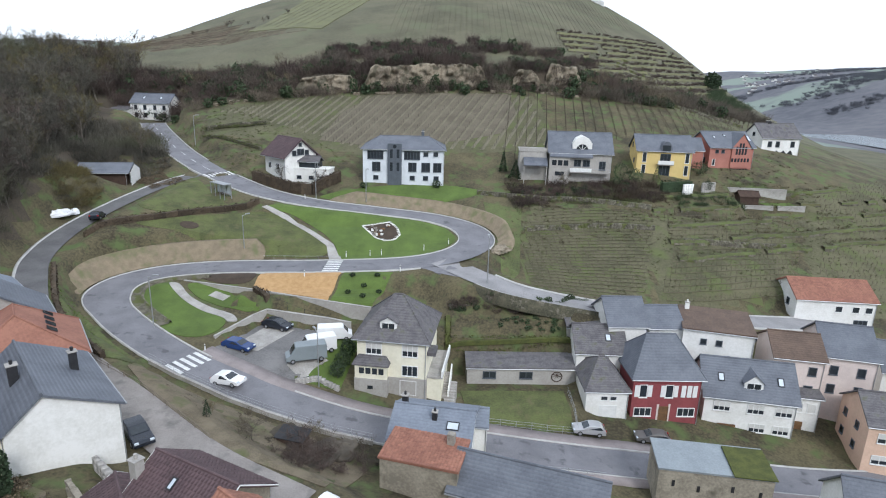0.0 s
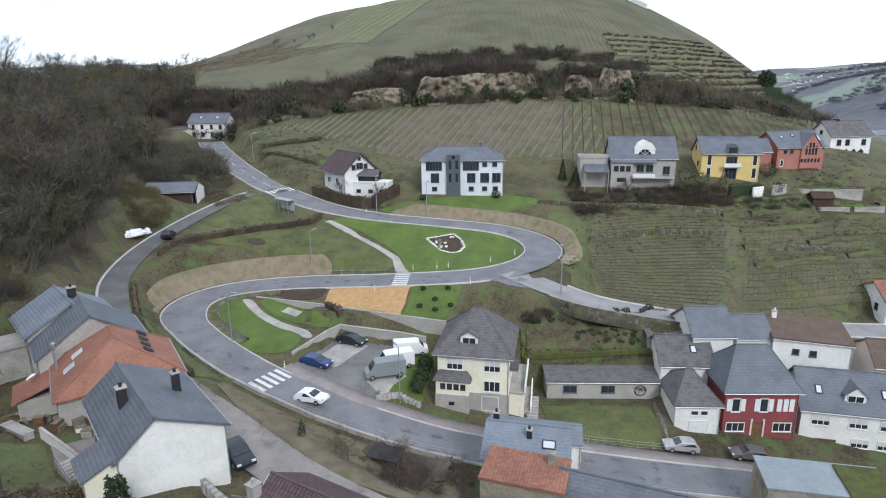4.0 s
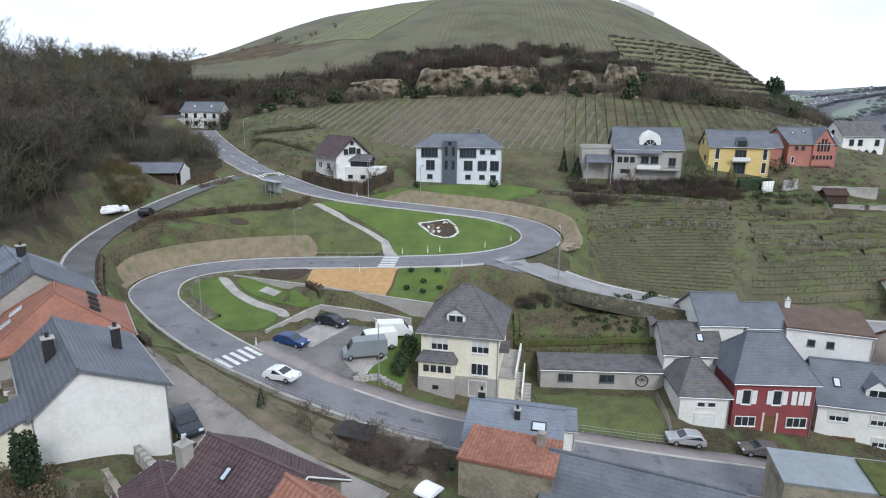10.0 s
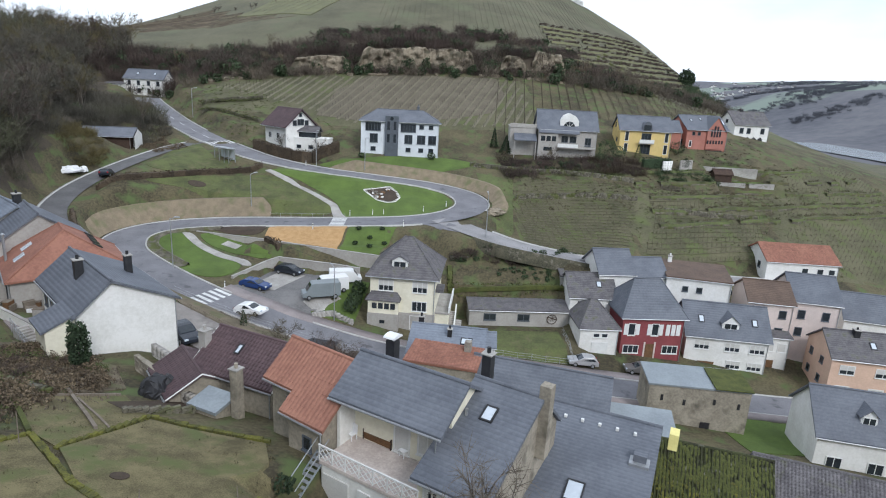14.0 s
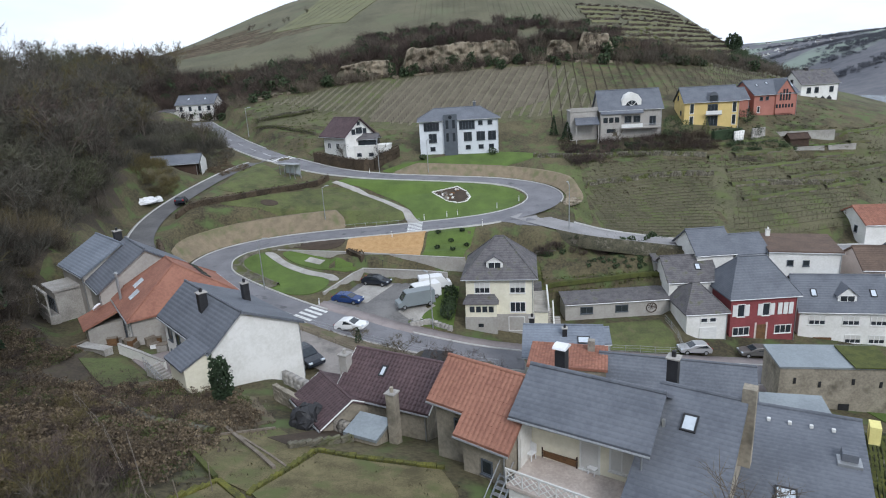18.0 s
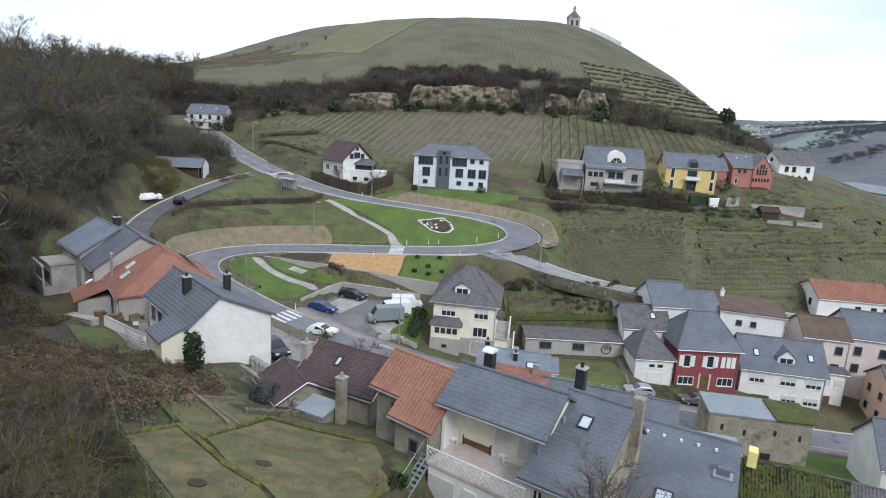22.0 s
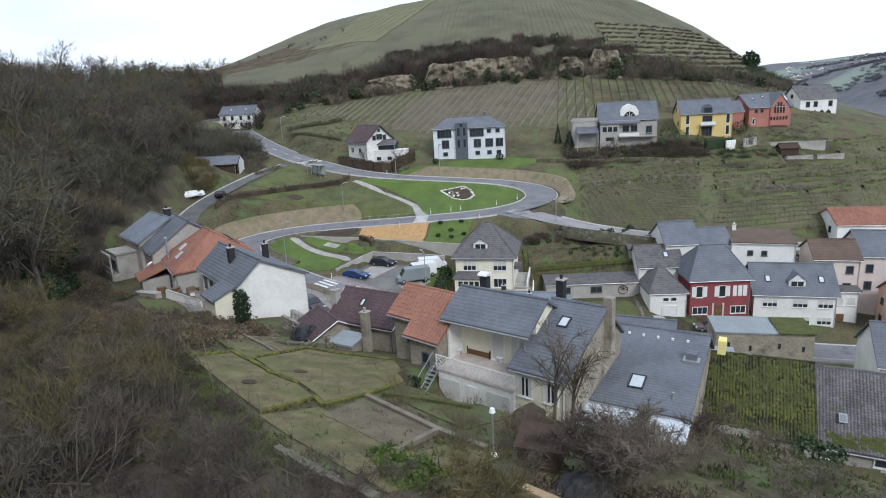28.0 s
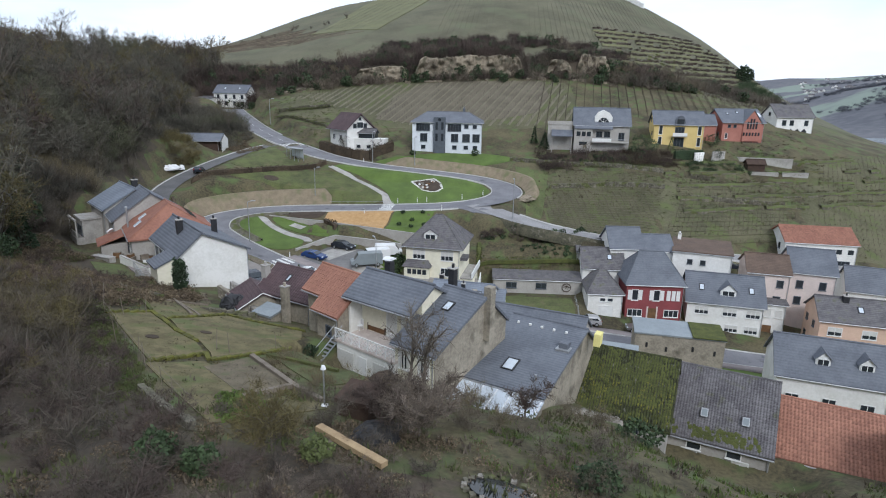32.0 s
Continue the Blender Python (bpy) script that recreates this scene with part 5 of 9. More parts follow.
pp = house("house", "house with a purple-brown tiled roof", -11.6, 49.8, 10.2, -30, 7.2, 6.0, 3.0, 1.9, OLDWALL, TILE_PURPLE, over=0.4, tiles=TILE_PURPLE)
skylight(pp, -0.8, 0.55, 0.5, 0.9)
chimney(pp, -4.0, -1.6, 2.6, 5.2, 0.7, GREYWALL)
chimney(pp, 2.0, -4.6, -0.5, 4.8, 0.65, OLDWALL)
pq = house("lean_to", "low lean-to with a white sheet roof", -14.0, 45.2, 10.0, -30, 2.4, 1.8, 2.1, 0.35, OLDWALL, METAL_ROOF, "shed", 0.15, category="lean-to", gutter=False)
pr = house("low_wing", "small annex with a purple-brown tiled roof and white verge", -16.6, 49.3, 10.2, -58, 5.0, 4.6, 1.9, 1.2, OLDWALL, TILE_PURPLE, over=0.3, tiles=TILE_PURPLE, category="house")
for root, hw, hd, h, rise in ((pp, 4.02, 3.4, 2.75, 2.15), (pr, 2.82, 2.6, 1.74, 1.36)):
    for e in (-1, 1):
        for sgn in (-1, 1):
            part("verge_board", tube((e * hw, sgn * hd, h + 0.16), (e * hw, 0, h + rise + 0.2), 0.055, n=6), FRAME_W, root, "white painted verge board")
part("canopy", box((-1.6, -3.6, 1.35), (1.8, -2.1, 1.45), 0.01), PLASTIC_W, pq, "pale sheet canopy", pose(0.4, -0.3, 0.3, 8, 0, 0))
oo = house("house", "house with an orange tiled roof", -4.65, 41.44, 10.5, -40, 3.0, 6.4, 4.4, 2.6, OLDWALL, TILE_ORANGE, over=0.4, tiles=TILE_ORANGE, single=True)
oo2 = house("house_end", "upper orange tiled roof end of the same row", -6.95, 43.36, 10.5, -40, 2.6, 4.2, 5.3, 1.69, OLDWALL, TILE_ORANGE, over=0.4, tiles=TILE_ORANGE, single=True, category="house")
opening(oo, "f", 0.2, 2.2, 0.6, 0.8, "dark")
opening(oo2, "f", 0.5, 3.0, 0.6, 1.2, "dark")
bb = house("house", "cream house with a slate roof and a roof terrace", -0.3, 39.0, 10.0, -35, 7.0, 5.4, 6.5, 1.6, CREAM, SLATE, over=0.4)
bb["half_d"] = 2.7 - 1.5
for ob in bb.children:
    if ob.name.startswith("wall"):
        for v in ob.data.vertices:
            if v.co.y < -2.6:
                v.co = (v.co.x, v.co.y + 1.5, v.co.z + (1.5 * 1.6 / 2.7 if v.co.z > 0 else 0))
part("party_wall", box((-3.55, -2.7, 2.8), (-3.35, -1.2, 6.4)), WHITE, bb)
opening(bb, "f", 2.0, 3.6, 1.2, 1.7, "blind")
opening(bb, "f", 0.2, 3.2, 1.0, 2.1, "blind")
cowl = part("chimney_cowl", add_prism(bmesh.new(), [(0.5 * math.cos(math.pi * i / 8), 0.14 + 0.22 * math.sin(math.pi * i / 8)) for i in range(9)], -0.42, 0.42), PLASTIC_W, chimney(bb, -2.6, 1.6, 7.0, 8.75, 0.65, cap=False), "curved white metal chimney cowl", pose(-2.6, 1.6, 8.8))
TERRACE_STONE = mat("pale_terrace_stone", (0.62, 0.55, 0.50), (0.48, 0.41, 0.37), 0.9, 0.9, 0.2, fine=8)
ter = thing("roof_terrace", "stone paved roof terrace with a white ironwork railing", "terrace", pose(-1.83, 36.84, 10.0, 0, 0, -37))
part("terrace_slab", box((-3.4, -1.9, 2.75), (3.6, 1.9, 3.0), 0.02), TERRACE_STONE, ter)
part("terrace_wall", box((-3.3, -1.8, -3), (3.5, 1.8, 2.75)), WHITE, ter)
for u in (-2.2, 2.2):
    part("roller_door", box((u - 1.0, -1.88, 0.1), (u + 1.0, -1.79, 2.2)), BLIND, ter)
part("door", box((-0.5, -1.88, 0.0), (0.4, -1.79, 2.2)), FRAME_W, ter)
for i in range(8):
    part("baluster", box((-3.4 + i - 0.03, -1.9, 3.0), (-3.4 + i + 0.03, -1.84, 4.0)), FRAME_W, ter)
    if i < 7:
        pan = bmesh.new()
        for a, b in (((0.05, 3.1), (0.95, 3.9)), ((0.05, 3.9), (0.95, 3.1)), ((0.5, 3.1), (0.05, 3.5)), ((0.5, 3.1), (0.95, 3.5)), ((0.5, 3.9), (0.05, 3.5)), ((0.5, 3.9), (0.95, 3.5))):
            add_tube(pan, (-3.4 + i + a[0], -1.87, a[1]), (-3.4 + i + b[0], -1.87, b[1]), 0.025, 0.025, 4)
        part("rail_panel", pan, FRAME_W, ter)
part("handrail", box((-3.45, -1.92, 3.96), (3.65, -1.83, 4.05)), FRAME_W, ter)
bench = thing("bench", "dark brown wooden garden bench on the terrace", "bench", pose(-2.2, 39.1, 13.0, 0, 0, -37))
part("bench_seat", box((-1.1, -0.28, 0.44), (1.1, 0.28, 0.5), 0.01), WOOD, bench)
part("front_panel", box((-1.02, -0.24, 0.06), (1.02, -0.2, 0.44), 0.01), WOOD, bench, "solid reddish-brown front panel")
part("bench_back", box((-1.1, 0.24, 0.5), (1.1, 0.3, 1.1), 0.01), WOOD, bench)
for u in (-1.1, 1.03):
    part("bench_leg", box((u, -0.27, 0), (u + 0.07, 0.3, 0.7)), WOOD_DARK, bench)
for cx, cy in ((-3.9, 39.5), (-0.7, 37.7)):
    ch = thing("garden_chair", "white plastic garden chair on the terrace", "chair", pose(cx, cy, 13.0, 0, 0, -50), group="terrace chairs")
    part("seat", box((-0.25, -0.25, 0.40), (0.25, 0.25, 0.45), 0.01), PLASTIC_W, ch)
    part("backrest", box((-0.25, 0.2, 0.45), (0.25, 0.26, 1.0), 0.02), PLASTIC_W, ch)
    for a in (-0.22, 0.18):
        for b in (-0.22, 0.18):
            part("leg", box((a, b, 0), (a + 0.05, b + 0.05, 0.4)), PLASTIC_W, ch)
stair = thing("metal_stair", "pale blue steel stair from the terrace to the garden", "stair", pose(-6.2, 37.2, 11.2, 0, 0, -37))
for s in (-0.4, 0.4):
    part("stringer", tube((s, -1.6, 0.0), (s, 1.2, 1.9), 0.06, n=6), VAN_GREY, stair)
    part("handrail", tube((s, -1.6, 0.9), (s, 1.2, 2.8), 0.035, n=6), GALV, stair)
for i in range(9):
    part("tread", box((-0.4, -1.5 + 0.3 * i, 0.15 + 0.2 * i), (0.4, -1.25 + 0.3 * i, 0.19 + 0.2 * i)), GALV, stair)
def shorten_back(root, k):
    """Draws the rear half of a house in, so that its rear roof is the steeper one."""
    for ob in root.children:
        for v in ob.data.vertices:
            if v.co.y > 0:
                v.co.y *= k


cc = house("house", "tall cream house with a steep slate roof", 5.44, 38.0, 8.6, -36, 4.0, 13.3, 5.8, 2.93, CREAM, SLATE, over=0.3)
part("gable_cladding", add_prism(bmesh.new(), [(-6.63, -3), (6.63, -3), (6.63, 5.75), (0, 8.68), (-6.63, 5.75)], 2.0, 2.04), OLDWALL, cc, "bare weathered gable wall")
shorten_back(cc, 0.5)
row_of(cc, "f", (-1.0, 1.0), 3.9, 1.0, 1.4, "curtain")
row_of(cc, "f", (-1.0, 1.0), 1.2, 0.9, 1.2, "curtain")
skylight(cc, -0.2, 0.68, 0.8, 1.1)
chimney(cc, -1.7, 0.4, 8.2, 10.4, 0.6)
chimney(cc, 2.3, 0.2, 5.0, 9.7, 0.7, OLDWALL, cap=False)
part("vent_pipe", tube((-1.4, -2.6, 7.6), (-1.4, -2.6, 8.2), 0.09, n=8), GALV, cc)
dd = house("house", "grey house with a large slate roof and roof window", 13.28, 41.83, 5.6, -29, 6.75, 19.7, 5.56, 2.12, OLDWALL, SLATE, over=0.3)
shorten_back(dd, 0.3)
skylight(dd, -0.5, 0.26, 1.1, 1.6)
chimney(dd, 2.7, -3.4, 6.4, 7.7, 0.8, SLATE, cap=False)
part("chimney_lead", box((2.1, -4.1, 6.7), (3.3, -2.8, 7.12), 0.02), GALV, dd, m=pose(0, 0, 0.1))
for i in range(5):
    part("snow_guard", box((-2.6 + 1.15 * i, -1.5, 7.6), (-2.4 + 1.15 * i, -1.3, 7.8), 0.02), FRAME_W, dd)
part("vent_pipe", tube((2.2, -8.4, 6.0), (2.2, -8.4, 6.6), 0.1, n=8), GALV, dd)
part("gable_strip", add_prism(bmesh.new(), [(0.0, 6.4), (0.7, 6.6), (0.9, 7.6), (0.1, 7.5)], 4.15, 4.75), LEMON, dd, "yellow painted gable top")
gls = house("glass_lean_to", "lean-to with a pale glazed roof along the house", 6.7, 32.4, 8.2, -29, 9.6, 2.2, 2.2, 0.6, OLDWALL, SKYGLASS, "shed", 0.1, thick=0.08, category="lean-to", gutter=False)
for i in range(9):
    part("glazing_bar", box((-4.9 + 1.22 * i, -1.4, 2.5), (-4.84 + 1.22 * i, 1.4, 2.56)), FRAME_W, gls, m=pose(0, 0, 0.37, 15, 0, 0))
mo = house("barn", "barn with a moss covered corrugated roof", 20.8, 42.0, 2.8, -23, 8.6, 10.0, 3.5, 4.2, GREYWALL, MOSS_ROOF, over=0.3, category="barn", gutter=False)
opening(mo, "f", 1.5, 1.4, 0.8, 0.5, "dark")
ang = math.atan(4.2 / 5.0)
for i in range(38):
    part("corrugation", tube((-4.5 + 0.243 * i, -5.3, 3.55), (-4.5 + 0.243 * i, 0, 8.0), 0.06, n=5), MOSS_ROOF, mo)
sl = house("barn", "barn with an old grey slate roof", 30.2, 42.2, 0.8, -25, 8.4, 9.8, 3.2, 4.6, GREYWALL, SLATE_GREY, over=0.3, category="barn", tiles=SLATE_OLD)
row_of(sl, "f", (-2.2, 2.0), 1.0, 1.2, 0.9, "blind")
for u in (-1.4, 2.0):
    hatch = part("roof_hatch", box((-0.3, -0.4, 0.0), (0.3, 0.4, 0.16), 0.02), GALV, sl, "weathered zinc roof hatch", pose(u, -3.5, 4.9 + 0.2, math.degrees(math.atan(4.6 / 4.9)), 0, 0))
    part("pane", box((-0.22, -0.3, 0.16), (0.22, 0.3, 0.18)), VAN_GREY, hatch)
part("flashing", box((-4.75, -2.6, 0.0), (-4.45, 0.2, 0.14), 0.01), PLASTIC_W, sl, "pale sheet flashing at the barn joint", pose(0, -0.4, 7.6, math.degrees(math.atan(4.6 / 4.9)), 0, 0))


def moss_lumps(root, n, u0, u1, v0, v1, material, seed, lift=0.25, size=(0.07, 0.24)):
    """Small cushions of moss on the front slope of a gable roof, thickest where damp gathers."""
    rng = np.random.RandomState(seed)
    hd, h, rise = root["half_d"], root["wall_h"], root["rise"]
    V, F = [], []
    while len(F) < n * 5:
        u, v = rng.uniform(u0, u1), rng.uniform(v0, v1)
        if noise.noise((u * 0.5, v * 4.0, seed)) < rng.uniform(-0.5, 0.35):
            continue
        r, up = rng.uniform(*size), rng.uniform(0.04, 0.12)
        k = len(V)
        for i in range(5):
            a = 1.2566 * i + rng.uniform(-0.3, 0.3)
            du, dv = r * math.cos(a), r * math.sin(a) * 1.3
            V.append((u + du, -hd * (1 - v) + dv * 0.75, h + rise * v + lift + dv * 0.65))
        V.append((u, -hd * (1 - v) - up * 0.6, h + rise * v + lift + up))
        F += [(k + i, k + (i + 1) % 5, k + 5) for i in range(5)]
    return tagged(raw_mesh("moss", V, F, material, root), kind="stuff")


row_of(sl, "f", (-1.9, 1.4), 2.1, 1.1, 0.6, "plain")
opening(mo, "f", 1.4, 2.3, 1.1, 0.6, "dark")
moss_lumps(sl, 160, -4.2, 3.4, -0.02, 0.14, MOSS, 5, 0.3)
moss_lumps(mo, 1500, -4.4, 4.4, 0.0, 0.98, MOSS, 6, 0.27)
moss_lumps(mo, 500, -4.4, 4.4, 0.0, 0.7, MOSS_EDGE, 8, 0.28, (0.05, 0.16))

part("gable_panel", add_prism(bmesh.new(), [(-3.2, -0.5), (3.2, -0.5), (3.2, 2.6), (0, 3.9), (-3.2, 2.6)], 5.5, 5.56), WHITE, shed)


# ---- ground cover: lawns, paths, yards ----
def gz(x, y):
    """The height of the finished ground sheet."""
    x, y = np.atleast_1d(np.asarray(x, float)), np.atleast_1d(np.asarray(y, float))
    i = np.clip(np.searchsorted(gx, x) - 1, 0, nx - 2)
    j = np.clip(np.searchsorted(gy, y) - 1, 0, ny - 2)
    u, v = (x - gx[i]) / (gx[i + 1] - gx[i]), (y - gy[j]) / (gy[j + 1] - gy[j])
    g = GZ.reshape(ny, nx)
    return (g[j, i] * (1 - u) + g[j, i + 1] * u) * (1 - v) + (g[j + 1, i] * (1 - u) + g[j + 1, i + 1] * u) * v


def g1z(x, y):
    return float(gz(x, y)[0])


def rounded(corners, n=5):
    p = [Vector((*c, 0)) for c in corners]
    k = len(p)
    out = []
    for i in range(k):
        a, b, c, d = p[i - 1], p[i], p[(i + 1) % k], p[(i + 2) % k]
        for s in range(n):
            t = s / n
            q = 0.5 * (2 * b + (c - a) * t + (2 * a - 5 * b + 4 * c - d) * t * t + (3 * b - a - 3 * c + d) * t**3)
            out.append((q.x, q.y))
    return out


def drape(name, corners, material, lift, label, category, smooth=False, kind="structure"):
    """A sheet with an exact outline laid over the ground, with a turned-down edge."""
    if smooth:
        corners = rounded(corners)
    bm = bmesh.new()
    bm.faces.new([bm.verts.new((a, b, 0)) for a, b in corners])
    xs, ys = [c[0] for c in corners], [c[1] for c in corners]
    for cuts, lo, hi, no in ((gx, min(xs), max(xs), (1, 0, 0)), (gy, min(ys), max(ys), (0, 1, 0))):
        for c in cuts:
            if lo < c < hi:
                bmesh.ops.bisect_plane(bm, geom=bm.verts[:] + bm.edges[:] + bm.faces[:], plane_co=(c, c, 0), plane_no=no, dist=1e-4)
    co = np.array([v.co[:] for v in bm.verts])
    z = gz(co[:, 0], co[:, 1]) + lift
    for v, h in zip(bm.verts, z):
        v.co.z = h
    bmesh.ops.triangulate(bm, faces=bm.faces[:])
    bmesh.ops.recalc_face_normals(bm, faces=bm.faces)
    if sum(f.normal.z for f in bm.faces) < 0:
        bmesh.ops.reverse_faces(bm, faces=bm.faces)
    rim = bmesh.ops.extrude_edge_only(bm, edges=[e for e in bm.edges if e.is_boundary])
    for v in rim["geom"]:
        if isinstance(v, bmesh.types.BMVert):
            v.co.z -= lift + 0.25
    return tagged(part(name, bm, material), label, category, kind=kind)


drape("lawn", [(-39.6, 102.0), (-38.6, 106.2), (-35.9, 106.0), (-32.6, 102.2), (-28.7, 99.5), (-24.6, 97.0), (-24.8, 93.0), (-29.2, 91.6), (-35.6, 95.6)], LAWN, 0.10, "bright green mown lawn inside the lower hairpin", "lawn", True)
drape("lawn", [(-33.0, 106.4), (-28.3, 106.6), (-22.8, 101.7), (-20.5, 100.8), (-22.4, 99.6), (-27.8, 101.6), (-30.9, 103.4)], LAWN, 0.10, "small mown lawn beside the curved path", "lawn", True)
drape("footpath", [(-36.0, 106.2), (-34.4, 106.2), (-31.5, 102.9), (-28.0, 100.6), (-24.5, 99.0), (-22.8, 96.8), (-23.9, 96.2), (-25.4, 97.8), (-28.6, 99.2), (-32.4, 101.9)], CONCRETE, 0.14, "pale concrete footpath curving across the lawn", "path", True)
drape("path_square", [(-29.2, 103.8), (-26.6, 102.6), (-25.8, 104.0), (-28.4, 105.2)], CONCRETE, 0.13, "pale paved square beside the path", "path")
drape("mulch_bed", [(-22.3, 109.2), (-8.9, 109.0), (-10.3, 100.9), (-22.6, 104.6)], MULCH, 0.12, "bed covered with bright orange wood chips", "flower bed")
drape("lawn", [(-8.4, 109.2), (-0.5, 107.6), (-3.8, 99.3), (-9.9, 100.6)], LAWN, 0.08, "sloping lawn with round shrub hollows", "lawn")
drape("rock_bed", [(-33.1, 110.0), (-24.0, 110.4), (-23.6, 106.9), (-29.4, 107.3)], SOIL, 0.08, "dark planted bed with low stones", "flower bed", True)
drape("lawn", [(-26.8, 133.7), (-16.4, 133.9), (-6.0, 132.6), (4.5, 130.9), (8.8, 128.4), (10.6, 124.2), (7.5, 119.2), (1.4, 116.0), (-9.9, 115.8), (-11.4, 120.4), (-15.0, 126.2), (-20.3, 130.6)], LAWN, 0.08, "bright green lawn inside the upper hairpin", "lawn", True)
drape("lawn", [(-47.0, 121.0), (-40.0, 126.5), (-27.6, 132.4), (-16.4, 124.9), (-13.4, 118.0), (-27.9, 119.4), (-40.0, 121.2)], LAWN_DULL, 0.08, "rough lawn bank above the stone embankment", "lawn", True)
drape("footpath", [(-27.8, 133.6), (-26.8, 133.8), (-21.8, 130.8), (-16.5, 126.2), (-12.0, 121.3), (-9.8, 115.8), (-12.0, 115.8), (-13.2, 120.8), (-17.6, 125.7), (-22.5, 130.1)], CONCRETE, 0.12, "pale concrete footpath down the green", "path")
drape("lawn", [(-50.0, 140.2), (-46.6, 148.0), (-37.8, 137.0), (-34.4, 133.0), (-42.8, 127.4), (-49.6, 128.0)], LAWN_DULL, 0.08, "green lawn between the two roads", "lawn", True)
drape("lawn", [(-17.7, 143.6), (-0.1, 149.0), (10.9, 149.4), (17.4, 146.6), (9.1, 141.6), (-7.5, 141.6)], LAWN, 0.08, "sloping green lawn below the large house", "lawn", True)
bedb = drape("flower_bed", [(-7.1, 128.3), (-4.6, 128.6), (-2.0, 129.2), (-0.5, 127.4), (0.0, 124.8), (-1.0, 122.9), (-2.6, 122.6), (-4.4, 123.6), (-5.8, 126.0)], SOIL, 0.12, "shield-shaped flower bed with a pale stone edge", "flower bed")
drape("car_park", [(-24.2, 88.6), (-19.6, 99.4), (-7.2, 95.4), (-9.2, 90.0), (-12.4, 83.4)], ASPHALT_OLD, 0.05, "worn asphalt car park beside the road", "car park")
drape("parking_bay", [(-22.0, 91.4), (-18.8, 98.6), (-14.6, 97.0), (-18.2, 89.8)], CONCRETE, 0.09, "pale concrete parking bay", "car park")
drape("parking_bay", [(-13.6, 86.6), (-12.2, 89.8), (-8.4, 88.0), (-11.2, 84.2)], CONCRETE, 0.09, "pale concrete parking bay", "car park")
drape("verge", [(-8.0, 95.6), (-4.6, 94.6), (-6.4, 83.4), (-11.0, 84.0)], LAWN, 0.07, "strip of lawn beside the car park", "lawn")
drape("garden", [(9.5, 88.6), (24.0, 88.6), (23.6, 80.6), (10.4, 80.6)], LAWN_DULL, 0.08, "fenced back garden lawn", "lawn")
drape("junction", [(0.5, 113.4), (6.0, 113.2), (9.0, 110.5), (12.5, 108.0), (11.4, 105.8), (6.4, 107.8), (2.2, 110.6)], ASPHALT, 0.05, "asphalt mouth of the side road", "road")
drape("vegetable_garden", [(8.8, 100.2), (26.2, 99.2), (26.0, 95.6), (8.4, 95.4)], GROUND, 0.10, "mossy terraced kitchen garden", "garden")
drape("garden", [(14.0, 71.5), (24.0, 71.5), (25.0, 66.0), (16.0, 65.0)], LAWN, 0.08, "small green yard behind the street", "lawn")
drape("garden", [(38.5, 70.5), (50, 69.5), (48, 60.5), (38.5, 61.0)], LAWN, 0.08, "green plot beside the stone barn", "lawn")
drape("terrace_lawn", [(-22.5, 33.1), (-20.9, 36.1), (-16.8, 31.8), (-14.5, 30.3), (-12.9, 28.2), (-15.0, 24.8)], GARDEN, 0.10, "mossy terraced garden lawn", "lawn")
drape("terrace_lawn", [(-18.9, 35.3), (-16.7, 41.4), (-9.2, 39.6), (-7.6, 33.6), (-9.2, 30.0), (-12.0, 27.3), (-12.6, 28.4), (-14.3, 30.6), (-16.5, 32.1)], GARDEN, 0.12, "mossy garden lawn by the houses", "lawn")
drape("terrace_lawn", [(-24.9, 41.4), (-21.2, 36.8), (-19.2, 35.5), (-17.0, 41.9), (-20.2, 46.0)], GARDEN, 0.10, "narrow upper garden terrace", "lawn")
drape("garden_plot", [(-9.8, 28.2), (-5.2, 22.6), (-7.0, 19.6), (-11.6, 25.0)], EARTH, 0.10, "bare winter vegetable plot with plank edges", "garden")
drape("garden_plot", [(-15.0, 24.2), (-12.2, 26.5), (-10.8, 25.0), (-5.9, 19.4), (-3.6, 21.6), (-1.4, 19.6), (-6.6, 14.6)], GARDEN, 0.07, "rough lower garden lawn", "lawn")
drape("garden_plot", [(-8.6, 29.2), (-3.6, 23.2), (-0.6, 26.0), (-2.0, 30.5), (-6.8, 33.6)], MEADOW, 0.08, "overgrown kitchen garden by the houses", "garden")
for cx, cy in ((-17.3, 29.5), (-15.0, 33.2)):
    hole = drape("fire_pit", [(cx + 0.46 * math.cos(a), cy + 0.4 * math.sin(a)) for a in [i * 0.524 for i in range(12)]], SOIL, 0.16, "round patch of bare earth in the lawn", "earth patch")


# ---- road edges, paint, walls ----
def near_index(line, x, y):
    return min(range(len(line)), key=lambda i: (line[i].x - x) ** 2 + (line[i].y - y) ** 2)


def span(line, a, b):
    i, j = near_index(line, *a), near_index(line, *b)
    return line[min(i, j) : max(i, j) + 1]


def beside(line, o):
    """The points of a line moved sideways by o."""
    out = []
    for p, q in zip(line, line[1:]):
        t = (q - p).to_2d().normalized()
        out.append((p.x + t.y * o, p.y - t.x * o, p.z))
    return out


def strip(name, line, offsets, material, label, category, taper=0):
    return ribbon(name, line, offsets, 0.0, material, label, category, taper=taper)


def kerb_run(line, side):
    strip("kerb", line, [(side * 3.28, 0.02), (side * 3.30, 0.16), (side * 3.48, 0.17), (side * 3.5, -0.3)], KERB, "pale stone kerb along the road", "kerb")


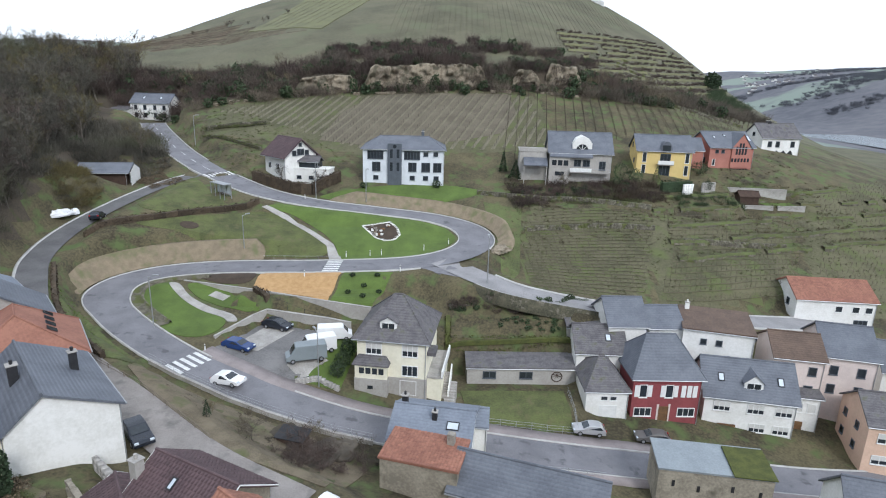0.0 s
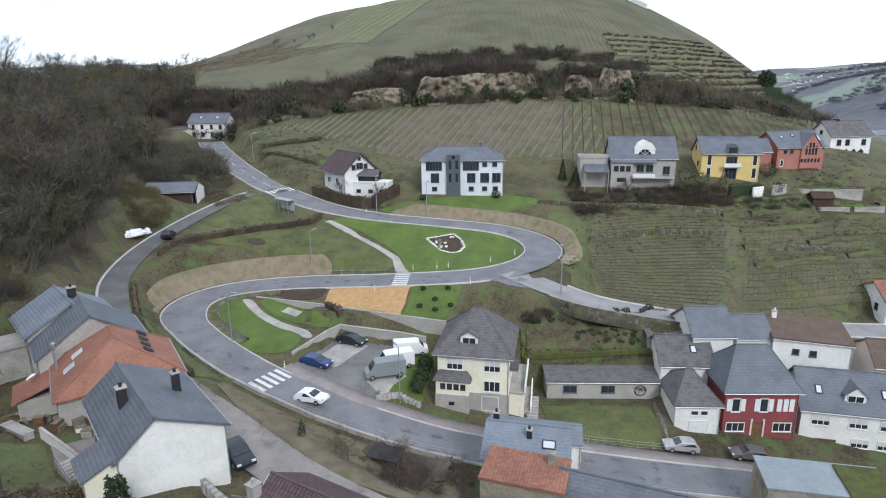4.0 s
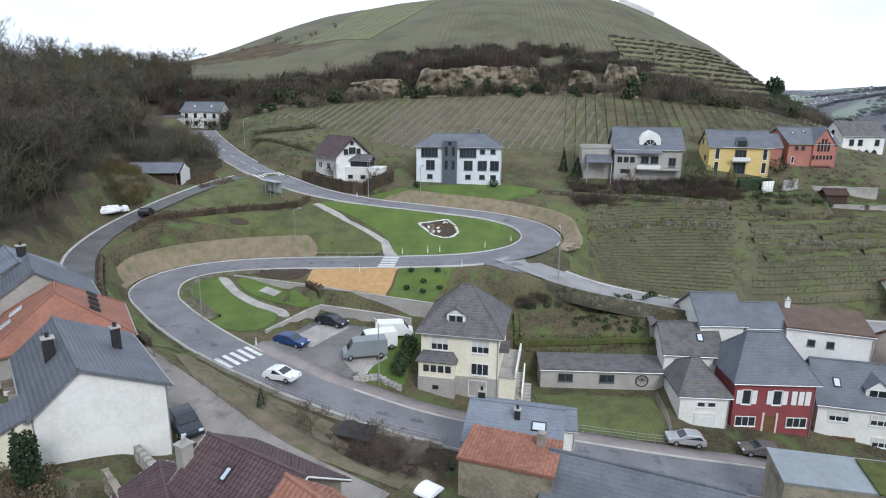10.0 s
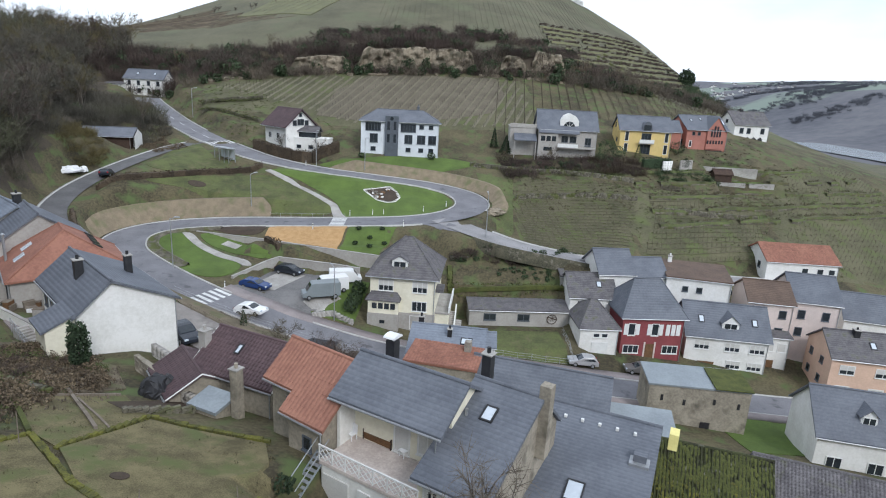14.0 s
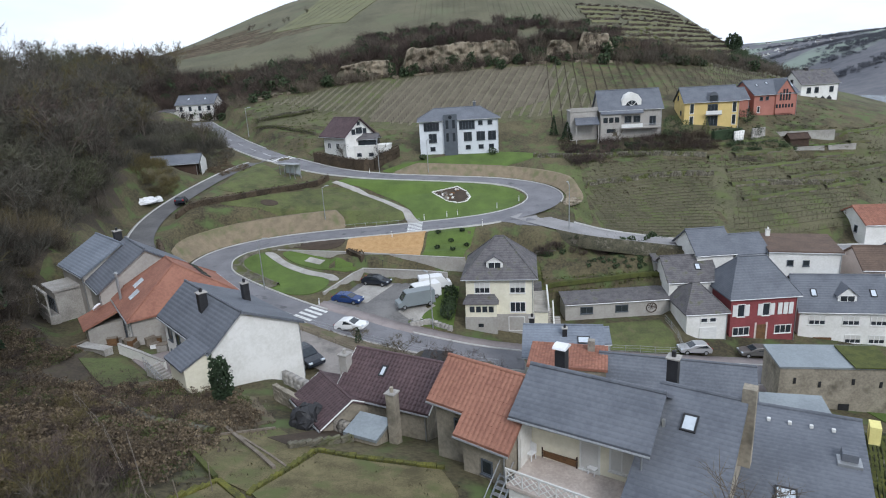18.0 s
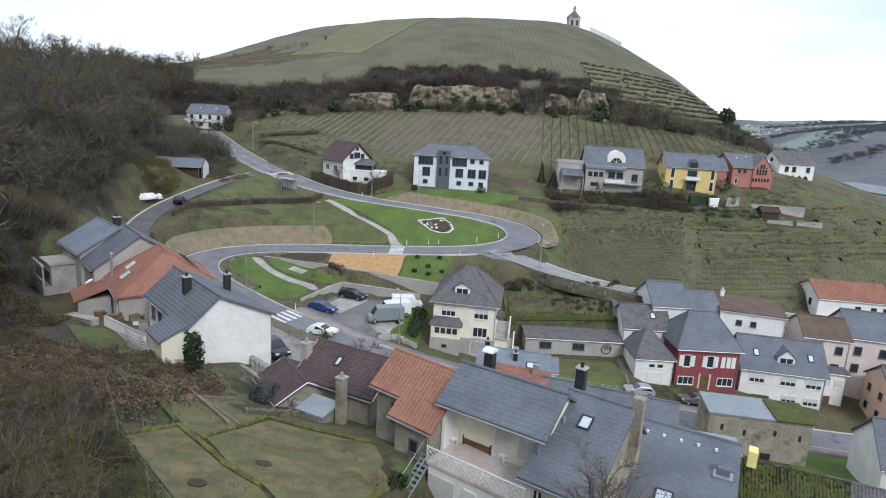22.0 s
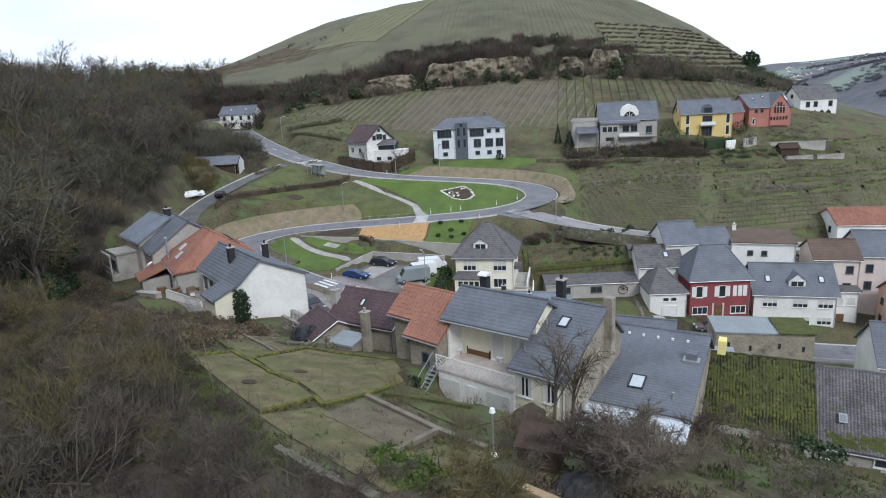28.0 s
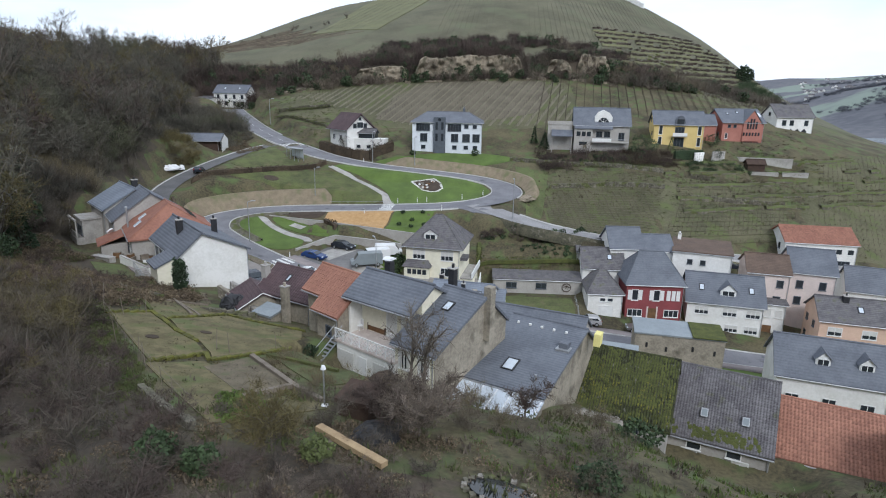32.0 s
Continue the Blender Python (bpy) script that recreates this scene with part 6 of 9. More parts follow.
kerb_run(MAIN, -1)
kerb_run(span(MAIN, (100, 82), (-12, 79)), 1)
kerb_run(span(MAIN, (-24, 86), (3.0, 112.4)), 1)
kerb_run(span(MAIN, (13.6, 120), (-40, 150)), 1)
kerb_run(span(MAIN, (-50, 161), (-76, 201)), 1)
strip("pavement", span(MAIN, (40, 75), (-26, 87)), [(3.24, 0.03), (3.48, 0.13), (5.3, 0.15), (5.32, -0.4)], PAVING, "reddish paved footway along the street", "pavement")
strip("pavement", span(MAIN, (60, 75), (16, 76)), [(-3.48, 0.13), (-4.8, 0.14), (-4.82, -0.4)], PAVING, "grey paved footway on the valley side", "pavement")
strip("kerb", span(SIDE, (15, 106.2), (82, 112)), [(-2.2, 0.02), (-2.22, 0.2), (-2.6, 0.2), (-2.62, -0.3)], KERB, "pale stone edge of the side road", "kerb")
strip("kerb", span(SIDE, (15, 106.2), (82, 112)), [(3.2, 0.02), (3.22, 0.14), (3.7, 0.14), (3.71, -0.2)], KERB, "pale stone edge of the side road", "kerb")
strip("embankment", span(MAIN, (-44.2, 102.5), (-24, 113.4)), [(-3.9, 0.1), (-4.3, 0.25), (-6.4, 3.0), (-7.2, 3.1), (-7.6, 1.2)], GABION, "sandstone faced bank round the lower hairpin", "embankment", 2)
strip("embankment", span(MAIN, (15, 121), (-16, 137)), [(4.0, 0.1), (4.3, 0.25), (5.9, 2.2), (6.6, 2.3), (7.2, 0.6)], GABION, "sandstone faced bank round the upper hairpin", "embankment", 6)
strip("kerb", LANE[: LANE_SPLIT + 1], [(2.0, 0.02), (2.02, 0.16), (2.4, 0.16), (2.42, -0.3)], KERB, "pale kerb along the lane", "kerb")
strip("gutter", span(MAIN, (-34, 92), (-30, 114)), [(3.52, 0.06), (4.9, 0.10), (5.0, 0.42), (5.3, 0.42), (5.4, -0.2)], STONE_DARK, "low dark stone edge inside the hairpin", "kerb")
strip("wall", span(SIDE, (15, 106.2), (50, 106)), [(3.72, 0.3), (4.05, 0.32), (4.25, -1.8)], WALL_MOSSY, "overgrown field stone retaining wall under the side road", "wall")


def stripes(line, at, count, width, gap, length, label):
    i = near_index(line, *at)
    p, q = line[i], line[min(i + 2, len(line) - 1)]
    t = (q - p).to_2d().normalized()
    yaw = math.degrees(math.atan2(t.y, t.x))
    slope = math.degrees(math.atan2((q - p).z, (q - p).to_2d().length))
    root = thing("zebra_crossing", label, "road marking", pose(p.x, p.y, p.z, 0, 0, yaw) @ pose(0, 0, 0.075, 0, -slope, 0), kind="structure")
    for k in range(count):
        o = (k - (count - 1) / 2) * (width + gap)
        part("stripe", box((-length / 2, o - width / 2, -0.02), (length / 2, o + width / 2, 0.012)), PAINT_WHITE, root)


stripes(MAIN, (-25.3, 84.8), 5, 0.52, 0.52, 2.9, "white zebra crossing on the road by the car park")
stripes(MAIN, (-11.4, 112), 6, 0.55, 0.5, 2.6, "white zebra crossing at the foot of the path")
stripes(MAIN, (-41.5, 152), 7, 0.5, 0.5, 2.6, "white zebra crossing near the junction")
for k in range(0, 60, 7):
    i = near_index(MAIN, -44, 155) + k
    if i + 3 < len(MAIN):
        p, q = MAIN[i], MAIN[i + 3]
        bm = bmesh.new()
        sd = Vector(((q - p).y, -(q - p).x, 0)).normalized() * 0.07
        up = Vector((0, 0, 0.10))
        bm.faces.new([bm.verts.new(c) for c in (p - sd + up, p + sd + up, q + sd + up, q - sd + up)])
        tagged(part("centre_line", bm, PAINT_WHITE), "dashed white centre line", "road marking", kind="structure")


def stone_wall(points, height, label, thick=0.45, course=0.28, material=STONE, seed=3, name="stone_wall", pieces=False):
    """A wall of rough courses of stones that follows the ground."""
    rng = np.random.RandomState(seed)
    verts, faces, blocks = [], [], []
    base = [Vector((a, b, 0)) for a, b in points]
    for p, q in zip(base, base[1:]):
        length = (q - p).length
        t = (q - p) / length
        n = Vector((-t.y, t.x, 0))
        for c in range(int(height / course) + 1):
            s = -rng.uniform(0, 0.4)
            while s < length:
                w = rng.uniform(0.35, 0.8)
                a, b = max(s, 0) + 0.012, min(s + w, length) - 0.012
                s += w
                if b - a < 0.08:
                    continue
                m = p + t * ((a + b) / 2)
                z0 = g1z(m.x, m.y) - 0.15 + c * course
                th = thick / 2 + rng.uniform(-0.04, 0.05)
                if pieces:
                    blocks.append((m, math.atan2(t.y, t.x), b - a, 2 * th, course - 0.02 + rng.uniform(-0.02, 0.02), z0))
                    continue
                k = len(verts)
                for sx in (a, b):
                    for sy in (-th, th):
                        for sz in (0.01, course - 0.012 + rng.uniform(-0.02, 0.02)):
                            v = p + t * sx + n * sy
                            verts.append((v.x, v.y, z0 + sz))
                faces += [(k, k + 1, k + 3, k + 2), (k + 4, k + 6, k + 7, k + 5), (k, k + 4, k + 5, k + 1), (k + 2, k + 3, k + 7, k + 6), (k + 1, k + 5, k + 7, k + 3)]
    root = thing(name, label, "wall", kind="structure")
    if pieces:
        bm = box((-0.5, -0.5, 0), (0.5, 0.5, 1), 0.06)
        unit = bpy.data.meshes.new("stone")
        bm.to_mesh(unit)
        bm.free()
        unit.materials.append(material)
        for m, turn, w, d, h, z in blocks:
            shared("stone", unit, root, Matrix.Translation((m.x, m.y, z)) @ Matrix.Rotation(turn, 4, "Z") @ Matrix.Diagonal((w, d, h, 1)))
        return root
    tagged(raw_mesh("stones", verts, faces, material, root), kind="stuff")
    return root




def flat_wall(points, thick, material, label, name="retaining_wall", coping=True, deep=2.6):
    """A smooth cast wall through (x, y, top) points, with a thin coping."""
    root = thing(name, label, "wall", kind="structure")
    for p, q in zip(points, points[1:]):
        a, b = Vector(p), Vector(q)
        t = (b - a).to_2d().normalized()
        n = Vector((-t.y, t.x, 0)) * thick / 2
        e = Vector((t.x, t.y, 0)) * thick / 2
        body = bmesh.new()
        slab(body, [a - n - e, b - n + e, b + n + e, a + n - e], deep)
        part("wall_length", body, material, root)
        if coping:
            cap = bmesh.new()
            up = Vector((0, 0, 0.07))
            slab(cap, [a - n * 1.25 - e + up, b - n * 1.25 + e + up, b + n * 1.25 + e + up, a + n * 1.25 - e + up], 0.07)
            part("coping", cap, CONCRETE, root)
    return root


flat_wall([(-24.4, 91.8, 5.9), (-21.0, 98.6, 6.2), (-19.4, 100.4, 6.4)], 0.3, GREYWALL, "grey concrete retaining wall beside the parking bays")
flat_wall([(-19.2, 100.4, 6.4), (-10.0, 97.6, 6.3), (-6.4, 96.2, 6.2)], 0.35, GREYWALL, "grey rendered retaining wall behind the car park")
stone_wall([(-12.0, 83.6), (-9.2, 84.6), (-6.4, 83.4)], 0.6, "low stone wall at the car park entrance", material=CONCRETE)
flat_wall([(-34.0, 107.6, 8.4), (-22.8, 104.2, 8.3), (-10.4, 100.4, 7.9), (-3.4, 98.6, 7.6)], 0.3, GREYWALL, "low concrete wall under the orange bed")
stone_wall([(25.0, 131.4), (38, 132.2), (52.2, 132.4)], 1.0, "mossy dry stone vineyard terrace wall", material=STONE_DARK, seed=5)
stone_wall([(16.5, 145.6), (31.7, 142.4), (54.0, 139.7)], 1.1, "mossy dry stone wall below the upper houses", material=STONE_DARK, seed=6)
stone_wall([(57, 128.8), (68, 129.8), (80, 131.4)], 0.9, "mossy dry stone vineyard terrace wall", material=STONE_DARK, seed=7)
stone_wall([(63.5, 146.5), (66, 147.2)], 1.8, "pale garden wall under the yellow house", material=WHITE, course=0.6, seed=8)
stone_wall([(68.5, 148.0), (72, 149.0)], 1.8, "pale garden wall under the yellow house", material=CONCRETE, course=0.6, seed=8)
flat_wall([(76.5, 152.9, 17.6), (91.0, 152.2, 17.4)], 0.4, CONCRETE, "tall stained concrete wall under the red house", deep=4.5)
flat_wall([(78.4, 147.0, 14.5), (85.0, 146.6, 14.5)], 0.4, CONCRETE, "stained concrete wall below the garden hut", deep=3.5)
flat_wall([(86.4, 146.6, 14.5), (92.4, 146.4, 14.6)], 0.4, CONCRETE, "stained concrete wall below the small lawn", deep=3.5)
drape("terrace_lawn", [(84.2, 151.6), (91.6, 151.2), (91.6, 147.2), (84.4, 147.4)], LAWN, 0.06, "small green lawn beside the garden hut", "lawn")
stone_wall([(-22.8, 33.0), (-20.9, 36.4), (-16.7, 32.0), (-14.5, 30.5)], 0.3, "mossy stone edge of the garden terrace", 0.3, 0.2, MOSS_EDGE, 11, pieces=True)
stone_wall([(-19.1, 35.2), (-16.9, 41.9), (-9.0, 40.0)], 0.3, "mossy stone edge of the upper terrace", 0.3, 0.2, MOSS_EDGE, 12, pieces=True)
stone_wall([(-15.0, 24.5), (-12.8, 28.1), (-12.0, 26.8), (-9.1, 29.7), (-7.4, 33.3)], 0.3, "mossy edge of the lower terrace", 0.3, 0.2, MOSS_EDGE, 13, pieces=True)
stone_wall([(-17.4, 47.2), (-15.0, 45.6)], 1.0, "rough stone wall beside the annex", seed=14)
stone_wall([(-22.2, 56.5), (-18.0, 52.6), (-15.4, 51.4)], 0.9, "concrete garden wall by the white house", material=CONCRETE, course=0.45, seed=15)
flat_wall([(8.6, 101.9, 6.9), (17.0, 101.5, 7.2), (26.6, 101.0, 6.9)], 0.4, STONE_DARK, "mossy stone retaining wall behind the kitchen garden", coping=False, deep=3.6)
stone_wall([(14.2, 33.2), (18.6, 35.6), (24.6, 35.6)], 0.4, "rough stone edge behind the barns", seed=17)
for i in range(9):
    y = 207 + 7.5 * i
    stone_wall([(60 + 3 * i, y), (84 + 2 * i, y - 2), (104 + 2.0 * i, y - 7)], 0.8, "mossy dry stone terrace wall on the steep slope", course=0.5, thick=0.7, material=STONE_DARK, seed=30 + i)
ring = [(-7.1, 128.3), (-4.6, 128.6), (-2.0, 129.2), (-0.5, 127.4), (0.0, 124.8), (-1.0, 122.9), (-2.6, 122.6), (-4.4, 123.6), (-5.8, 126.0), (-7.1, 128.3)]
stone_wall(ring, 0.25, "pale stone rim of the flower bed", thick=0.5, course=0.3, material=WHITE, seed=20, pieces=True)

# ---- guard rails, fences, lamps and signs ----
lp = thing("street_lamp", "tall grey steel street lamp beside the road", "street lamp", pose(-33.2, 93.2, g1z(-33.2, 93.2)), group="street lamps")
part("pole", tube((0, 0, -0.3), (0, 0, 7.6), 0.09, 0.055), GALV, lp)
part("arm", tube((0, 0, 7.55), (0.9, 0, 7.8), 0.045), GALV, lp)
part("lamp_head", box((0.6, -0.14, 7.74), (1.4, 0.14, 7.9), 0.04), GALV, lp)
for x, y, turn in ((-27.6, 119.2, 40), (-9.0, 83.6, 120), (-18.4, 142.4, -60), (-7.6, 141.0, -60), (-55, 176, 10), (14.6, 104.6, 90)):
    copy_thing(lp, pose(x, y, g1z(x, y), 0, 0, turn))
po = thing("road_post", "short white road marker post", "post", pose(-5, 117.2, g1z(-5, 117.2)), group="road posts")
part("shaft", box((-0.07, -0.07, -0.2), (0.07, 0.07, 1.1), 0.02), FRAME_W, po)
part("cap", box((-0.075, -0.075, 0.85), (0.075, 0.075, 0.98), 0.01), DARK, po)
for x, y in ((-9.2, 117.0), (4.6, 119.4), (-3.0, 117.6), (-10.4, 84.0), (-24.6, 88.2), (-14.8, 107.2), (0.6, 108.2), (-20.4, 140.4), (9.2, 122.0)):
    copy_thing(po, pose(x, y, g1z(x, y)))


def fence(points, label, height=1.0, step=2.0, rails=(0.5, 0.95), material=GALV, r=0.03, mesh=False):
    root = thing("fence", label, "fence", kind="structure")
    for p, q in zip(points, points[1:]):
        p, q = Vector(p), Vector(q)
        n = max(1, int((q - p).length / step))
        tops = []
        for i in range(n + 1):
            c = p + (q - p) * i / n
            z = g1z(c.x, c.y)
            tops.append(Vector((c.x, c.y, z)))
            if i < n:
                part("post", tube((c.x, c.y, z - 0.3), (c.x, c.y, z + height), r, n=6), material, root)
        for a, b in zip(tops, tops[1:]):
            for h in rails:
                part("rail", tube(a + Vector((0, 0, h)), b + Vector((0, 0, h)), r * 0.7, n=5), material, root)
    return root


road_foot = beside(span(MAIN, (-29, 87.2), (-1.5, 76.5)), -3.05)[::4]
flat_wall([(a, b, z + 0.42) for a, b, z in road_foot], 0.28, CONCRETE, "low pale concrete wall along the lower road edge", deep=1.9)
fence([(a, b) for a, b, z in road_foot], "thin steel mesh railing on the wall along the lower road", 1.5, 2.2, (0.75, 1.1, 1.45), GALV, 0.022)
fence([(-47.4, 91.2), (-38.7, 82.2), (-32.3, 76.0), (-25.0, 70.9), (-15.0, 61.8)], "low timber guard rail beside the lane", 0.8, 2.6, (0.4, 0.7), WOOD_GREY, 0.05)
fence([(10.0, 80.0), (24.0, 80.2), (24.4, 88.0)], "wire garden fence along the street", 1.1, 2.0, (0.3, 0.7, 1.05))
fence([(-10.0, 111.4 + 4), (-24.0, 117.8)], "low steel rail at the foot of the lawn", 0.8, 2.0, (0.75,))
fence([(-19.0, 101.2), (-8.0, 97.4)], "dark post fence over the car park wall", 1.3, 2.5, (1.2,), DARK)
fence([(14.0, 71.8), (25.0, 71.6)], "wire fence of the green yard", 1.0, 2.2)
fence([(-26.8, 39.5), (-22.8, 32.9), (-15.2, 24.3), (-7.0, 14.4)], "old wire fence posts along the garden", 1.2, 2.2, (0.6, 1.1), WOOD_GREY, 0.018)

shl = thing("bus_shelter", "glass bus shelter with a grey steel frame", "bus shelter", pose(-37.0, 137.9, g1z(-37.0, 137.9) + 0.1, 0, 0, -42))
part("shelter_roof", box((-2.6, -0.9, 2.5), (2.6, 0.9, 2.66), 0.03), GALV, shl)
for u in (-2.5, -0.85, 0.85, 2.5):
    part("post", box((u - 0.06, 0.7, -0.4), (u + 0.06, 0.82, 2.5)), GALV, shl)
    part("post", box((u - 0.05, -0.82, -0.4), (u + 0.05, -0.72, 2.5)), GALV, shl)
for u in (-1.67, 0, 1.67):
    part("glass_panel", box((u - 0.75, 0.74, 0.2), (u + 0.75, 0.78, 2.3)), SKYGLASS, shl)
part("bench", box((-2.0, 0.3, 0.42), (2.0, 0.65, 0.48), 0.01), WOOD_GREY, shl)

# ---- vehicles ----
def car(label, x, y, z, yaw, paint, L=4.3, W=1.78, H=1.48, kind="hatch", pitch=0.0, category="car"):
    root = thing("car" if kind != "van" else "van", label, category, pose(x, y, z, 0, 0, yaw) @ pose(0, 0, 0, 0, pitch, 0))
    h, hw = L / 2, W / 2
    if kind == "van":
        prof = [(-h, 0.35), (h, 0.35), (h, 0.95), (h - 0.55, 1.15), (h - 1.25, H - 0.1), (h - 1.6, H), (-h + 0.1, H), (-h, H - 0.2)]
        glass = [(h - 0.62, 1.2), (h - 1.2, H - 0.18), (h - 2.1, H - 0.22), (h - 2.1, 1.2)]
    else:
        prof = [(-h, 0.32), (h, 0.3), (h + 0.02, 0.62), (h - 0.2, 0.8), (h - 1.15, 0.95), (h - 1.95, H - 0.06), (h - 2.5, H), (-h + 0.75, H - 0.04), (-h + 0.12, 1.0), (-h, 0.85)]
        glass = [(h - 1.3, 0.97), (h - 1.98, H - 0.12), (-h + 0.85, H - 0.1), (-h + 0.38, 1.0)]
    bm = bmesh.new()
    add_prism(bm, prof, -hw, hw, "y")
    bmesh.ops.bevel(bm, geom=bm.edges[:], offset=0.07, segments=2, affect="EDGES", profile=0.6)
    for v in bm.verts:
        if v.co.z > 1.0:
            v.co.y *= 1 - 0.16 * (v.co.z - 1.0) / (H - 0.9) * (0.5 if kind == "van" else 1)
    body = part("body", bm, paint, root)
    for s in (-1, 1):
        w = bmesh.new()
        add_prism(w, glass, s * hw * 0.93, s * hw * 0.965, "y")
        for v in w.verts:
            if v.co.z > 1.0:
                v.co.y *= 1 - 0.11 * (v.co.z - 1.0) / (H - 0.9)
        part("side_window", w, GLASS, body)
        part("headlight", box((h - 0.16, s * hw * 0.72 - 0.18, 0.62), (h + 0.03, s * hw * 0.72 + 0.18, 0.78), 0.02), SKYGLASS, body)
        part("tail_light", box((-h - 0.02, s * hw * 0.78 - 0.14, 0.75), (-h + 0.1, s * hw * 0.78 + 0.14, 1.0), 0.02), LAMPGLASS, body)
        for u in (-h + 0.8, h - 0.85):
            wh_ = part("wheel", tube((u, s * (hw - 0.2), 0.32), (u, s * (hw + 0.02), 0.32), 0.32, n=16), TYRE, root)
            part("rim", tube((u, s * (hw + 0.0), 0.32), (u, s * (hw + 0.03), 0.32), 0.2, n=12), GALV, wh_)
    f = bmesh.new()
    (ax, az), (bx, bz) = ((h - 1.2, 0.99), (h - 1.93, H - 0.1)) if kind != "van" else ((h - 0.6, 1.2), (h - 1.2, H - 0.16))
    slab(f, [(ax + 0.03, -hw * 0.8, az + 0.02), (ax + 0.03, hw * 0.8, az + 0.02), (bx + 0.03, hw * 0.72, bz + 0.02), (bx + 0.03, -hw * 0.72, bz + 0.02)], 0.02)
    part("windscreen", f, GLASS, body)
    r = bmesh.new()
    (ax, az), (bx, bz) = ((-h + 0.16, 1.02), (-h + 0.72, H - 0.1)) if kind != "van" else ((-h - 0.01, 1.2), (-h - 0.01, H - 0.35))
    slab(r, [(ax - 0.03, -hw * 0.74, az), (ax - 0.03, hw * 0.74, az), (bx - 0.03, hw * 0.66, bz), (bx - 0.03, -hw * 0.66, bz)], 0.02)
    part("rear_window", r, GLASS, body)
    return root


car("white hatchback driving down past the crossing", -19.4, 81.0, 4.42, -24, CAR_WHITE, 4.2, pitch=-7)
car("dark blue saloon parked in the car park", -20.9, 90.4, 4.62, -22, CAR_BLUE, 4.4, H=1.42)
car("dark estate car parked under the stone wall", -17.2, 97.6, 4.60, -24, CAR_DARK, 4.5, H=1.46)
car("white minibus parked by the wall", -8.3, 94.0, 4.58, 8, CAR_WHITE, 4.9, 1.95, 2.1, "van", category="van")
car("white delivery van parked in a row", -10.2, 89.9, 4.60, 200, CAR_WHITE, 5.2, 1.98, 2.3, "van", category="van")
car("grey delivery van parked at the front of the row", -11.2, 87.4, 4.60, 196, VAN_GREY, 5.3, 1.98, 2.3, "van", category="van")
car("silver hatchback parked on the street", 25.4, 80.6, -2.1, 176, CAR_SILVER, 4.1, pitch=-4)
car("dark grey saloon parked before the red house", 33.6, 80.2, -3.0, 176, CAR_GREY, 4.4, H=1.42, pitch=-4)
car("dark car parked beside the white house", -21.4, 61.9, 9.5, -50, CAR_DARK, 4.3)
car("dark car parked on the lane", -55.4, 124.5, 14.2, 100, CAR_DARK, 4.3, pitch=6)
car("white car parked in the narrow street", 54.0, 66.5, -4.6, 160, CAR_WHITE, 4.0)
car("black car parked behind the white cube house", 55.5, 100.4, 1.9, -10, CAR_DARK, 4.3)


# ---- gardens and odds and ends ----
gsh2 = house("garden_shed", "low garden shed with a dark felted roof", -0.2, 18.6, g1z(-0.2, 18.6) + 0.1, -20, 1.8, 1.5, 1.0, 0.25, WOOD_DARK, WOOD_DARK, "shed", 0.15, category="shed", gutter=False)
def plank(a, b, label, height=0.22, thick=0.12, material=WOOD_GREY, name="plank_edge"):
    """A board on edge that follows the ground between two points."""
    root = thing(name, label, "garden edge")
    p, q = Vector((*a, 0)), Vector((*b, 0))
    n = max(1, int((q - p).length / 1.8))
    for i in range(n):
        c, d = p + (q - p) * i / n, p + (q - p) * (i + 1) / n
        c.z, d.z = g1z(c.x, c.y), g1z(d.x, d.y)
        t = (d - c).normalized()
        side = Vector((-t.y, t.x, 0)).normalized() * thick / 2
        bm = bmesh.new()
        slab(bm, [c - side + Vector((0, 0, height)), d - side + Vector((0, 0, height)), d + side + Vector((0, 0, height)), c + side + Vector((0, 0, height))], height + 0.2)
        part("board", bm, material, root)
    return root


plank((-9.7, 28.5), (-5.0, 22.6), "grey weathered board edging a vegetable bed", 0.3, 0.3)
plank((-5.0, 22.6), (-6.9, 19.3), "grey weathered board across the garden", 0.3, 0.3)
plank((-5.0, 22.6), (-2.6, 20.0), "grey weathered board along the garden path", 0.3, 0.3)
plank((-24.9, 41.5), (-21.1, 36.6), "mossy board between two beds", 0.3, 0.25, MOSS)
plank((-23.3, 44.7), (-18.6, 38.5), "weathered board between two beds", 0.3, 0.2, WOOD_GREY)
plank((-24.9, 41.5), (-20.4, 45.8), "weathered board across the upper beds", 0.25, 0.12, WOOD_GREY)
plank((-22.0, 43.4), (-17.9, 38.8), "grey board edging a narrow bed", 0.2, 0.12, WOOD_GREY)
plank((-8.7, 28.9), (-3.2, 27.0), "mossy board below the box bushes", 0.3, 0.25, MOSS)
gl = thing("garden_lamp", "thin grey garden lamp post with a white head", "lamp", pose(-2.3, 19.3, g1z(-2.3, 19.3)))
part("pole", tube((0, 0, -0.3), (0, 0, 2.3), 0.045, n=8), GALV, gl)
part("lamp_head", tube((0, 0, 2.3), (0, 0, 2.5), 0.16, 0.10, 10), PLASTIC_W, gl)
part("foot", box((-0.18, -0.18, -0.1), (0.18, 0.18, 0.12), 0.02), PLASTIC_W, gl)
beam = thing("timber_beam", "pale sawn timber beam lying on the slope", "beam", pose(0.3, 13.2, g1z(0.3, 13.2) + 0.4, 0, 0, -38))
part("beam_body", box((-2.2, -0.2, -0.14), (2.2, 0.2, 0.14), 0.02), TIMBER, beam)
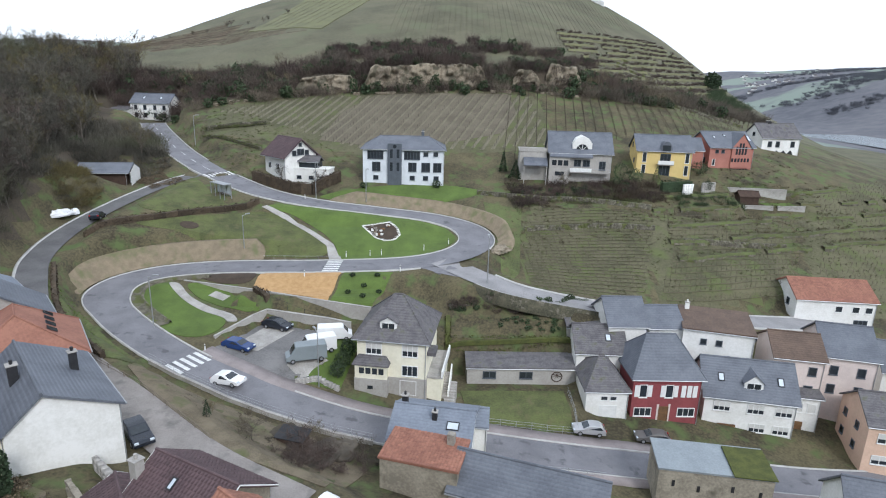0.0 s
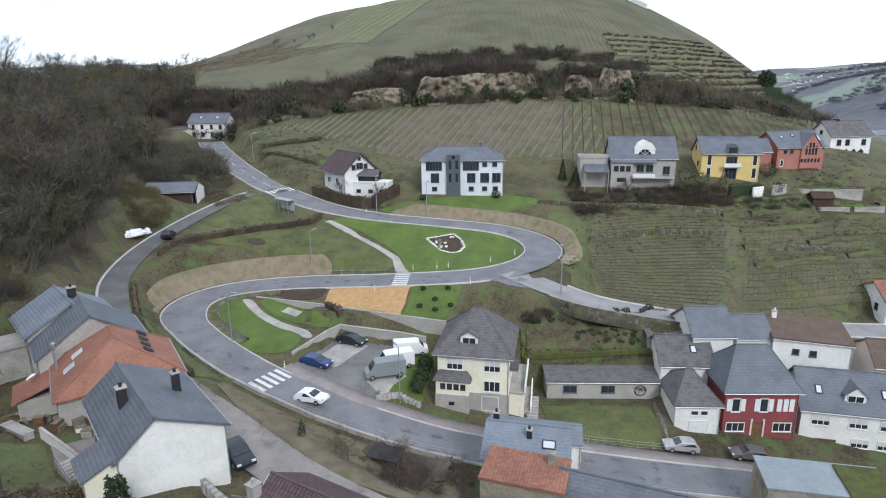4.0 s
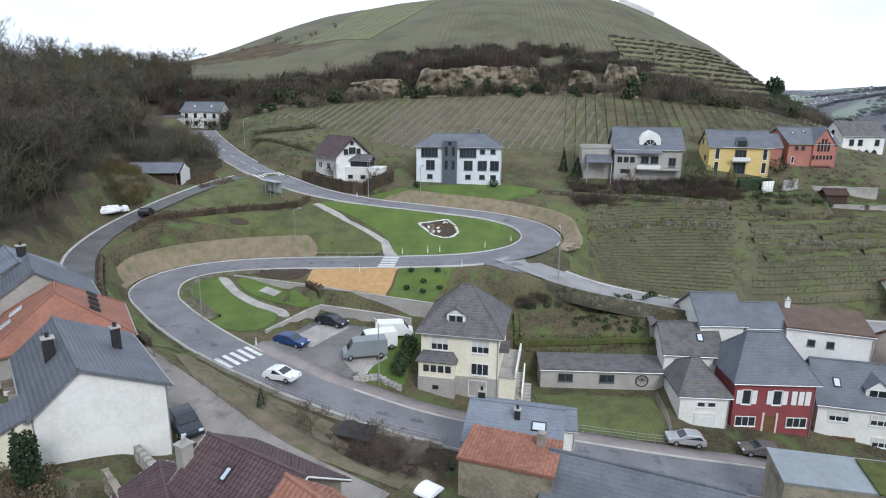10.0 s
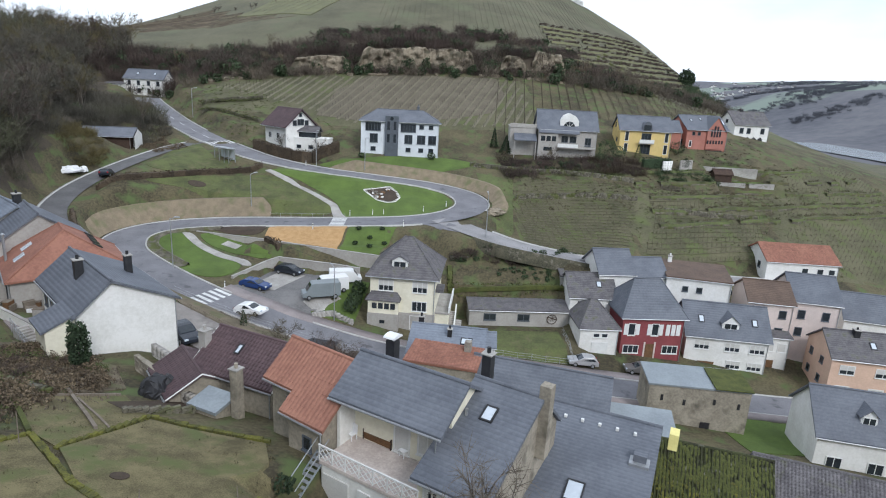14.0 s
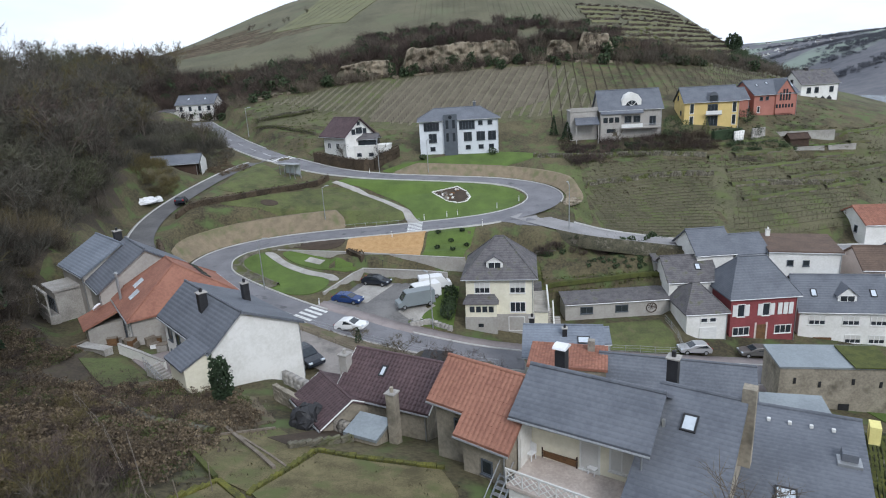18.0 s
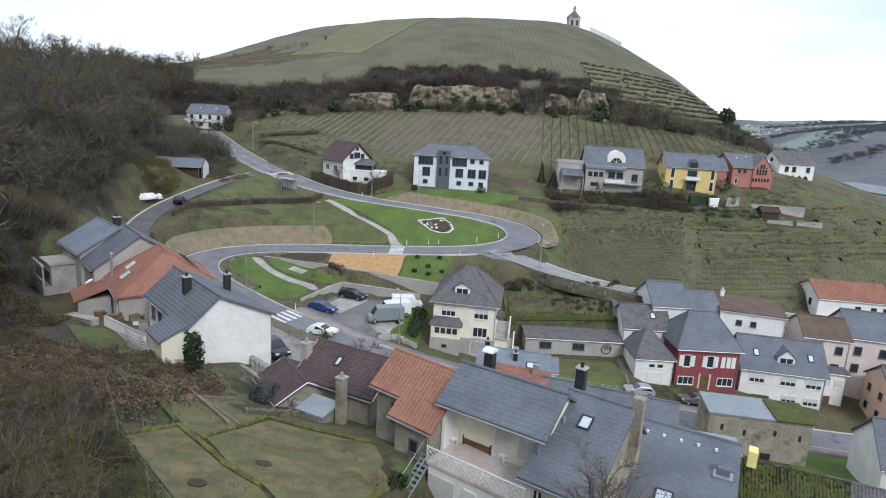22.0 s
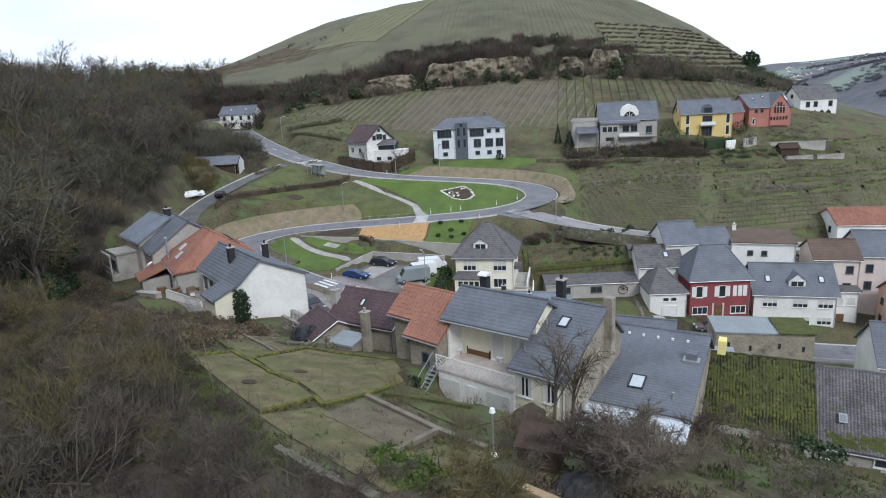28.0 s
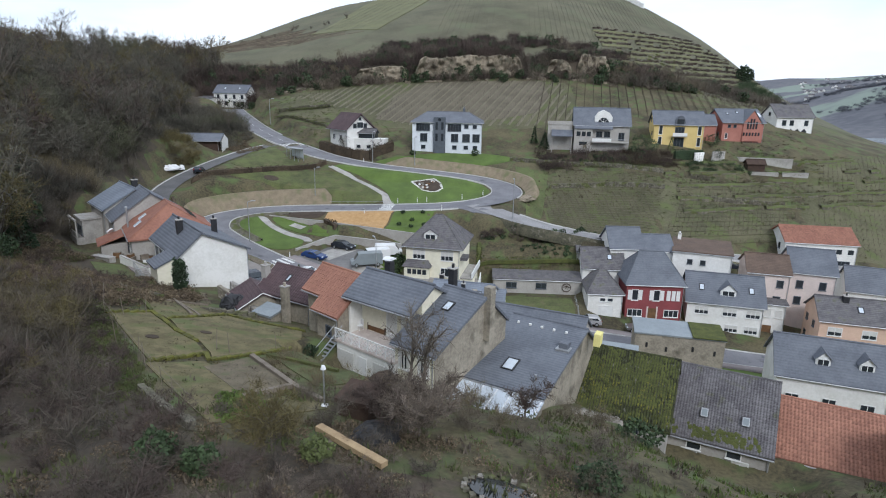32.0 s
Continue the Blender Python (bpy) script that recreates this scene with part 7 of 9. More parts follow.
for u in (-1.1, 1.1):
    part("bearer", box((u - 0.1, -0.4, -0.4), (u + 0.1, 0.4, -0.14), 0.01), WOOD_GREY, beam)


def heap(name, label, category, x, y, r, h, material, seed, stretch=1.0):
    """A crumpled sheet over a heap."""
    bm = bmesh.new()
    bmesh.ops.create_icosphere(bm, subdivisions=4, radius=1.0)
    for v in bm.verts:
        n = noise.noise_vector(v.co * 2.3 + Vector((seed, 0, 0))) * 0.28 + noise.noise_vector(v.co * 6.0 + Vector((seed, 3, 0))) * 0.10
        v.co = v.co + n
        v.co = Vector((v.co.x * r * stretch, v.co.y * r, max(v.co.z, -0.15) * h))
    root = thing(name, label, category, pose(x, y, g1z(x, y), 0, 0, 60))
    part("sheet", bm, material, root)
    return root


heap("tarpaulin", "crumpled white plastic tarpaulin over a heap", "tarpaulin", -61.6, 123.6, 1.4, 1.0, PLASTIC_W, 1, 1.7)
heap("tarpaulin", "small crumpled white plastic sheet", "tarpaulin", -60.6, 126.6, 0.8, 0.9, PLASTIC_W, 4)
heap("tarpaulin", "black tarpaulin slung over garden timber", "tarpaulin", -18.4, 47.4, 1.3, 1.6, DARK, 7)
heap("compost_heap", "dark compost heap in the garden", "compost", -0.2, 24.6, 1.2, 0.7, SOIL, 9, 1.4)
flat_wall([(-38.4, 61.8, g1z(-38.4, 61.8) + 1.0), (-35.6, 60.0, g1z(-35.6, 60.0) + 1.0), (-32.9, 58.2, g1z(-32.9, 58.2) + 0.9)], 0.22, WHITE, "white rendered garden wall beside the patio", "garden_wall")
flat_wall([(-42.6, 63.4, g1z(-42.6, 63.4) + 0.6), (-39.6, 61.6, g1z(-39.6, 61.6) + 0.6)], 0.8, CONCRETE, "pale concrete retaining block", "garden_wall")
stone_wall([(-33.7, 49.3), (-28.2, 44.6), (-23.4, 43.0)], 0.5, "rough stone edge under the scrub bank", 0.4, 0.25, STONE_DARK, 53)
stone_wall([(-22.0, 52.5), (-19.2, 49.6), (-16.4, 47.4)], 1.2, "old stone garden wall beside the tarpaulin", 0.4, 0.3, OLDWALL, 54, pieces=True)
fence([(-34.4, 47.6), (-28.4, 40.2), (-24.4, 34.4)], "old wire fence on the bank above the gardens", 1.3, 1.8, (0.75, 1.2), WOOD_GREY, 0.02)
steps = thing("garden_steps", "flight of pale concrete garden steps beside the white house", "steps", pose(-33.6, 57.4, g1z(-33.6, 57.4) - 0.4, 0, 0, -35))
for i in range(8):
    part("step", box((0.3 * i, -0.6, -0.6), (0.3 * i + 0.32, 0.6, 1.3 - 0.16 * i), 0.015), CONCRETE, steps)
yard_rail = thing("stair_railing", "grey metal railing beside the garden steps", "railing", pose(-33.6, 57.4, g1z(-33.6, 57.4) - 0.4, 0, 0, -35))
for i in range(9):
    part("rail_post", tube((0.3 * i, -0.66, 1.0 - 0.16 * i), (0.3 * i, -0.66, 2.3 - 0.16 * i), 0.025, n=6), GALV, yard_rail)
for dz in (1.75, 2.3):
    part("rail", tube((0, -0.66, dz), (2.4, -0.66, dz - 1.28), 0.03, n=6), GALV, yard_rail)
for i, (x, y, a) in enumerate(((-44.6, 66.6, 20), (-43.8, 65.6, 70), (-45.4, 67.4, 45), (-43.2, 64.8, 100), (-44.2, 67.8, 10), (-42.6, 65.6, 140))):
    board = thing("loose_board", "pale sawn board thrown on the yard heap", "board", pose(x, y, g1z(x, y) + 0.12, 6 * math.sin(i), 10 * math.cos(2 * i), a), group="yard boards")
    part("plank", box((-1.1, -0.12, -0.1), (1.1, 0.12, 0.04), 0.01), (WOOD, CONCRETE, WOOD_GREY)[i % 3], board)
rng = np.random.RandomState(88)
for i in range(14):
    x, y = -39.0 + rng.uniform(-1.6, 4.5), 64.8 + rng.uniform(-2.2, 1.0)
    crate = thing("crate", "weathered garden crate in the back yard", "crate", pose(x, y, g1z(x, y), 0, 0, rng.uniform(0, 90)), group="yard crates")
    w, h = rng.uniform(0.25, 0.5), rng.uniform(0.4, 1.0)
    part("crate_body", box((-w, -0.25, 0), (w, 0.25, h), 0.02), (WOOD_GREY, WOOD, CONCRETE, PLASTIC_W)[i % 4], crate)
    part("lid", box((-w - 0.03, -0.28, h), (w + 0.03, 0.28, h + 0.05), 0.01), WOOD_GREY, crate)
heap("rock_spoil", "pale heap of broken rock at the road bend", "rock heap", 18.6, 118.8, 1.6, 0.8, ROCK, 12, 1.6)
drape("grass_strip", [(17.6, 142.0), (25.6, 139.0), (21.6, 115.0), (17.6, 108.4), (18.8, 122.0)], MEADOW, 0.07, "strip of fresh grass beside the vineyard", "lawn")
drape("round_bed", [(-38.6 + 1.7 * math.cos(i * 0.524), 123.6 + 1.3 * math.sin(i * 0.524)) for i in range(12)], SOIL, 0.14, "round dark planted bed in the lawn bank", "flower bed")
villa_stair = thing("outside_stair", "white outside stair with a solid parapet beside the villa", "stair", pose(7.3, 87.6, 0.6, 0, 0, -10))
for i in range(11):
    part("step", box((-0.7, -2.8 + 0.3 * i, -2.5), (0.7, -2.5 + 0.3 * i, 0.18 * (i + 1)), 0.01), CONCRETE, villa_stair)
for u in (-0.8, 0.8):
    par = bmesh.new()
    slab(par, [(u - 0.08, -2.9, 0.9), (u + 0.08, -2.9, 0.9), (u + 0.08, 0.9, 3.0), (u - 0.08, 0.9, 3.0)], 1.6)
    part("parapet", par, WHITE, villa_stair)
drape("fallow_strip", [(-27.4, 80.6), (-20.5, 77.6), (-12.0, 74.6), (-2.0, 71.4), (-1.4, 65.0), (-4.2, 57.0), (-13.2, 60.4), (-23.8, 69.9), (-28.4, 75.4)], EARTH, 0.07, "bare brown earth strip below the road", "earth")


# ---- vegetation ----
def tree_arrays(seed, H, spread, limbs=11, subs=5, twigs=6, twig_len=1.1, width=0.05, fine=True):
    """A bare winter tree: (trunk and limbs, twigs) as vertex and triangle arrays."""
    rng = np.random.RandomState(seed)
    wood_v, wood_f, tw_v, tw_f = [], [], [], []

    def limb(a, b, ra, rb):
        d = b - a
        d = d / (np.linalg.norm(d) + 1e-9)
        u = np.cross(d, (0.3, 0.9, 0.2))
        u /= np.linalg.norm(u) + 1e-9
        w = np.cross(d, u)
        k = len(wood_v)
        for p, r in ((a, ra), (b, rb)):
            for i in range(4):
                t = i * math.pi / 2
                wood_v.append(p + r * (u * math.cos(t) + w * math.sin(t)))
        for i in range(4):
            j = (i + 1) % 4
            wood_f.extend([(k + i, k + j, k + 4 + j), (k + i, k + 4 + j, k + 4 + i)])

    def twig(p, d, length):
        d = d / (np.linalg.norm(d) + 1e-9)
        u = np.cross(d, rng.normal(size=3))
        u = u / (np.linalg.norm(u) + 1e-9) * width
        k = len(tw_v)
        bend = rng.normal(size=3) * 0.12 * length
        tw_v.extend([p - u / 2, p + u / 2, p + d * length + bend])
        tw_f.append((k, k + 1, k + 2))

    top = np.array([rng.normal() * 0.06 * H, rng.normal() * 0.06 * H, H * 0.55])
    base = np.zeros(3)
    limb(base + (0, 0, -0.4), top, 0.022 * H, 0.012 * H)
    for i in range(limbs):
        s = rng.uniform(0.3, 1.0)
        a = base + (top - base) * s
        ang = rng.uniform(0, 6.28)
        out = np.array([math.cos(ang), math.sin(ang), 0])
        reach = spread * rng.uniform(0.6, 1.0)
        b = a + out * reach * rng.uniform(0.35, 0.6) + np.array([0, 0, rng.uniform(0.14, 0.3) * H])
        c = b + out * reach * rng.uniform(0.2, 0.45) + np.array([0, 0, rng.uniform(0.06, 0.2) * H])
        limb(a, b, 0.009 * H, 0.005 * H)
        limb(b, c, 0.005 * H, 0.002 * H)
        for j in range(subs):
            t = rng.uniform(0.25, 1.0)
            p = b + (c - b) * t if rng.rand() < 0.6 else a + (b - a) * t
            d = rng.normal(size=3) * 0.7 + out * 0.6 + np.array([0, 0, 0.7])
            d /= np.linalg.norm(d)
            q = p + d * rng.uniform(0.09, 0.2) * H
            if fine:
                limb(p, q, 0.003 * H, 0.0012 * H)
            for k in range(twigs):
                o = p + (q - p) * rng.uniform(0.1, 1.0)
                twig(o, d * 0.7 + rng.normal(size=3) * 0.7 + np.array([0, 0, 0.2]), twig_len * rng.uniform(0.6, 1.4))
    return np.array(wood_v), np.array(wood_f), np.array(tw_v), np.array(tw_f)


def bush_arrays(seed, r, h, n=160, width=0.04):
    rng = np.random.RandomState(seed)
    k = np.arange(n)
    ang, rad = rng.uniform(0, 6.283, n), r * np.sqrt(rng.uniform(0, 1, n)) * 0.75
    p = np.stack([rad * np.cos(ang), rad * np.sin(ang), rng.uniform(0, 0.45, n) * h], 1)
    d = np.stack([np.cos(ang) * 0.5, np.sin(ang) * 0.5, np.ones(n)], 1) + rng.normal(size=(n, 3)) * 0.45
    d /= np.linalg.norm(d, axis=1)[:, None]
    length = h * rng.uniform(0.35, 0.75, n)
    u = np.cross(d, rng.normal(size=(n, 3)))
    u = u / np.linalg.norm(u, axis=1)[:, None] * width
    v = np.stack([p - u / 2, p + u / 2, p + d * length[:, None]], 1).reshape(-1, 3)
    return v, np.arange(3 * n).reshape(-1, 3)


def leaf_arrays(seed, r, h, n=420, size=0.16):
    """Leaves on and in an uneven rounded crown that stands on z = 0."""
    rng = np.random.RandomState(seed)
    d = rng.normal(size=(n, 3))
    d /= np.linalg.norm(d, axis=1)[:, None]
    lump = 0.8 + 0.25 * np.sin(d[:, 0] * 4 + seed) * np.cos(d[:, 1] * 5) + rng.uniform(-0.12, 0.1, n)
    c = d * np.array([r, r, h / 2]) * (lump * rng.uniform(0.7, 1.0, n) ** 0.4)[:, None] + (0, 0, h / 2)
    u = rng.normal(size=(n, 3))
    u = u / np.linalg.norm(u, axis=1)[:, None] * size
    w = np.cross(u, rng.normal(size=(n, 3)))
    w = w / np.linalg.norm(w, axis=1)[:, None] * size * 0.7
    v = np.stack([c - u, c + w, c + u, c - w], 1).reshape(-1, 3)
    return v, np.arange(4 * n).reshape(-1, 4)


def cone_arrays(seed, r, h, n=500, size=0.2):
    rng = np.random.RandomState(seed)
    t = rng.uniform(0, 1, n) ** 0.7
    ang = rng.uniform(0, 6.283, n)
    rad = r * t * rng.uniform(0.6, 1.05, n)
    c = np.stack([rad * np.cos(ang), rad * np.sin(ang), h * (1 - t) + 0.2], 1)
    u = np.stack([np.cos(ang), np.sin(ang), rng.uniform(-0.6, 0.3, n)], 1) * size
    w = np.cross(u, rng.normal(size=(n, 3)))
    w = w / (np.linalg.norm(w, axis=1)[:, None] + 1e-9) * size * 0.5
    v = np.stack([c - u * 0.3, c + w, c + u, c - w], 1).reshape(-1, 3)
    return v, np.arange(4 * n).reshape(-1, 4)


def scatter(name, places, prototypes, material, label, category, seed=0, size=(0.8, 1.25), sink=0.2):
    """Joins many turned and scaled copies of the prototypes into one object."""
    rng = np.random.RandomState(seed)
    vs, fs, k = [], [], 0
    zs = gz([p[0] for p in places], [p[1] for p in places])
    for (x, y), z in zip(places, zs):
        v, f = prototypes[rng.randint(len(prototypes))]
        a, s = rng.uniform(0, 6.283), rng.uniform(*size)
        c, n = math.cos(a) * s, math.sin(a) * s
        w = np.stack([v[:, 0] * c - v[:, 1] * n + x, v[:, 0] * n + v[:, 1] * c + y, v[:, 2] * s * rng.uniform(0.85, 1.15) + z - sink], 1)
        vs.append(w)
        fs.append(f + k)
        k += len(v)
    return tagged(raw_mesh(name, np.concatenate(vs), np.concatenate(fs), material), label, category, kind="stuff")


def spread_in(area, n, seed, gap=0.0, keep=None):
    rng = np.random.RandomState(seed)
    xs, ys = [a for a, _ in area], [b for _, b in area]
    out = []
    tries = 0
    while len(out) < n and tries < n * 30:
        tries += 1
        x, y = rng.uniform(min(xs), max(xs)), rng.uniform(min(ys), max(ys))
        if not inside(np.array([x]), np.array([y]), area)[0]:
            continue
        if keep and not keep(x, y):
            continue
        if gap and any((x - a) ** 2 + (y - b) ** 2 < gap * gap for a, b in out[-400:]):
            continue
        out.append((x, y))
    return out


TREES = [tree_arrays(11 + i, h, s, 13, 6, 8, 1.3, 0.085, False) for i, (h, s) in enumerate(((11, 4.2), (9.5, 3.6), (12.5, 4.4), (8, 3.4)))]
NEAR_WOOD = [(-46, -24), (-34, -6), (-31, 16), (-37, 40), (-48, 58), (-57, 76), (-60, 88), (-63, 112), (-68, 130), (-74, 138), (-78, 154), (-76, 160), (-80, 176), (-88, 192), (-92, 204), (-94, 240), (-128, 240), (-128, -24)]
eye_clear = lambda x, y: not (x > -38 and y < 34) and not (x > -93 and y > 183)
wood_places = spread_in(NEAR_WOOD, 800, 1, 2.4, eye_clear)
for tone, share, label in ((TWIG_WOOD, 0.62, "dense bare grey-brown crowns of a winter wood on the slope"), (TWIG_OLIVE, 0.22, "olive tinged crowns of a winter wood"), (TWIG_RED, 0.16, "reddish brown crowns of a winter wood")):
    pick = wood_places[:800] if share > 0.6 else spread_in(NEAR_WOOD, int(1250 * share), 40 + int(share * 100), 2.4, eye_clear)
    scatter("wood_trunks", pick, [(t[0], t[1]) for t in TREES], BARK, "grey-brown trunks and limbs of a bare winter wood", "wood", 5, (0.7, 1.15))
    scatter("wood_twigs", pick, [(t[2], t[3]) for t in TREES], tone, label, "wood", 5, (0.7, 1.15))
BUSHES = [bush_arrays(40 + i, 2.0, 2.6, 230, 0.05) for i in range(4)]
def thicket_arrays(seed, h, r):
    """A low bare shrub with branching stems, wood and twigs in one."""
    a, b, c, d = tree_arrays(seed, h, r, 12, 5, 8, 0.30 * h, 0.026, False)
    return np.concatenate([a, c]), np.concatenate([b, d + len(a)])


THICKETS = [thicket_arrays(130 + i, h, r) for i, (h, r) in enumerate(((2.4, 1.9), (1.9, 1.6), (3.0, 2.2), (1.5, 1.4)))]
SLOPE = [(-56, -20), (-26, -16), (-20, 4), (-17, 20), (-23.5, 31), (-27, 38), (-27, 46), (-31, 54), (-40, 58), (-50, 67), (-58, 82), (-64, 70), (-60, 40)]
LOW_BANK = [(-50, 64), (-40, 62), (-30, 58), (-22, 48), (-24, 36), (-30, 32), (-38, 38), (-47, 52)]
high_bank = lambda x, y: not inside(np.array([x]), np.array([y]), LOW_BANK)[0]
scatter("slope_scrub", spread_in(SLOPE, 900, 2, 0.9, high_bank), BUSHES[:2] + THICKETS[:2], TWIG, "brown leafless scrub on the steep bank", "scrub", 6, (0.5, 1.15))
scatter("red_scrub", spread_in(SLOPE, 470, 3, 1.2, high_bank), THICKETS, TWIG_RED, "reddish bramble scrub on the bank", "scrub", 7, (0.5, 1.0))
scatter("olive_scrub", spread_in(SLOPE, 230, 4, 1.6, high_bank), THICKETS, TWIG_OLIVE, "olive budding shrubs on the bank", "scrub", 8, (0.6, 1.3))
MATS = [leaf_arrays(150 + i, 0.9, h, 260, 0.065) for i, h in enumerate((0.35, 0.5, 0.7))]
yard_clear = lambda x, y: not (x > -42 and y > 53 + 0.2 * abs(x + 36))
scatter("bramble_mat", spread_in(LOW_BANK, 520, 120, 0.5, yard_clear), MATS, DEADBRUSH, "matted dead brambles over the steep bank", "brambles", 120, (0.6, 1.5), 0.1)
scatter("bramble_canes", spread_in(LOW_BANK, 150, 121, 0.8, yard_clear), THICKETS, TWIG_RED, "low bare bramble canes on the bank", "brambles", 121, (0.25, 0.5))
scatter("bank_moss", spread_in(LOW_BANK, 190, 122, 0.6, lambda x, y: yard_clear(x, y) and noise.noise((x * 0.16, y * 0.16, 3.0)) > 0.0), MATS, MEADOW, "green moss and ivy patches on the bank", "ivy", 122, (0.5, 1.2), 0.12)
scatter("bank_ivy", spread_in([(-31, 38), (-27, 34), (-22.5, 33), (-14, 22), (-11, 17), (-15, 15), (-24, 24)], 170, 123, 0.5), MATS, LAWN_DULL, "bright ivy and weeds spilling down to the gardens", "ivy", 123, (0.4, 0.9), 0.1)
UNDER = [(-62, 60), (-50, 66), (-58, 84), (-62, 112), (-67, 134), (-73, 140), (-72, 154), (-58, 158), (-64, 176), (-84, 194), (-110, 200), (-110, 60)]
scatter("wood_edge_scrub", spread_in(UNDER, 700, 9, 1.4, lambda x, y: not (x > -90 and y > 184)), BUSHES, TWIG_WOOD, "bare undergrowth at the edge of the wood", "scrub", 9, (0.8, 1.7))
scatter("ivy_clumps", spread_in(NEAR_WOOD, 70, 10, 3.0, lambda x, y: x > -90), [leaf_arrays(60 + i, 1.5, 3.4, 260, 0.2) for i in range(3)], LEAF, "ivy and evergreen clumps in the wood", "evergreen", 10, (0.6, 1.5))
band = spread_in(SCRUB_BAND, 640, 12, 1.3)
scatter("cliff_scrub", band, BUSHES + [bush_arrays(50, 2.4, 4.0, 260, 0.07)], TWIG_RED, "dark leafless scrub along the cliff", "scrub", 12, (0.8, 1.7))
scatter("cliff_twigs", spread_in(SCRUB_BAND, 120, 13, 2.4), [(t[2], t[3]) for t in TREES], TWIG, "bare small trees along the cliff", "scrub", 13, (0.35, 0.62))
scatter("cliff_evergreens", spread_in(SCRUB_BAND, 150, 14, 2.4), [leaf_arrays(70 + i, 2.2, 3.4, 200, 0.3) for i in range(3)], LEAF, "dark evergreen bushes above the cliff", "evergreen", 14, (0.6, 1.3))
brow = [(-30, 228), (10, 233), (40, 235), (64, 234), (68, 240), (40, 244), (8, 246), (-26, 240)]
brow_gaps = lambda x, y: noise.noise((x * 0.13, y * 0.3, 7.0)) > -0.08
scatter("brow_scrub", spread_in(brow, 260, 15, 0.8, brow_gaps), BUSHES, TWIG_RED, "dark scrub on the brow of the vineyard hill", "scrub", 15, (0.45, 1.6))
scatter("brow_evergreens", spread_in(brow, 46, 16, 1.4, brow_gaps), [leaf_arrays(80 + i, 2.0, 3.0, 180, 0.3) for i in range(2)], LEAF, "dark evergreens on the brow of the hill", "evergreen", 16, (0.45, 1.2))
ridge_trees = [(-150 + 6 * i + 3 * math.sin(i * 2.1), 322 + 4 * math.cos(i * 1.7)) for i in range(16)]
scatter("ridge_tree_twigs", ridge_trees, [(t[2], t[3]) for t in TREES], TWIG, "small bare trees on the skyline", "tree", 17, (0.25, 0.55))
scatter("ridge_tree_trunks", ridge_trees, [(t[0], t[1]) for t in TREES], BARK, "trunks of small trees on the skyline", "tree", 17, (0.25, 0.55))


LANE_SIDE = [(-59.6, 86), (-62.2, 110), (-66, 121), (-74, 133), (-84, 134), (-82, 100), (-70, 84)]
lane_places = spread_in(LANE_SIDE, 130, 33, 1.8)
scatter("lane_wood_trunks", lane_places, [(t[0], t[1]) for t in TREES], BARK, "bare trunks beside the lane", "wood", 34, (0.45, 0.85))
scatter("lane_wood_twigs", lane_places, [(t[2], t[3]) for t in TREES], TWIG_WOOD, "bare grey-brown crowns beside the lane", "wood", 34, (0.45, 0.85))
scatter("lane_scrub", spread_in(LANE_SIDE, 330, 35, 0.9), BUSHES + THICKETS, TWIG, "thick bare undergrowth beside the lane", "scrub", 35, (0.7, 1.4))
scatter("house_scrub", spread_in([(-52, 68), (-58, 82), (-56, 86), (-62, 92), (-66, 70), (-56, 62)], 160, 36, 0.9), BUSHES + THICKETS, TWIG, "bare undergrowth behind the grey houses", "scrub", 36, (0.7, 1.3))
CLIFF_FOOT = [(-34, 199), (56, 200.5), (56, 202.5), (-34, 201.5)]
scatter("cliff_foot_scrub", spread_in(CLIFF_FOOT, 45, 37, 0.8), THICKETS + BUSHES, TWIG_RED, "dark scrub at the foot of the cliff", "scrub", 37, (0.4, 0.9))
scatter("cliff_ivy", spread_in([(-34, 199.4), (56, 200.4), (56, 201.4), (-34, 200.6)], 9, 38, 3.5), [leaf_arrays(110 + i, 1.3, 4.0, 240, 0.24) for i in range(2)], LEAF, "ivy hanging on the cliff", "ivy", 38, (0.6, 1.3))


# tufts of grass over the open slopes
def tuft_arrays(seed, n=26, r=0.7, h=0.45):
    rng = np.random.RandomState(seed)
    p = np.stack([rng.uniform(-r, r, n), rng.uniform(-r, r, n), np.zeros(n)], 1)
    d = rng.normal(size=(n, 3)) * 0.35 + (0, 0, 1)
    u = rng.normal(size=(n, 3)) * 0.06
    u[:, 2] = 0
    v = np.stack([p - u, p + u, p + d * h * rng.uniform(0.5, 1.2, n)[:, None]], 1).reshape(-1, 3)
    return v, np.arange(3 * n).reshape(-1, 3)


TUFTS = [tuft_arrays(90 + i) for i in range(4)]
OPEN = [(-28, -10), (40, -10), (40, 30), (14, 32), (2, 28), (-6, 20), (-14, 22), (-24, 34), (-26, 20)]
scatter("grass_tufts", spread_in(OPEN, 900, 20), TUFTS, MEADOW, "tufts of long grass on the near slope", "grass", 20, (0.4, 1.0), 0.05)
scatter("dry_tufts", spread_in(OPEN, 600, 21), TUFTS, CANE, "dry straw-coloured grass tufts", "grass", 21, (0.4, 1.0), 0.05)
MID = [(16, 126), (60, 128), (100, 140), (100, 176), (60, 150), (24, 150)]
scatter("bank_tufts", spread_in(MID, 700, 22), TUFTS, GROUND, "rough grass on the vineyard banks", "grass", 22, (0.3, 0.9), 0.05)
scatter("bank_scrub", spread_in([(22, 140), (56, 142), (58, 150), (46, 149), (24, 149)], 110, 23), BUSHES, TWIG_RED, "brown shrubs on the bank under the houses", "scrub", 23, (0.4, 0.9))
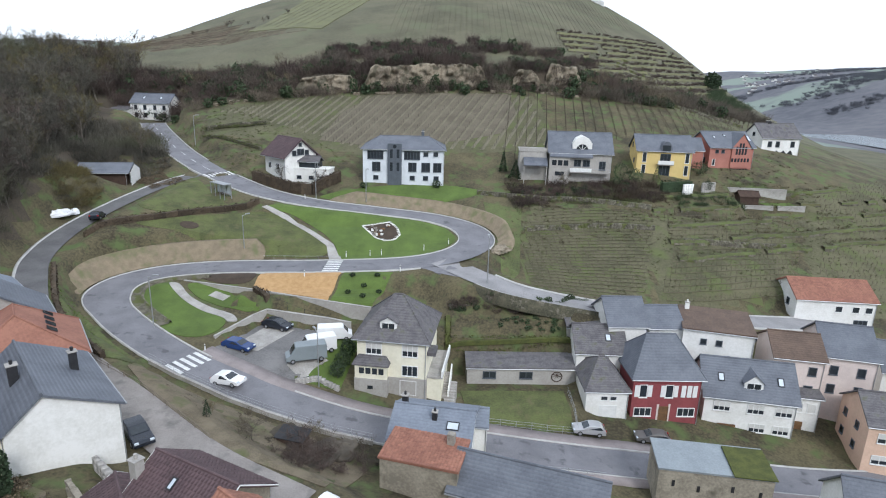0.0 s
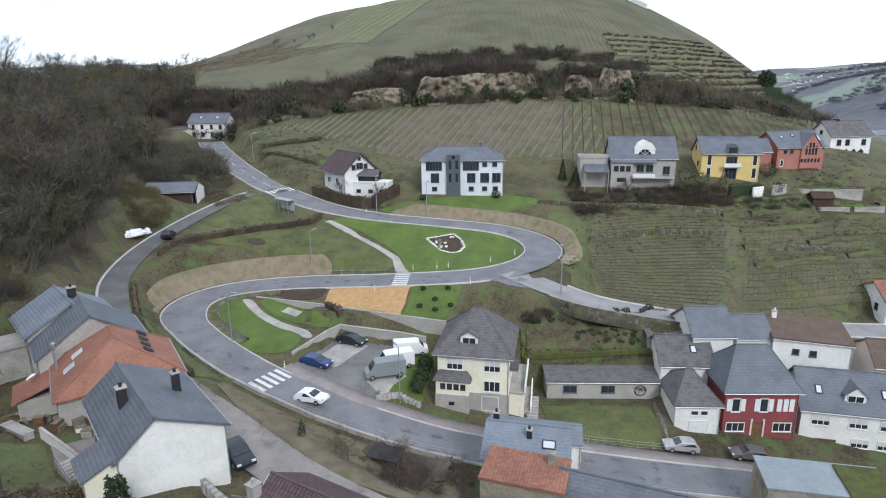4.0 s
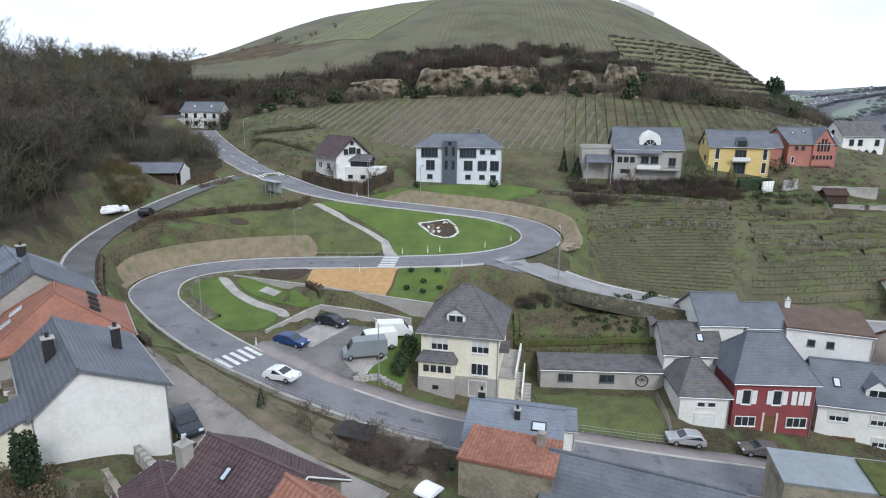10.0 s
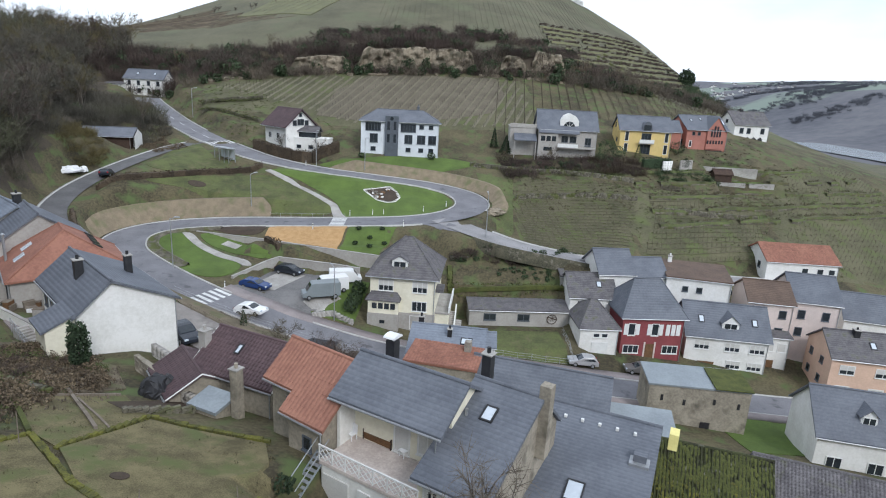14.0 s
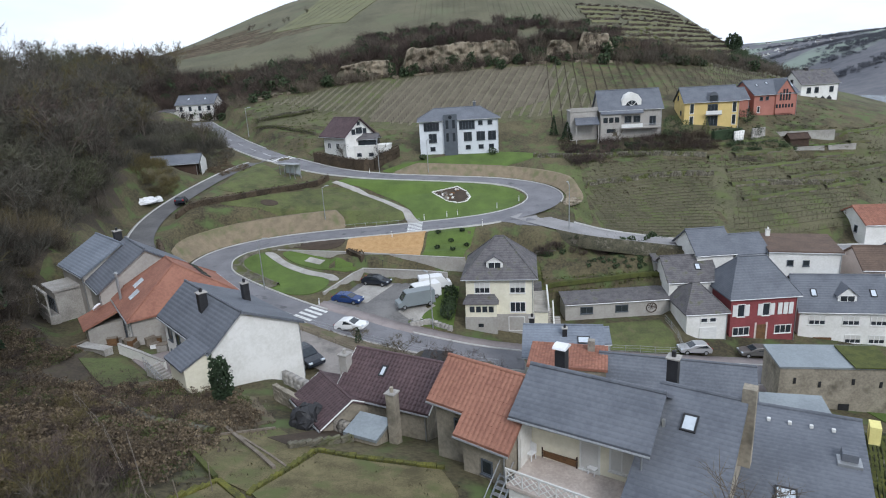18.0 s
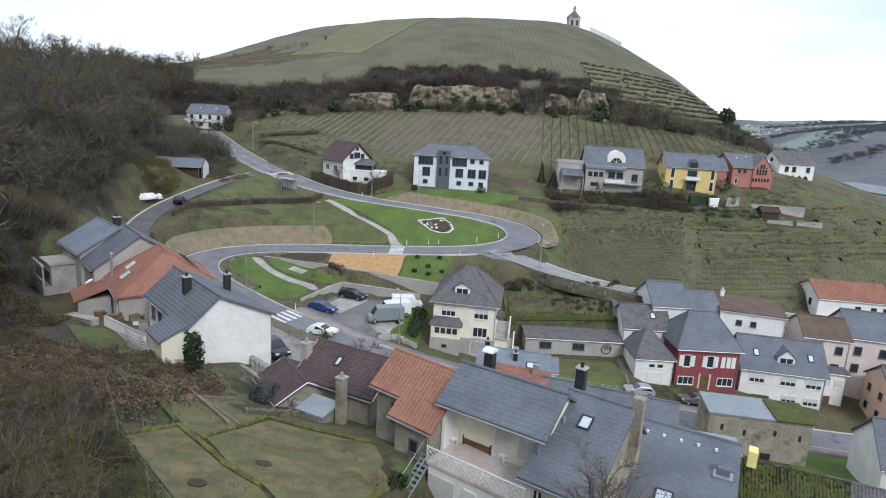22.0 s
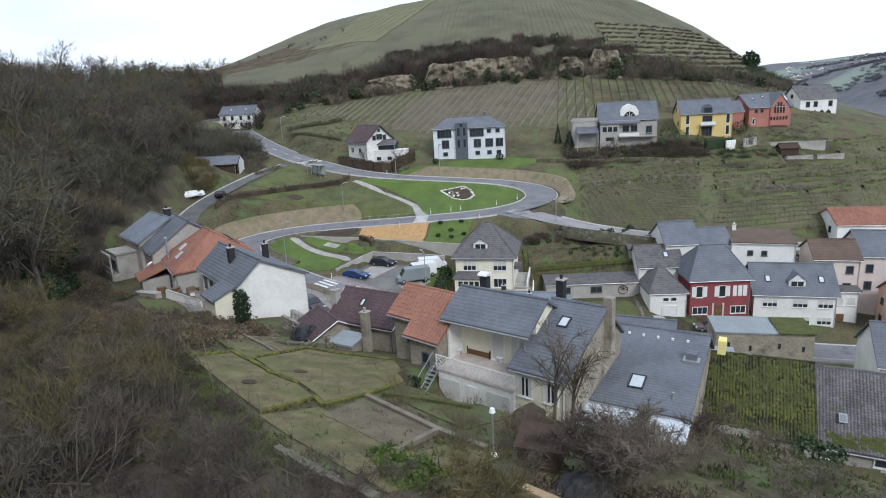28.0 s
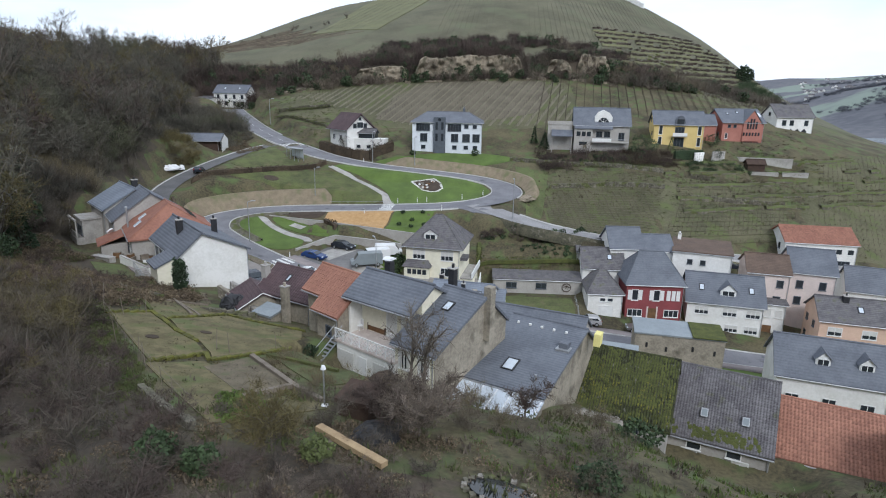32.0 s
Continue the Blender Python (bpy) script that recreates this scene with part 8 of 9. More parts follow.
scatter("strip_scrub", spread_in([(-24, 72), (-8, 62), (2, 66), (-2, 72), (-16, 77), (-26, 79)], 16, 24), THICKETS, TWIG, "bare shrubs on the strip below the road", "scrub", 24, (0.3, 0.8))
scatter("ditch_scrub", spread_in([(-12, 60), (0, 62), (0, 68), (-10, 68)], 22, 25), THICKETS, TWIG_RED, "bramble thicket behind the houses", "scrub", 25, (0.5, 1.0))
scatter("garden_scrub", spread_in([(-8, 14), (14, 10), (16, 30), (4, 29), (-4, 22)], 55, 26), THICKETS, TWIG, "bare garden shrubs below the houses", "scrub", 26, (0.3, 0.75))
scatter("yard_scrub", spread_in([(14, 99.6), (25, 99), (25, 97), (16, 97.6)], 40, 27), [leaf_arrays(99, 0.5, 0.8, 80, 0.12)], LEAF, "low green plants in the vegetable garden", "plants", 27, (0.4, 1.0))


def vines(name, area, turn, spacing, label, post=1.6, step=1.25, seed=1, canes=3, thick=0.03, hoed=True, half=0.19, soil=ROWSOIL, wood=CANE_DARK):
    """Rows of vine stakes with bare canes and a wire, over a field."""
    rng = np.random.RandomState(seed)
    c, s = math.cos(radians(turn)), math.sin(radians(turn))
    pts = np.array(area)
    u, v = pts[:, 0] * c + pts[:, 1] * s, -pts[:, 0] * s + pts[:, 1] * c
    px, py = [], []
    for b in np.arange(v.min(), v.max(), spacing):
        a = np.arange(u.min(), u.max(), step)
        a = a + rng.uniform(-0.1, 0.1, len(a))
        px.append(a * c - b * s)
        py.append(a * s + b * c)
    rows_n = np.concatenate([np.full(len(a), i) for i, a in enumerate(px)])
    px, py = np.concatenate(px), np.concatenate(py)
    ok = inside(px, py, area)
    zr = gz(px, py)
    join = np.flatnonzero(ok[:-1] & ok[1:] & (rows_n[:-1] == rows_n[1:]))
    o = np.array([-s, c]) * half
    strip_v = np.stack([np.stack([px[join + a] + b * o[0], py[join + a] + b * o[1], zr[join + a] + 0.07], 1) for a, b in ((0, -1), (1, -1), (1, 1), (0, 1))], 1).reshape(-1, 3)
    if hoed:
        tagged(raw_mesh("row_soil", strip_v, np.arange(len(strip_v)).reshape(-1, 4), soil), "hoed strips of brown soil under the vines", "soil", kind="stuff")
    px, py = px[ok], py[ok]
    z = gz(px, py)
    n = len(px)
    h = post * rng.uniform(0.8, 1.1, n)
    lean = rng.normal(size=(n, 2)) * 0.06
    V, F = [], []
    k = 0
    for dx, dy in ((thick, 0), (0, thick)):
        a = np.stack([px - dx, py - dy, z - 0.1], 1)
        b = np.stack([px + dx, py + dy, z - 0.1], 1)
        d = np.stack([px + dx + lean[:, 0], py + dy + lean[:, 1], z + h], 1)
        e = np.stack([px - dx + lean[:, 0], py - dy + lean[:, 1], z + h], 1)
        V.append(np.stack([a, b, d, e], 1).reshape(-1, 3))
        F.append(np.arange(4 * n).reshape(-1, 4) + k)
        k += 4 * n
    for j in range(canes):
        o = np.stack([px, py, z + h * rng.uniform(0.35, 0.7, n)], 1)
        t = np.stack([c * rng.uniform(-0.7, 0.7, n), s * rng.uniform(-0.7, 0.7, n), rng.uniform(0.0, 0.6, n)], 1)
        w = np.stack([np.full(n, 0.0), np.full(n, 0.0), np.full(n, thick * 1.2)], 1)
        V.append(np.stack([o - w, o + w, o + t + w * 0.3, o + t - w * 0.3], 1).reshape(-1, 3))
        F.append(np.arange(4 * n).reshape(-1, 4) + k)
        k += 4 * n
    return tagged(raw_mesh(name, np.concatenate(V), np.concatenate(F), wood), label, "vineyard", kind="stuff")


drape("vineyard_field", [(-22, 171.5), (-6, 168), (14, 171), (26, 175), (31, 186), (30, 198.5), (-9, 199), (-18, 188)], FIELD, 0.05, "brown hoed vineyard under the cliff", "field")
vines("vine_rows", [(22, 108.5), (42, 108), (52, 131.6), (24.5, 130.8)], 2, 1.05, "rows of bare vines on stakes", seed=2, canes=3, thick=0.02, step=1.3, post=0.7, half=0.16, wood=CANE)
vines("vine_rows", [(25.5, 132.6), (52, 133.4), (53.6, 138.6), (30, 140.8)], 2, 1.05, "rows of bare vines on the upper terrace", seed=9, canes=3, thick=0.02, step=1.3, post=0.7, half=0.16, wood=CANE)
vines("vine_rows", [(46, 110.5), (74, 118), (92, 142), (56, 140), (54, 128)], 12, 1.5, "rows of bare vines on stakes along the slope", seed=3, canes=3, thick=0.025, post=1.1, step=1.1, half=0.14, wood=CANE)
vines("vine_rows", [(-56, 194), (-12, 166), (38, 167), (36, 199), (-28, 199)], 66, 2.4, "rows of bare vines on the field under the cliff", seed=4, step=1.5, canes=2, thick=0.035, half=0.5, soil=PALESOIL, post=1.1)
vines("vine_rows", [(78, 113), (128, 120), (126, 168), (96, 150)], 14, 1.7, "rows of bare vines on the outer slope", seed=5, step=1.4, canes=4, thick=0.035, hoed=False, post=1.1, wood=CANE)
vines("vine_rows", [(24, 160), (100, 186), (96, 200), (30, 198)], 80, 2.6, "rows of bare vines behind the houses", seed=6, step=1.5, canes=4, thick=0.055, hoed=False)
vines("vine_rows", [(82, 200), (118, 196), (140, 262), (90, 252)], 2, 2.6, "rows of bare vines on the steep terraces", seed=7, step=1.6, canes=3, thick=0.06, hoed=False)


def hill_rows(name, area, turn, spacing, label, material, height=1.2, step=9.0):
    c, s = math.cos(radians(turn)), math.sin(radians(turn))
    pts = np.array(area)
    u, v = pts[:, 0] * c + pts[:, 1] * s, -pts[:, 0] * s + pts[:, 1] * c
    V, F = [], []
    for b in np.arange(v.min(), v.max(), spacing):
        a = np.arange(u.min(), u.max() + step, step)
        x, y = a * c - b * s, a * s + b * c
        ok = inside(x, y, area)
        z = gz(x, y)
        for i in range(len(a) - 1):
            if ok[i] and ok[i + 1]:
                k = len(V)
                V += [(x[i], y[i], z[i] - 0.2), (x[i + 1], y[i + 1], z[i + 1] - 0.2), (x[i + 1], y[i + 1], z[i + 1] + height), (x[i], y[i], z[i] + height)]
                F.append((k, k + 1, k + 2, k + 3))
    return tagged(raw_mesh(name, V, F, material), label, "vineyard", kind="stuff")


hill_rows("hill_vine_rows", [(-8, 246), (70, 246), (90, 290), (96, 330), (120, 350), (120, 418), (-10, 418)], 86, 2.3, "long rows of vines over the top of the hill", CANE, 0.13)
hill_rows("hill_vine_rows", [(-150, 275), (-38, 270), (-66, 300), (-90, 345), (-150, 320)], 4, 2.6, "long rows of vines across the flank of the hill", CANE, 0.2)


def terraces(levels, x0, x1, y0, y1, step, high, label, grow=0.22, grass=LIT_BANKGRASS):
    """Steep grass banks over low dry stone walls that follow the height lines, each with a ledge and dark growth behind."""
    walls, banks, ledges, growth = [], [], [], []
    ys = np.arange(y0, y1, 0.5)
    rng = np.random.RandomState(int(x0))
    for level in levels:
        last = None
        drift = 0.0
        for x in np.arange(x0, x1, step):
            z = gz(np.full(len(ys), x), ys)
            up = np.flatnonzero((z[:-1] < level) & (z[1:] >= level))
            if len(up) == 0 or rng.rand() < 0.04:
                last = None
                continue
            drift = 0.7 * drift + rng.uniform(-0.3, 0.3)
            y = ys[up[0]] + drift
            h = high * rng.uniform(0.75, 1.1)
            here = (x, y, level, h)
            if last and abs(last[1] - y) < step * 1.6:
                for a in (last, here):
                    walls += [(a[0], a[1] - 0.1, a[2] - 0.8), (a[0], a[1], a[2] + 0.3 * a[3])]
                    banks += [(a[0], a[1] + 0.02, a[2] + 0.3 * a[3]), (a[0], a[1] + 0.5 * a[3], a[2] + a[3])]
                    ledges += [(a[0], a[1] + 0.5 * a[3], a[2] + a[3]), (a[0], a[1] + a[3] / grow, a[2] + a[3] - 0.1)]
                if rng.rand() < 0.85:
                    growth += [(x - step * rng.rand(), y + rng.uniform(0.9, 1.6) * h) for i in range(2)]
            last = here
    for name, verts, material, words, kind in (("terrace_wall", walls, STONE_DARK, "mossy dry stone terrace walls ", "wall"), ("terrace_bank", banks, grass, "steep pale green grass banks ", "grass"), ("terrace_ledge", ledges, VINESOIL, "narrow vine ledges ", "grass")):
        k = np.arange(0, len(verts), 4)
        tagged(raw_mesh(name, verts, np.stack([k, k + 2, k + 3, k + 1], 1), material), words + label, kind, kind="stuff")
    return growth


shoulder_vines = terraces((36.5, 39, 41.5, 44, 46.5, 49, 51.5, 54, 56.5, 59), 60, 150, 204, 345, 2.5, 1.25, "on the shoulder of the hill", 0.3)
# dark twigs stand for both the vines and the shadow lines between banks
scatter("terrace_vines", shoulder_vines, [bush_arrays(46, 1.2, 1.1, 60, 0.13)], TWIG_RED, "dark bushy growth for the vines and shadow lines along the ledges", "scrub", 95, (0.7, 1.3), -0.7)
slope_vines = terraces((8.2, 10.2, 12.2, 14.4, 16.4), 54, 128, 108, 158, 1.6, 0.75, "across the vineyard slope", 0.3, MEADOW)
scatter("terrace_weeds", slope_vines, [bush_arrays(47, 0.6, 0.8, 40, 0.04)], GROUND, "dark weeds along the vineyard terraces", "weeds", 96, (0.6, 1.2), -0.3)
drape("young_vineyard", [(-71, 296), (-36, 272), (-20, 334), (0, 412), (-40, 412), (-57, 367)], YOUNG, 0.3, "light green young vineyard on the hill", "field")
hill_rows("young_rows", [(-69, 297), (-37, 274), (-21, 334), (-2, 410), (-39, 410), (-56, 367)], 74, 5.0, "pale rows of a young vineyard", CANE, 0.4)


# ---- single trees, shrubs and hedges ----
def tree(label, x, y, H, spread, seed, twig=TWIG, limbs=13, subs=6, twigs=8, name="tree"):
    a, b, c, d = tree_arrays(seed, H, spread, limbs, subs, twigs, 0.09 * H + 0.2, 0.03)
    root = thing(name, label, "tree", pose(x, y, g1z(x, y)))
    raw_mesh("trunk", a, b, BARK, root)
    raw_mesh("crown", c, d, twig, root)
    return root


def shrub(label, x, y, r, h, seed, material=LEAF, n=420, size=0.13, name="shrub", cone=False):
    root = thing(name, label, "shrub", pose(x, y, g1z(x, y)))
    part("stem", tube((0, 0, -0.3), (0, 0, h * 0.6), 0.06, 0.03, 6), BARK, root)
    v, f = (cone_arrays if cone else leaf_arrays)(seed, r, h, n, size)
    raw_mesh("foliage", v, f, material, root)
    return root


tree("slender bare tree rising before the slate roofs", 2.7, 26.4, 6.2, 2.0, 201, limbs=12, subs=6, twigs=9, twig=CANE)
tree("slender pale bare tree beside its twin", 1.7, 26.8, 5.6, 1.8, 211, limbs=12, subs=6, twigs=9, twig=CANE)
tree("spreading bare shrub-like tree in the garden", 9.4, 24.4, 2.8, 2.0, 202, TWIG_RED, 18, 8, 10)
tree("wide bare bush below the glazed lean-to", 3.4, 18.4, 2.8, 2.8, 203, TWIG_PALE, 34, 10, 14)
tree("small bare fruit tree on the strip", -12.2, 64.6, 3.0, 1.9, 204)
tree("bare fruit tree beside the veranda", -27.0, 148.8, 4.2, 2.2, 205)
tree("bare fruit tree in front of the veranda", -18.0, 147.2, 4.0, 2.2, 206)
tree("bare birch on the bank under the grey house", 36.0, 146.0, 4.5, 1.5, 208)
tree("olive budding tree at the wood edge", -61.0, 158.0, 9.0, 4.0, 209, TWIG_OLIVE, 16, 7, 9)
tree("olive budding tree above the lane", -68.0, 128.0, 10.0, 4.0, 210, TWIG_OLIVE, 16, 7, 9)
shrub("dark columnar conifer beside the grey house", 23.6, 156.0, 0.9, 4.6, 301, IVY, 420, 0.3, "conifer", True)
shrub("dark conifer beside the garage wing", 26.0, 152.5, 1.5, 4.2, 302, IVY, 520, 0.3, "conifer", True)
shrub("round brown-green shrub under the garage", 24.4, 148.4, 1.8, 2.6, 303, HEDGE)
shrub("evergreen shrub at the house corner", 50.2, 151.0, 2.4, 4.0, 304, LEAF, 600)
shrub("evergreen shrub between the houses", 53.2, 149.5, 2.2, 3.6, 305, LEAF, 600)
shrub("evergreen shrub below the grey house", 48.2, 147.6, 1.6, 2.4, 306)
shrub("small yellow-green conifer before the yellow house", 58.8, 151.0, 1.0, 3.4, 307, MEADOW, 360, 0.2, "conifer", True)
shrub("dark evergreen in front of the link building", 71.0, 155.5, 2.6, 3.6, 308, IVY, 700)
shrub("evergreen hanging over the terrace wall", 70.0, 148.6, 1.4, 3.0, 309, IVY)
shrub("round green shrub below the large house", -8.6, 146.8, 1.0, 1.5, 310)
shrub("round green shrub at the house corner", 7.6, 148.2, 1.2, 1.9, 311)
shrub("dark green clump on the hill shoulder", 132, 284, 3.6, 8.0, 312, IVY, 500, 0.5)
shrub("dark green clump on the hill shoulder", 137, 290, 3.2, 7.0, 313, IVY, 500, 0.5)
shrub("dark clipped hedge bush beside the villa", -6.4, 88.4, 1.3, 2.3, 314, LEAF, 700, 0.14, "hedge_bush")
shrub("dark clipped hedge bush beside the villa", -6.0, 90.8, 1.3, 2.6, 315, LEAF, 700, 0.14, "hedge_bush")
shrub("green bush behind the white van", -6.9, 85.8, 1.2, 2.6, 316, LEAF, 500)
shrub("small dark cypress on the strip", -16.8, 66.2, 0.4, 1.7, 317, IVY, 220, 0.12, "cypress", True)
shrub("dark ivy-clad tree stump beside the white gable", -25.4, 50.6, 0.9, 4.2, 318, IVY, 1500, 0.14, "shrub")
shrub("clipped round box bush in the garden", -4.6, 31.4, 0.8, 1.2, 319, IVY, 420, 0.1)
shrub("clipped round box bush in the garden", -3.4, 32.4, 0.8, 1.2, 320, IVY, 420, 0.1)
shrub("small dark bush by the steel stair", -7.4, 35.6, 0.7, 1.1, 321, IVY, 320, 0.1)
shrub("dark green bush on the near slope", -6.4, 9.4, 0.8, 1.7, 322, LEAF, 900, 0.09)
shrub("green bush on the near slope", 11.4, 13.2, 1.2, 1.3, 323, LEAF, 700, 0.10)
tree("dense rounded brown bush on the near slope", 3.2, 16.0, 3.0, 2.4, 324, TWIG_PALE, 34, 10, 12, "shrub")
tree("dense rounded brown bush on the near slope", 1.6, 17.0, 2.6, 2.2, 325, TWIG_RED, 30, 9, 12, "shrub")
shrub("dark green bush behind the barns", 17.5, 27.0, 1.8, 1.8, 325, LEAF, 800, 0.14)
shrub("young conifer in the yard", 15.2, 67.6, 1.3, 3.0, 326, MEADOW, 420, 0.24, "conifer", True)
shrub("bright green willow at the edge of the village", 52, 44, 3.0, 5.5, 327, MEADOW, 900, 0.2)


def hedge(points, width, height, material, label, seed, name="hedge"):
    """A clipped hedge: a boxy body with leaves all over it."""
    rng = np.random.RandomState(seed)
    root = thing(name, label, "hedge")
    V, F = [], []
    core = bmesh.new()
    for p, q in zip(points, points[1:]):
        p, q = Vector((*p, 0)), Vector((*q, 0))
        L = (q - p).length
        t = (q - p) / L
        n = Vector((-t.y, t.x, 0))
        steps = max(1, int(L / 2))
        for i in range(steps):
            a, b = p + t * (L * i / steps), p + t * (L * (i + 1) / steps)
            za, zb = g1z(a.x, a.y), g1z(b.x, b.y)
            w = width / 2 * 0.9
            vs = [core.verts.new((c.x + n.x * o, c.y + n.y * o, z + h)) for c, z in ((a, za), (b, zb)) for o in (-w, w) for h in (-0.2, height * 0.95)]
            for f in ((0, 1, 3, 2), (4, 6, 7, 5), (0, 4, 5, 1), (2, 3, 7, 6), (1, 5, 7, 3)):
                core.faces.new([vs[k] for k in f])
        m = int(L * (height * 2 + width) * 16)
        s, side = rng.uniform(0, L, m), rng.rand(m)
        h = rng.uniform(0, height, m)
        o = np.where(side < 0.4, -width / 2, np.where(side < 0.8, width / 2, rng.uniform(-width / 2, width / 2, m)))
        h = np.where(side < 0.8, h, height)
        x, y = p.x + t.x * s + n.x * o, p.y + t.y * s + n.y * o
        c = np.stack([x, y, gz(x, y) + h], 1) + rng.normal(size=(m, 3)) * 0.05
        u = rng.normal(size=(m, 3)) * 0.10
        v = rng.normal(size=(m, 3)) * 0.08
        k = sum(len(a) for a in V)
        V.append(np.stack([c - u, c + v, c + u, c - v], 1).reshape(-1, 3))
        F.append(np.arange(4 * m).reshape(-1, 4) + k)
    bmesh.ops.recalc_face_normals(core, faces=core.faces)
    part("hedge_body", core, material, root)
    raw_mesh("leaves", np.concatenate(V), np.concatenate(F), material, root)
    return root


hedge([(-33.5, 150.0), (-29.8, 147.6), (-24.0, 144.6), (-19.6, 144.2), (-14.2, 150.0)], 1.0, 2.4, HEDGE, "tall clipped brown beech hedge round the house", 401)
hedge([(-53.0, 115.0), (-46.6, 122.2), (-40.0, 127.6), (-33.0, 132.6), (-28.6, 134.8)], 0.9, 1.0, HEDGE, "low clipped brown hedge along the green", 402)
hedge([(58.5, 146.6), (66.0, 148.6)], 1.2, 2.2, IVY, "dark evergreen hedge under the yellow house", 404)
hedge([(8.2, 100.0), (8.0, 95.3), (26.2, 95.5)], 0.7, 0.5, MOSS, "low mossy hedge round the kitchen garden", 405)
hedge([(-22.0, 104.0), (-19.4, 101.4)], 0.8, 0.9, HEDGE, "short clipped hedge by the lawn", 406)
# dark shrubs added where the lawn slope only has round hollows
for i, (x, y) in enumerate(((-7.0, 106.6), (-5.0, 104.6), (-7.4, 103.2), (-3.0, 106.4), (-2.6, 103.4), (-5.0, 101.8))):
    shrub("small round dark shrub added in place of a hollow in the lawn", x, y, 0.55, 0.7, 420 + i, IVY, 160, 0.1)

# ---- cliff ----
def boulder(bm, c, size, seed):
    rng = np.random.RandomState(seed)
    bmesh.ops.create_cube(bm, size=1.0)
    bmesh.ops.subdivide_edges(bm, edges=list(bm.edges), cuts=3, use_grid_fill=True)
    for v in list(bm.verts):
        n = noise.noise_vector(Vector((v.co.x * 2.2 + seed, v.co.y * 2.2, v.co.z * 2.2)))
        v.co = Vector((v.co.x * size[0], v.co.y * size[1], v.co.z * size[2])) + n * 0.3 * min(size)
        v.co += Vector(c)


def rock_face(x0, x1, y, h, seed):
    """A weathered cliff face: jointed blocks that step in and out, with a ragged foot and top."""
    rng = np.random.RandomState(seed)
    nu, nv = int((x1 - x0) / 0.35), 22
    verts, faces = [], []
    for j in range(nv + 1):
        for i in range(nu + 1):
            x = x0 + (x1 - x0) * i / nu
            e = min(1.0, 0.35 * min(x - x0, x1 - x) + 0.45)
            top = h * e * (0.92 + 0.10 * noise.noise((x * 0.23, seed, 0.5)) + 0.05 * noise.noise((x * 0.9, seed, 2.5)))
            z = -1.2 + (top + 1.2) * j / nv
            d = noise.voronoi((x * 0.42 + 0.3 * noise.noise((x, z, seed)), z * 0.30, seed * 1.7))[0]
            joint = min(0.5, d[1] - d[0])
            cell = noise.cell((round(x / 2.1 + seed), round(z / 2.6), seed))
            out = 1.7 * joint + 0.9 * cell + 0.7 * noise.noise((x * 0.5, z * 0.8, seed)) + 0.25 * noise.noise((x * 2.1, z * 1.1, seed)) - 0.10 * z
            verts.append((x + 0.15 * noise.noise((z, x, 1.0)), y - out + 1.6 * (j == nv), g1z(x, y) + z))
    k = nu + 1
    for j in range(nv):
        for i in range(nu):
            o = j * k + i
            faces.append((o, o + 1, o + k + 1, o + k))
    return raw_mesh("rock_face", verts, faces, ROCK, cliff)


cliff = thing("cliff", "pale limestone cliff broken by scrub under the vineyard hill", "cliff", kind="structure")
for i, (x0, x1, y, h) in enumerate(((-33, -15.5, 201.6, 5.4), (-12.5, 23.5, 202.2, 7.6), (32, 40, 203.0, 5.6), (42, 53, 203.2, 6.8))):
    rock_face(x0, x1, y, h, 3 + i)
rng = np.random.RandomState(77)
for i in range(26):
    x = rng.uniform(-58, 60)
    bm = bmesh.new()
    boulder(bm, (x, 199.8 + rng.uniform(-0.6, 0.6), g1z(x, 199.8) + 0.1), (rng.uniform(0.8, 2.6), 1.2, rng.uniform(0.5, 1.3)), 60 + i)
    part("rock", bm, ROCK, cliff)

# ---- chapel on the hill ----
cx, cy = 86.0, 414.0
chp = thing("chapel", "small square stone chapel with a pointed roof on the hilltop", "chapel", pose(cx, cy, g1z(cx, cy)))
part("wall", box((-3.6, -3.6, -3), (3.6, 3.6, 5.2), 0.05), GREYWALL, chp)
part("cornice", box((-4.0, -4.0, 5.2), (4.0, 4.0, 5.7), 0.05), GREYWALL, chp)
bm = bmesh.new()
add_tube(bm, (0, 0, 5.7), (0, 0, 9.4), 4.6, 1.0, 8)
part("roof", bm, SLATE_GREY, chp)
part("lantern", tube((0, 0, 9.4), (0, 0, 11.0), 0.9, 0.9, 8), GREYWALL, chp)
part("spire", tube((0, 0, 11.0), (0, 0, 13.4), 1.1, 0.1, 8), SLATE_GREY, chp)
# dark plates give the shade of the chapel arches by colour
for u in (-1.6, 1.6):
    part("arch_dark_plate", box((u - 0.7, -3.68, 0.4), (u + 0.7, -3.55, 3.6)), DARK, chp)
stone_wall([(96, 408), (104, 402), (112, 390)], 2.0, "pale wall along the hilltop path", material=WHITE, course=1.0, thick=0.8, seed=90)

# ---- far valley ----
centre = [Vector((560 + 0.1 * (y - 600) + 40 * math.sin(y / 300), y, -22.5)) for y in range(150, 860, 25)]
riv = ribbon("river", centre, [(-75, 0), (75, 0)], 0.0, WATER, "broad pale river in the valley", "river")
rng = np.random.RandomState(5)
fv = thing("far_house", "small white house in the distant valley", "house", pose(430, 900, float(lay(430, 900)[0])), group="far village")
part("wall", add_prism(bmesh.new(), [(-4, -4), (4, -4), (4, 5), (0, 9), (-4, 5)], -6, 6), WHITE, fv)
bm = bmesh.new()
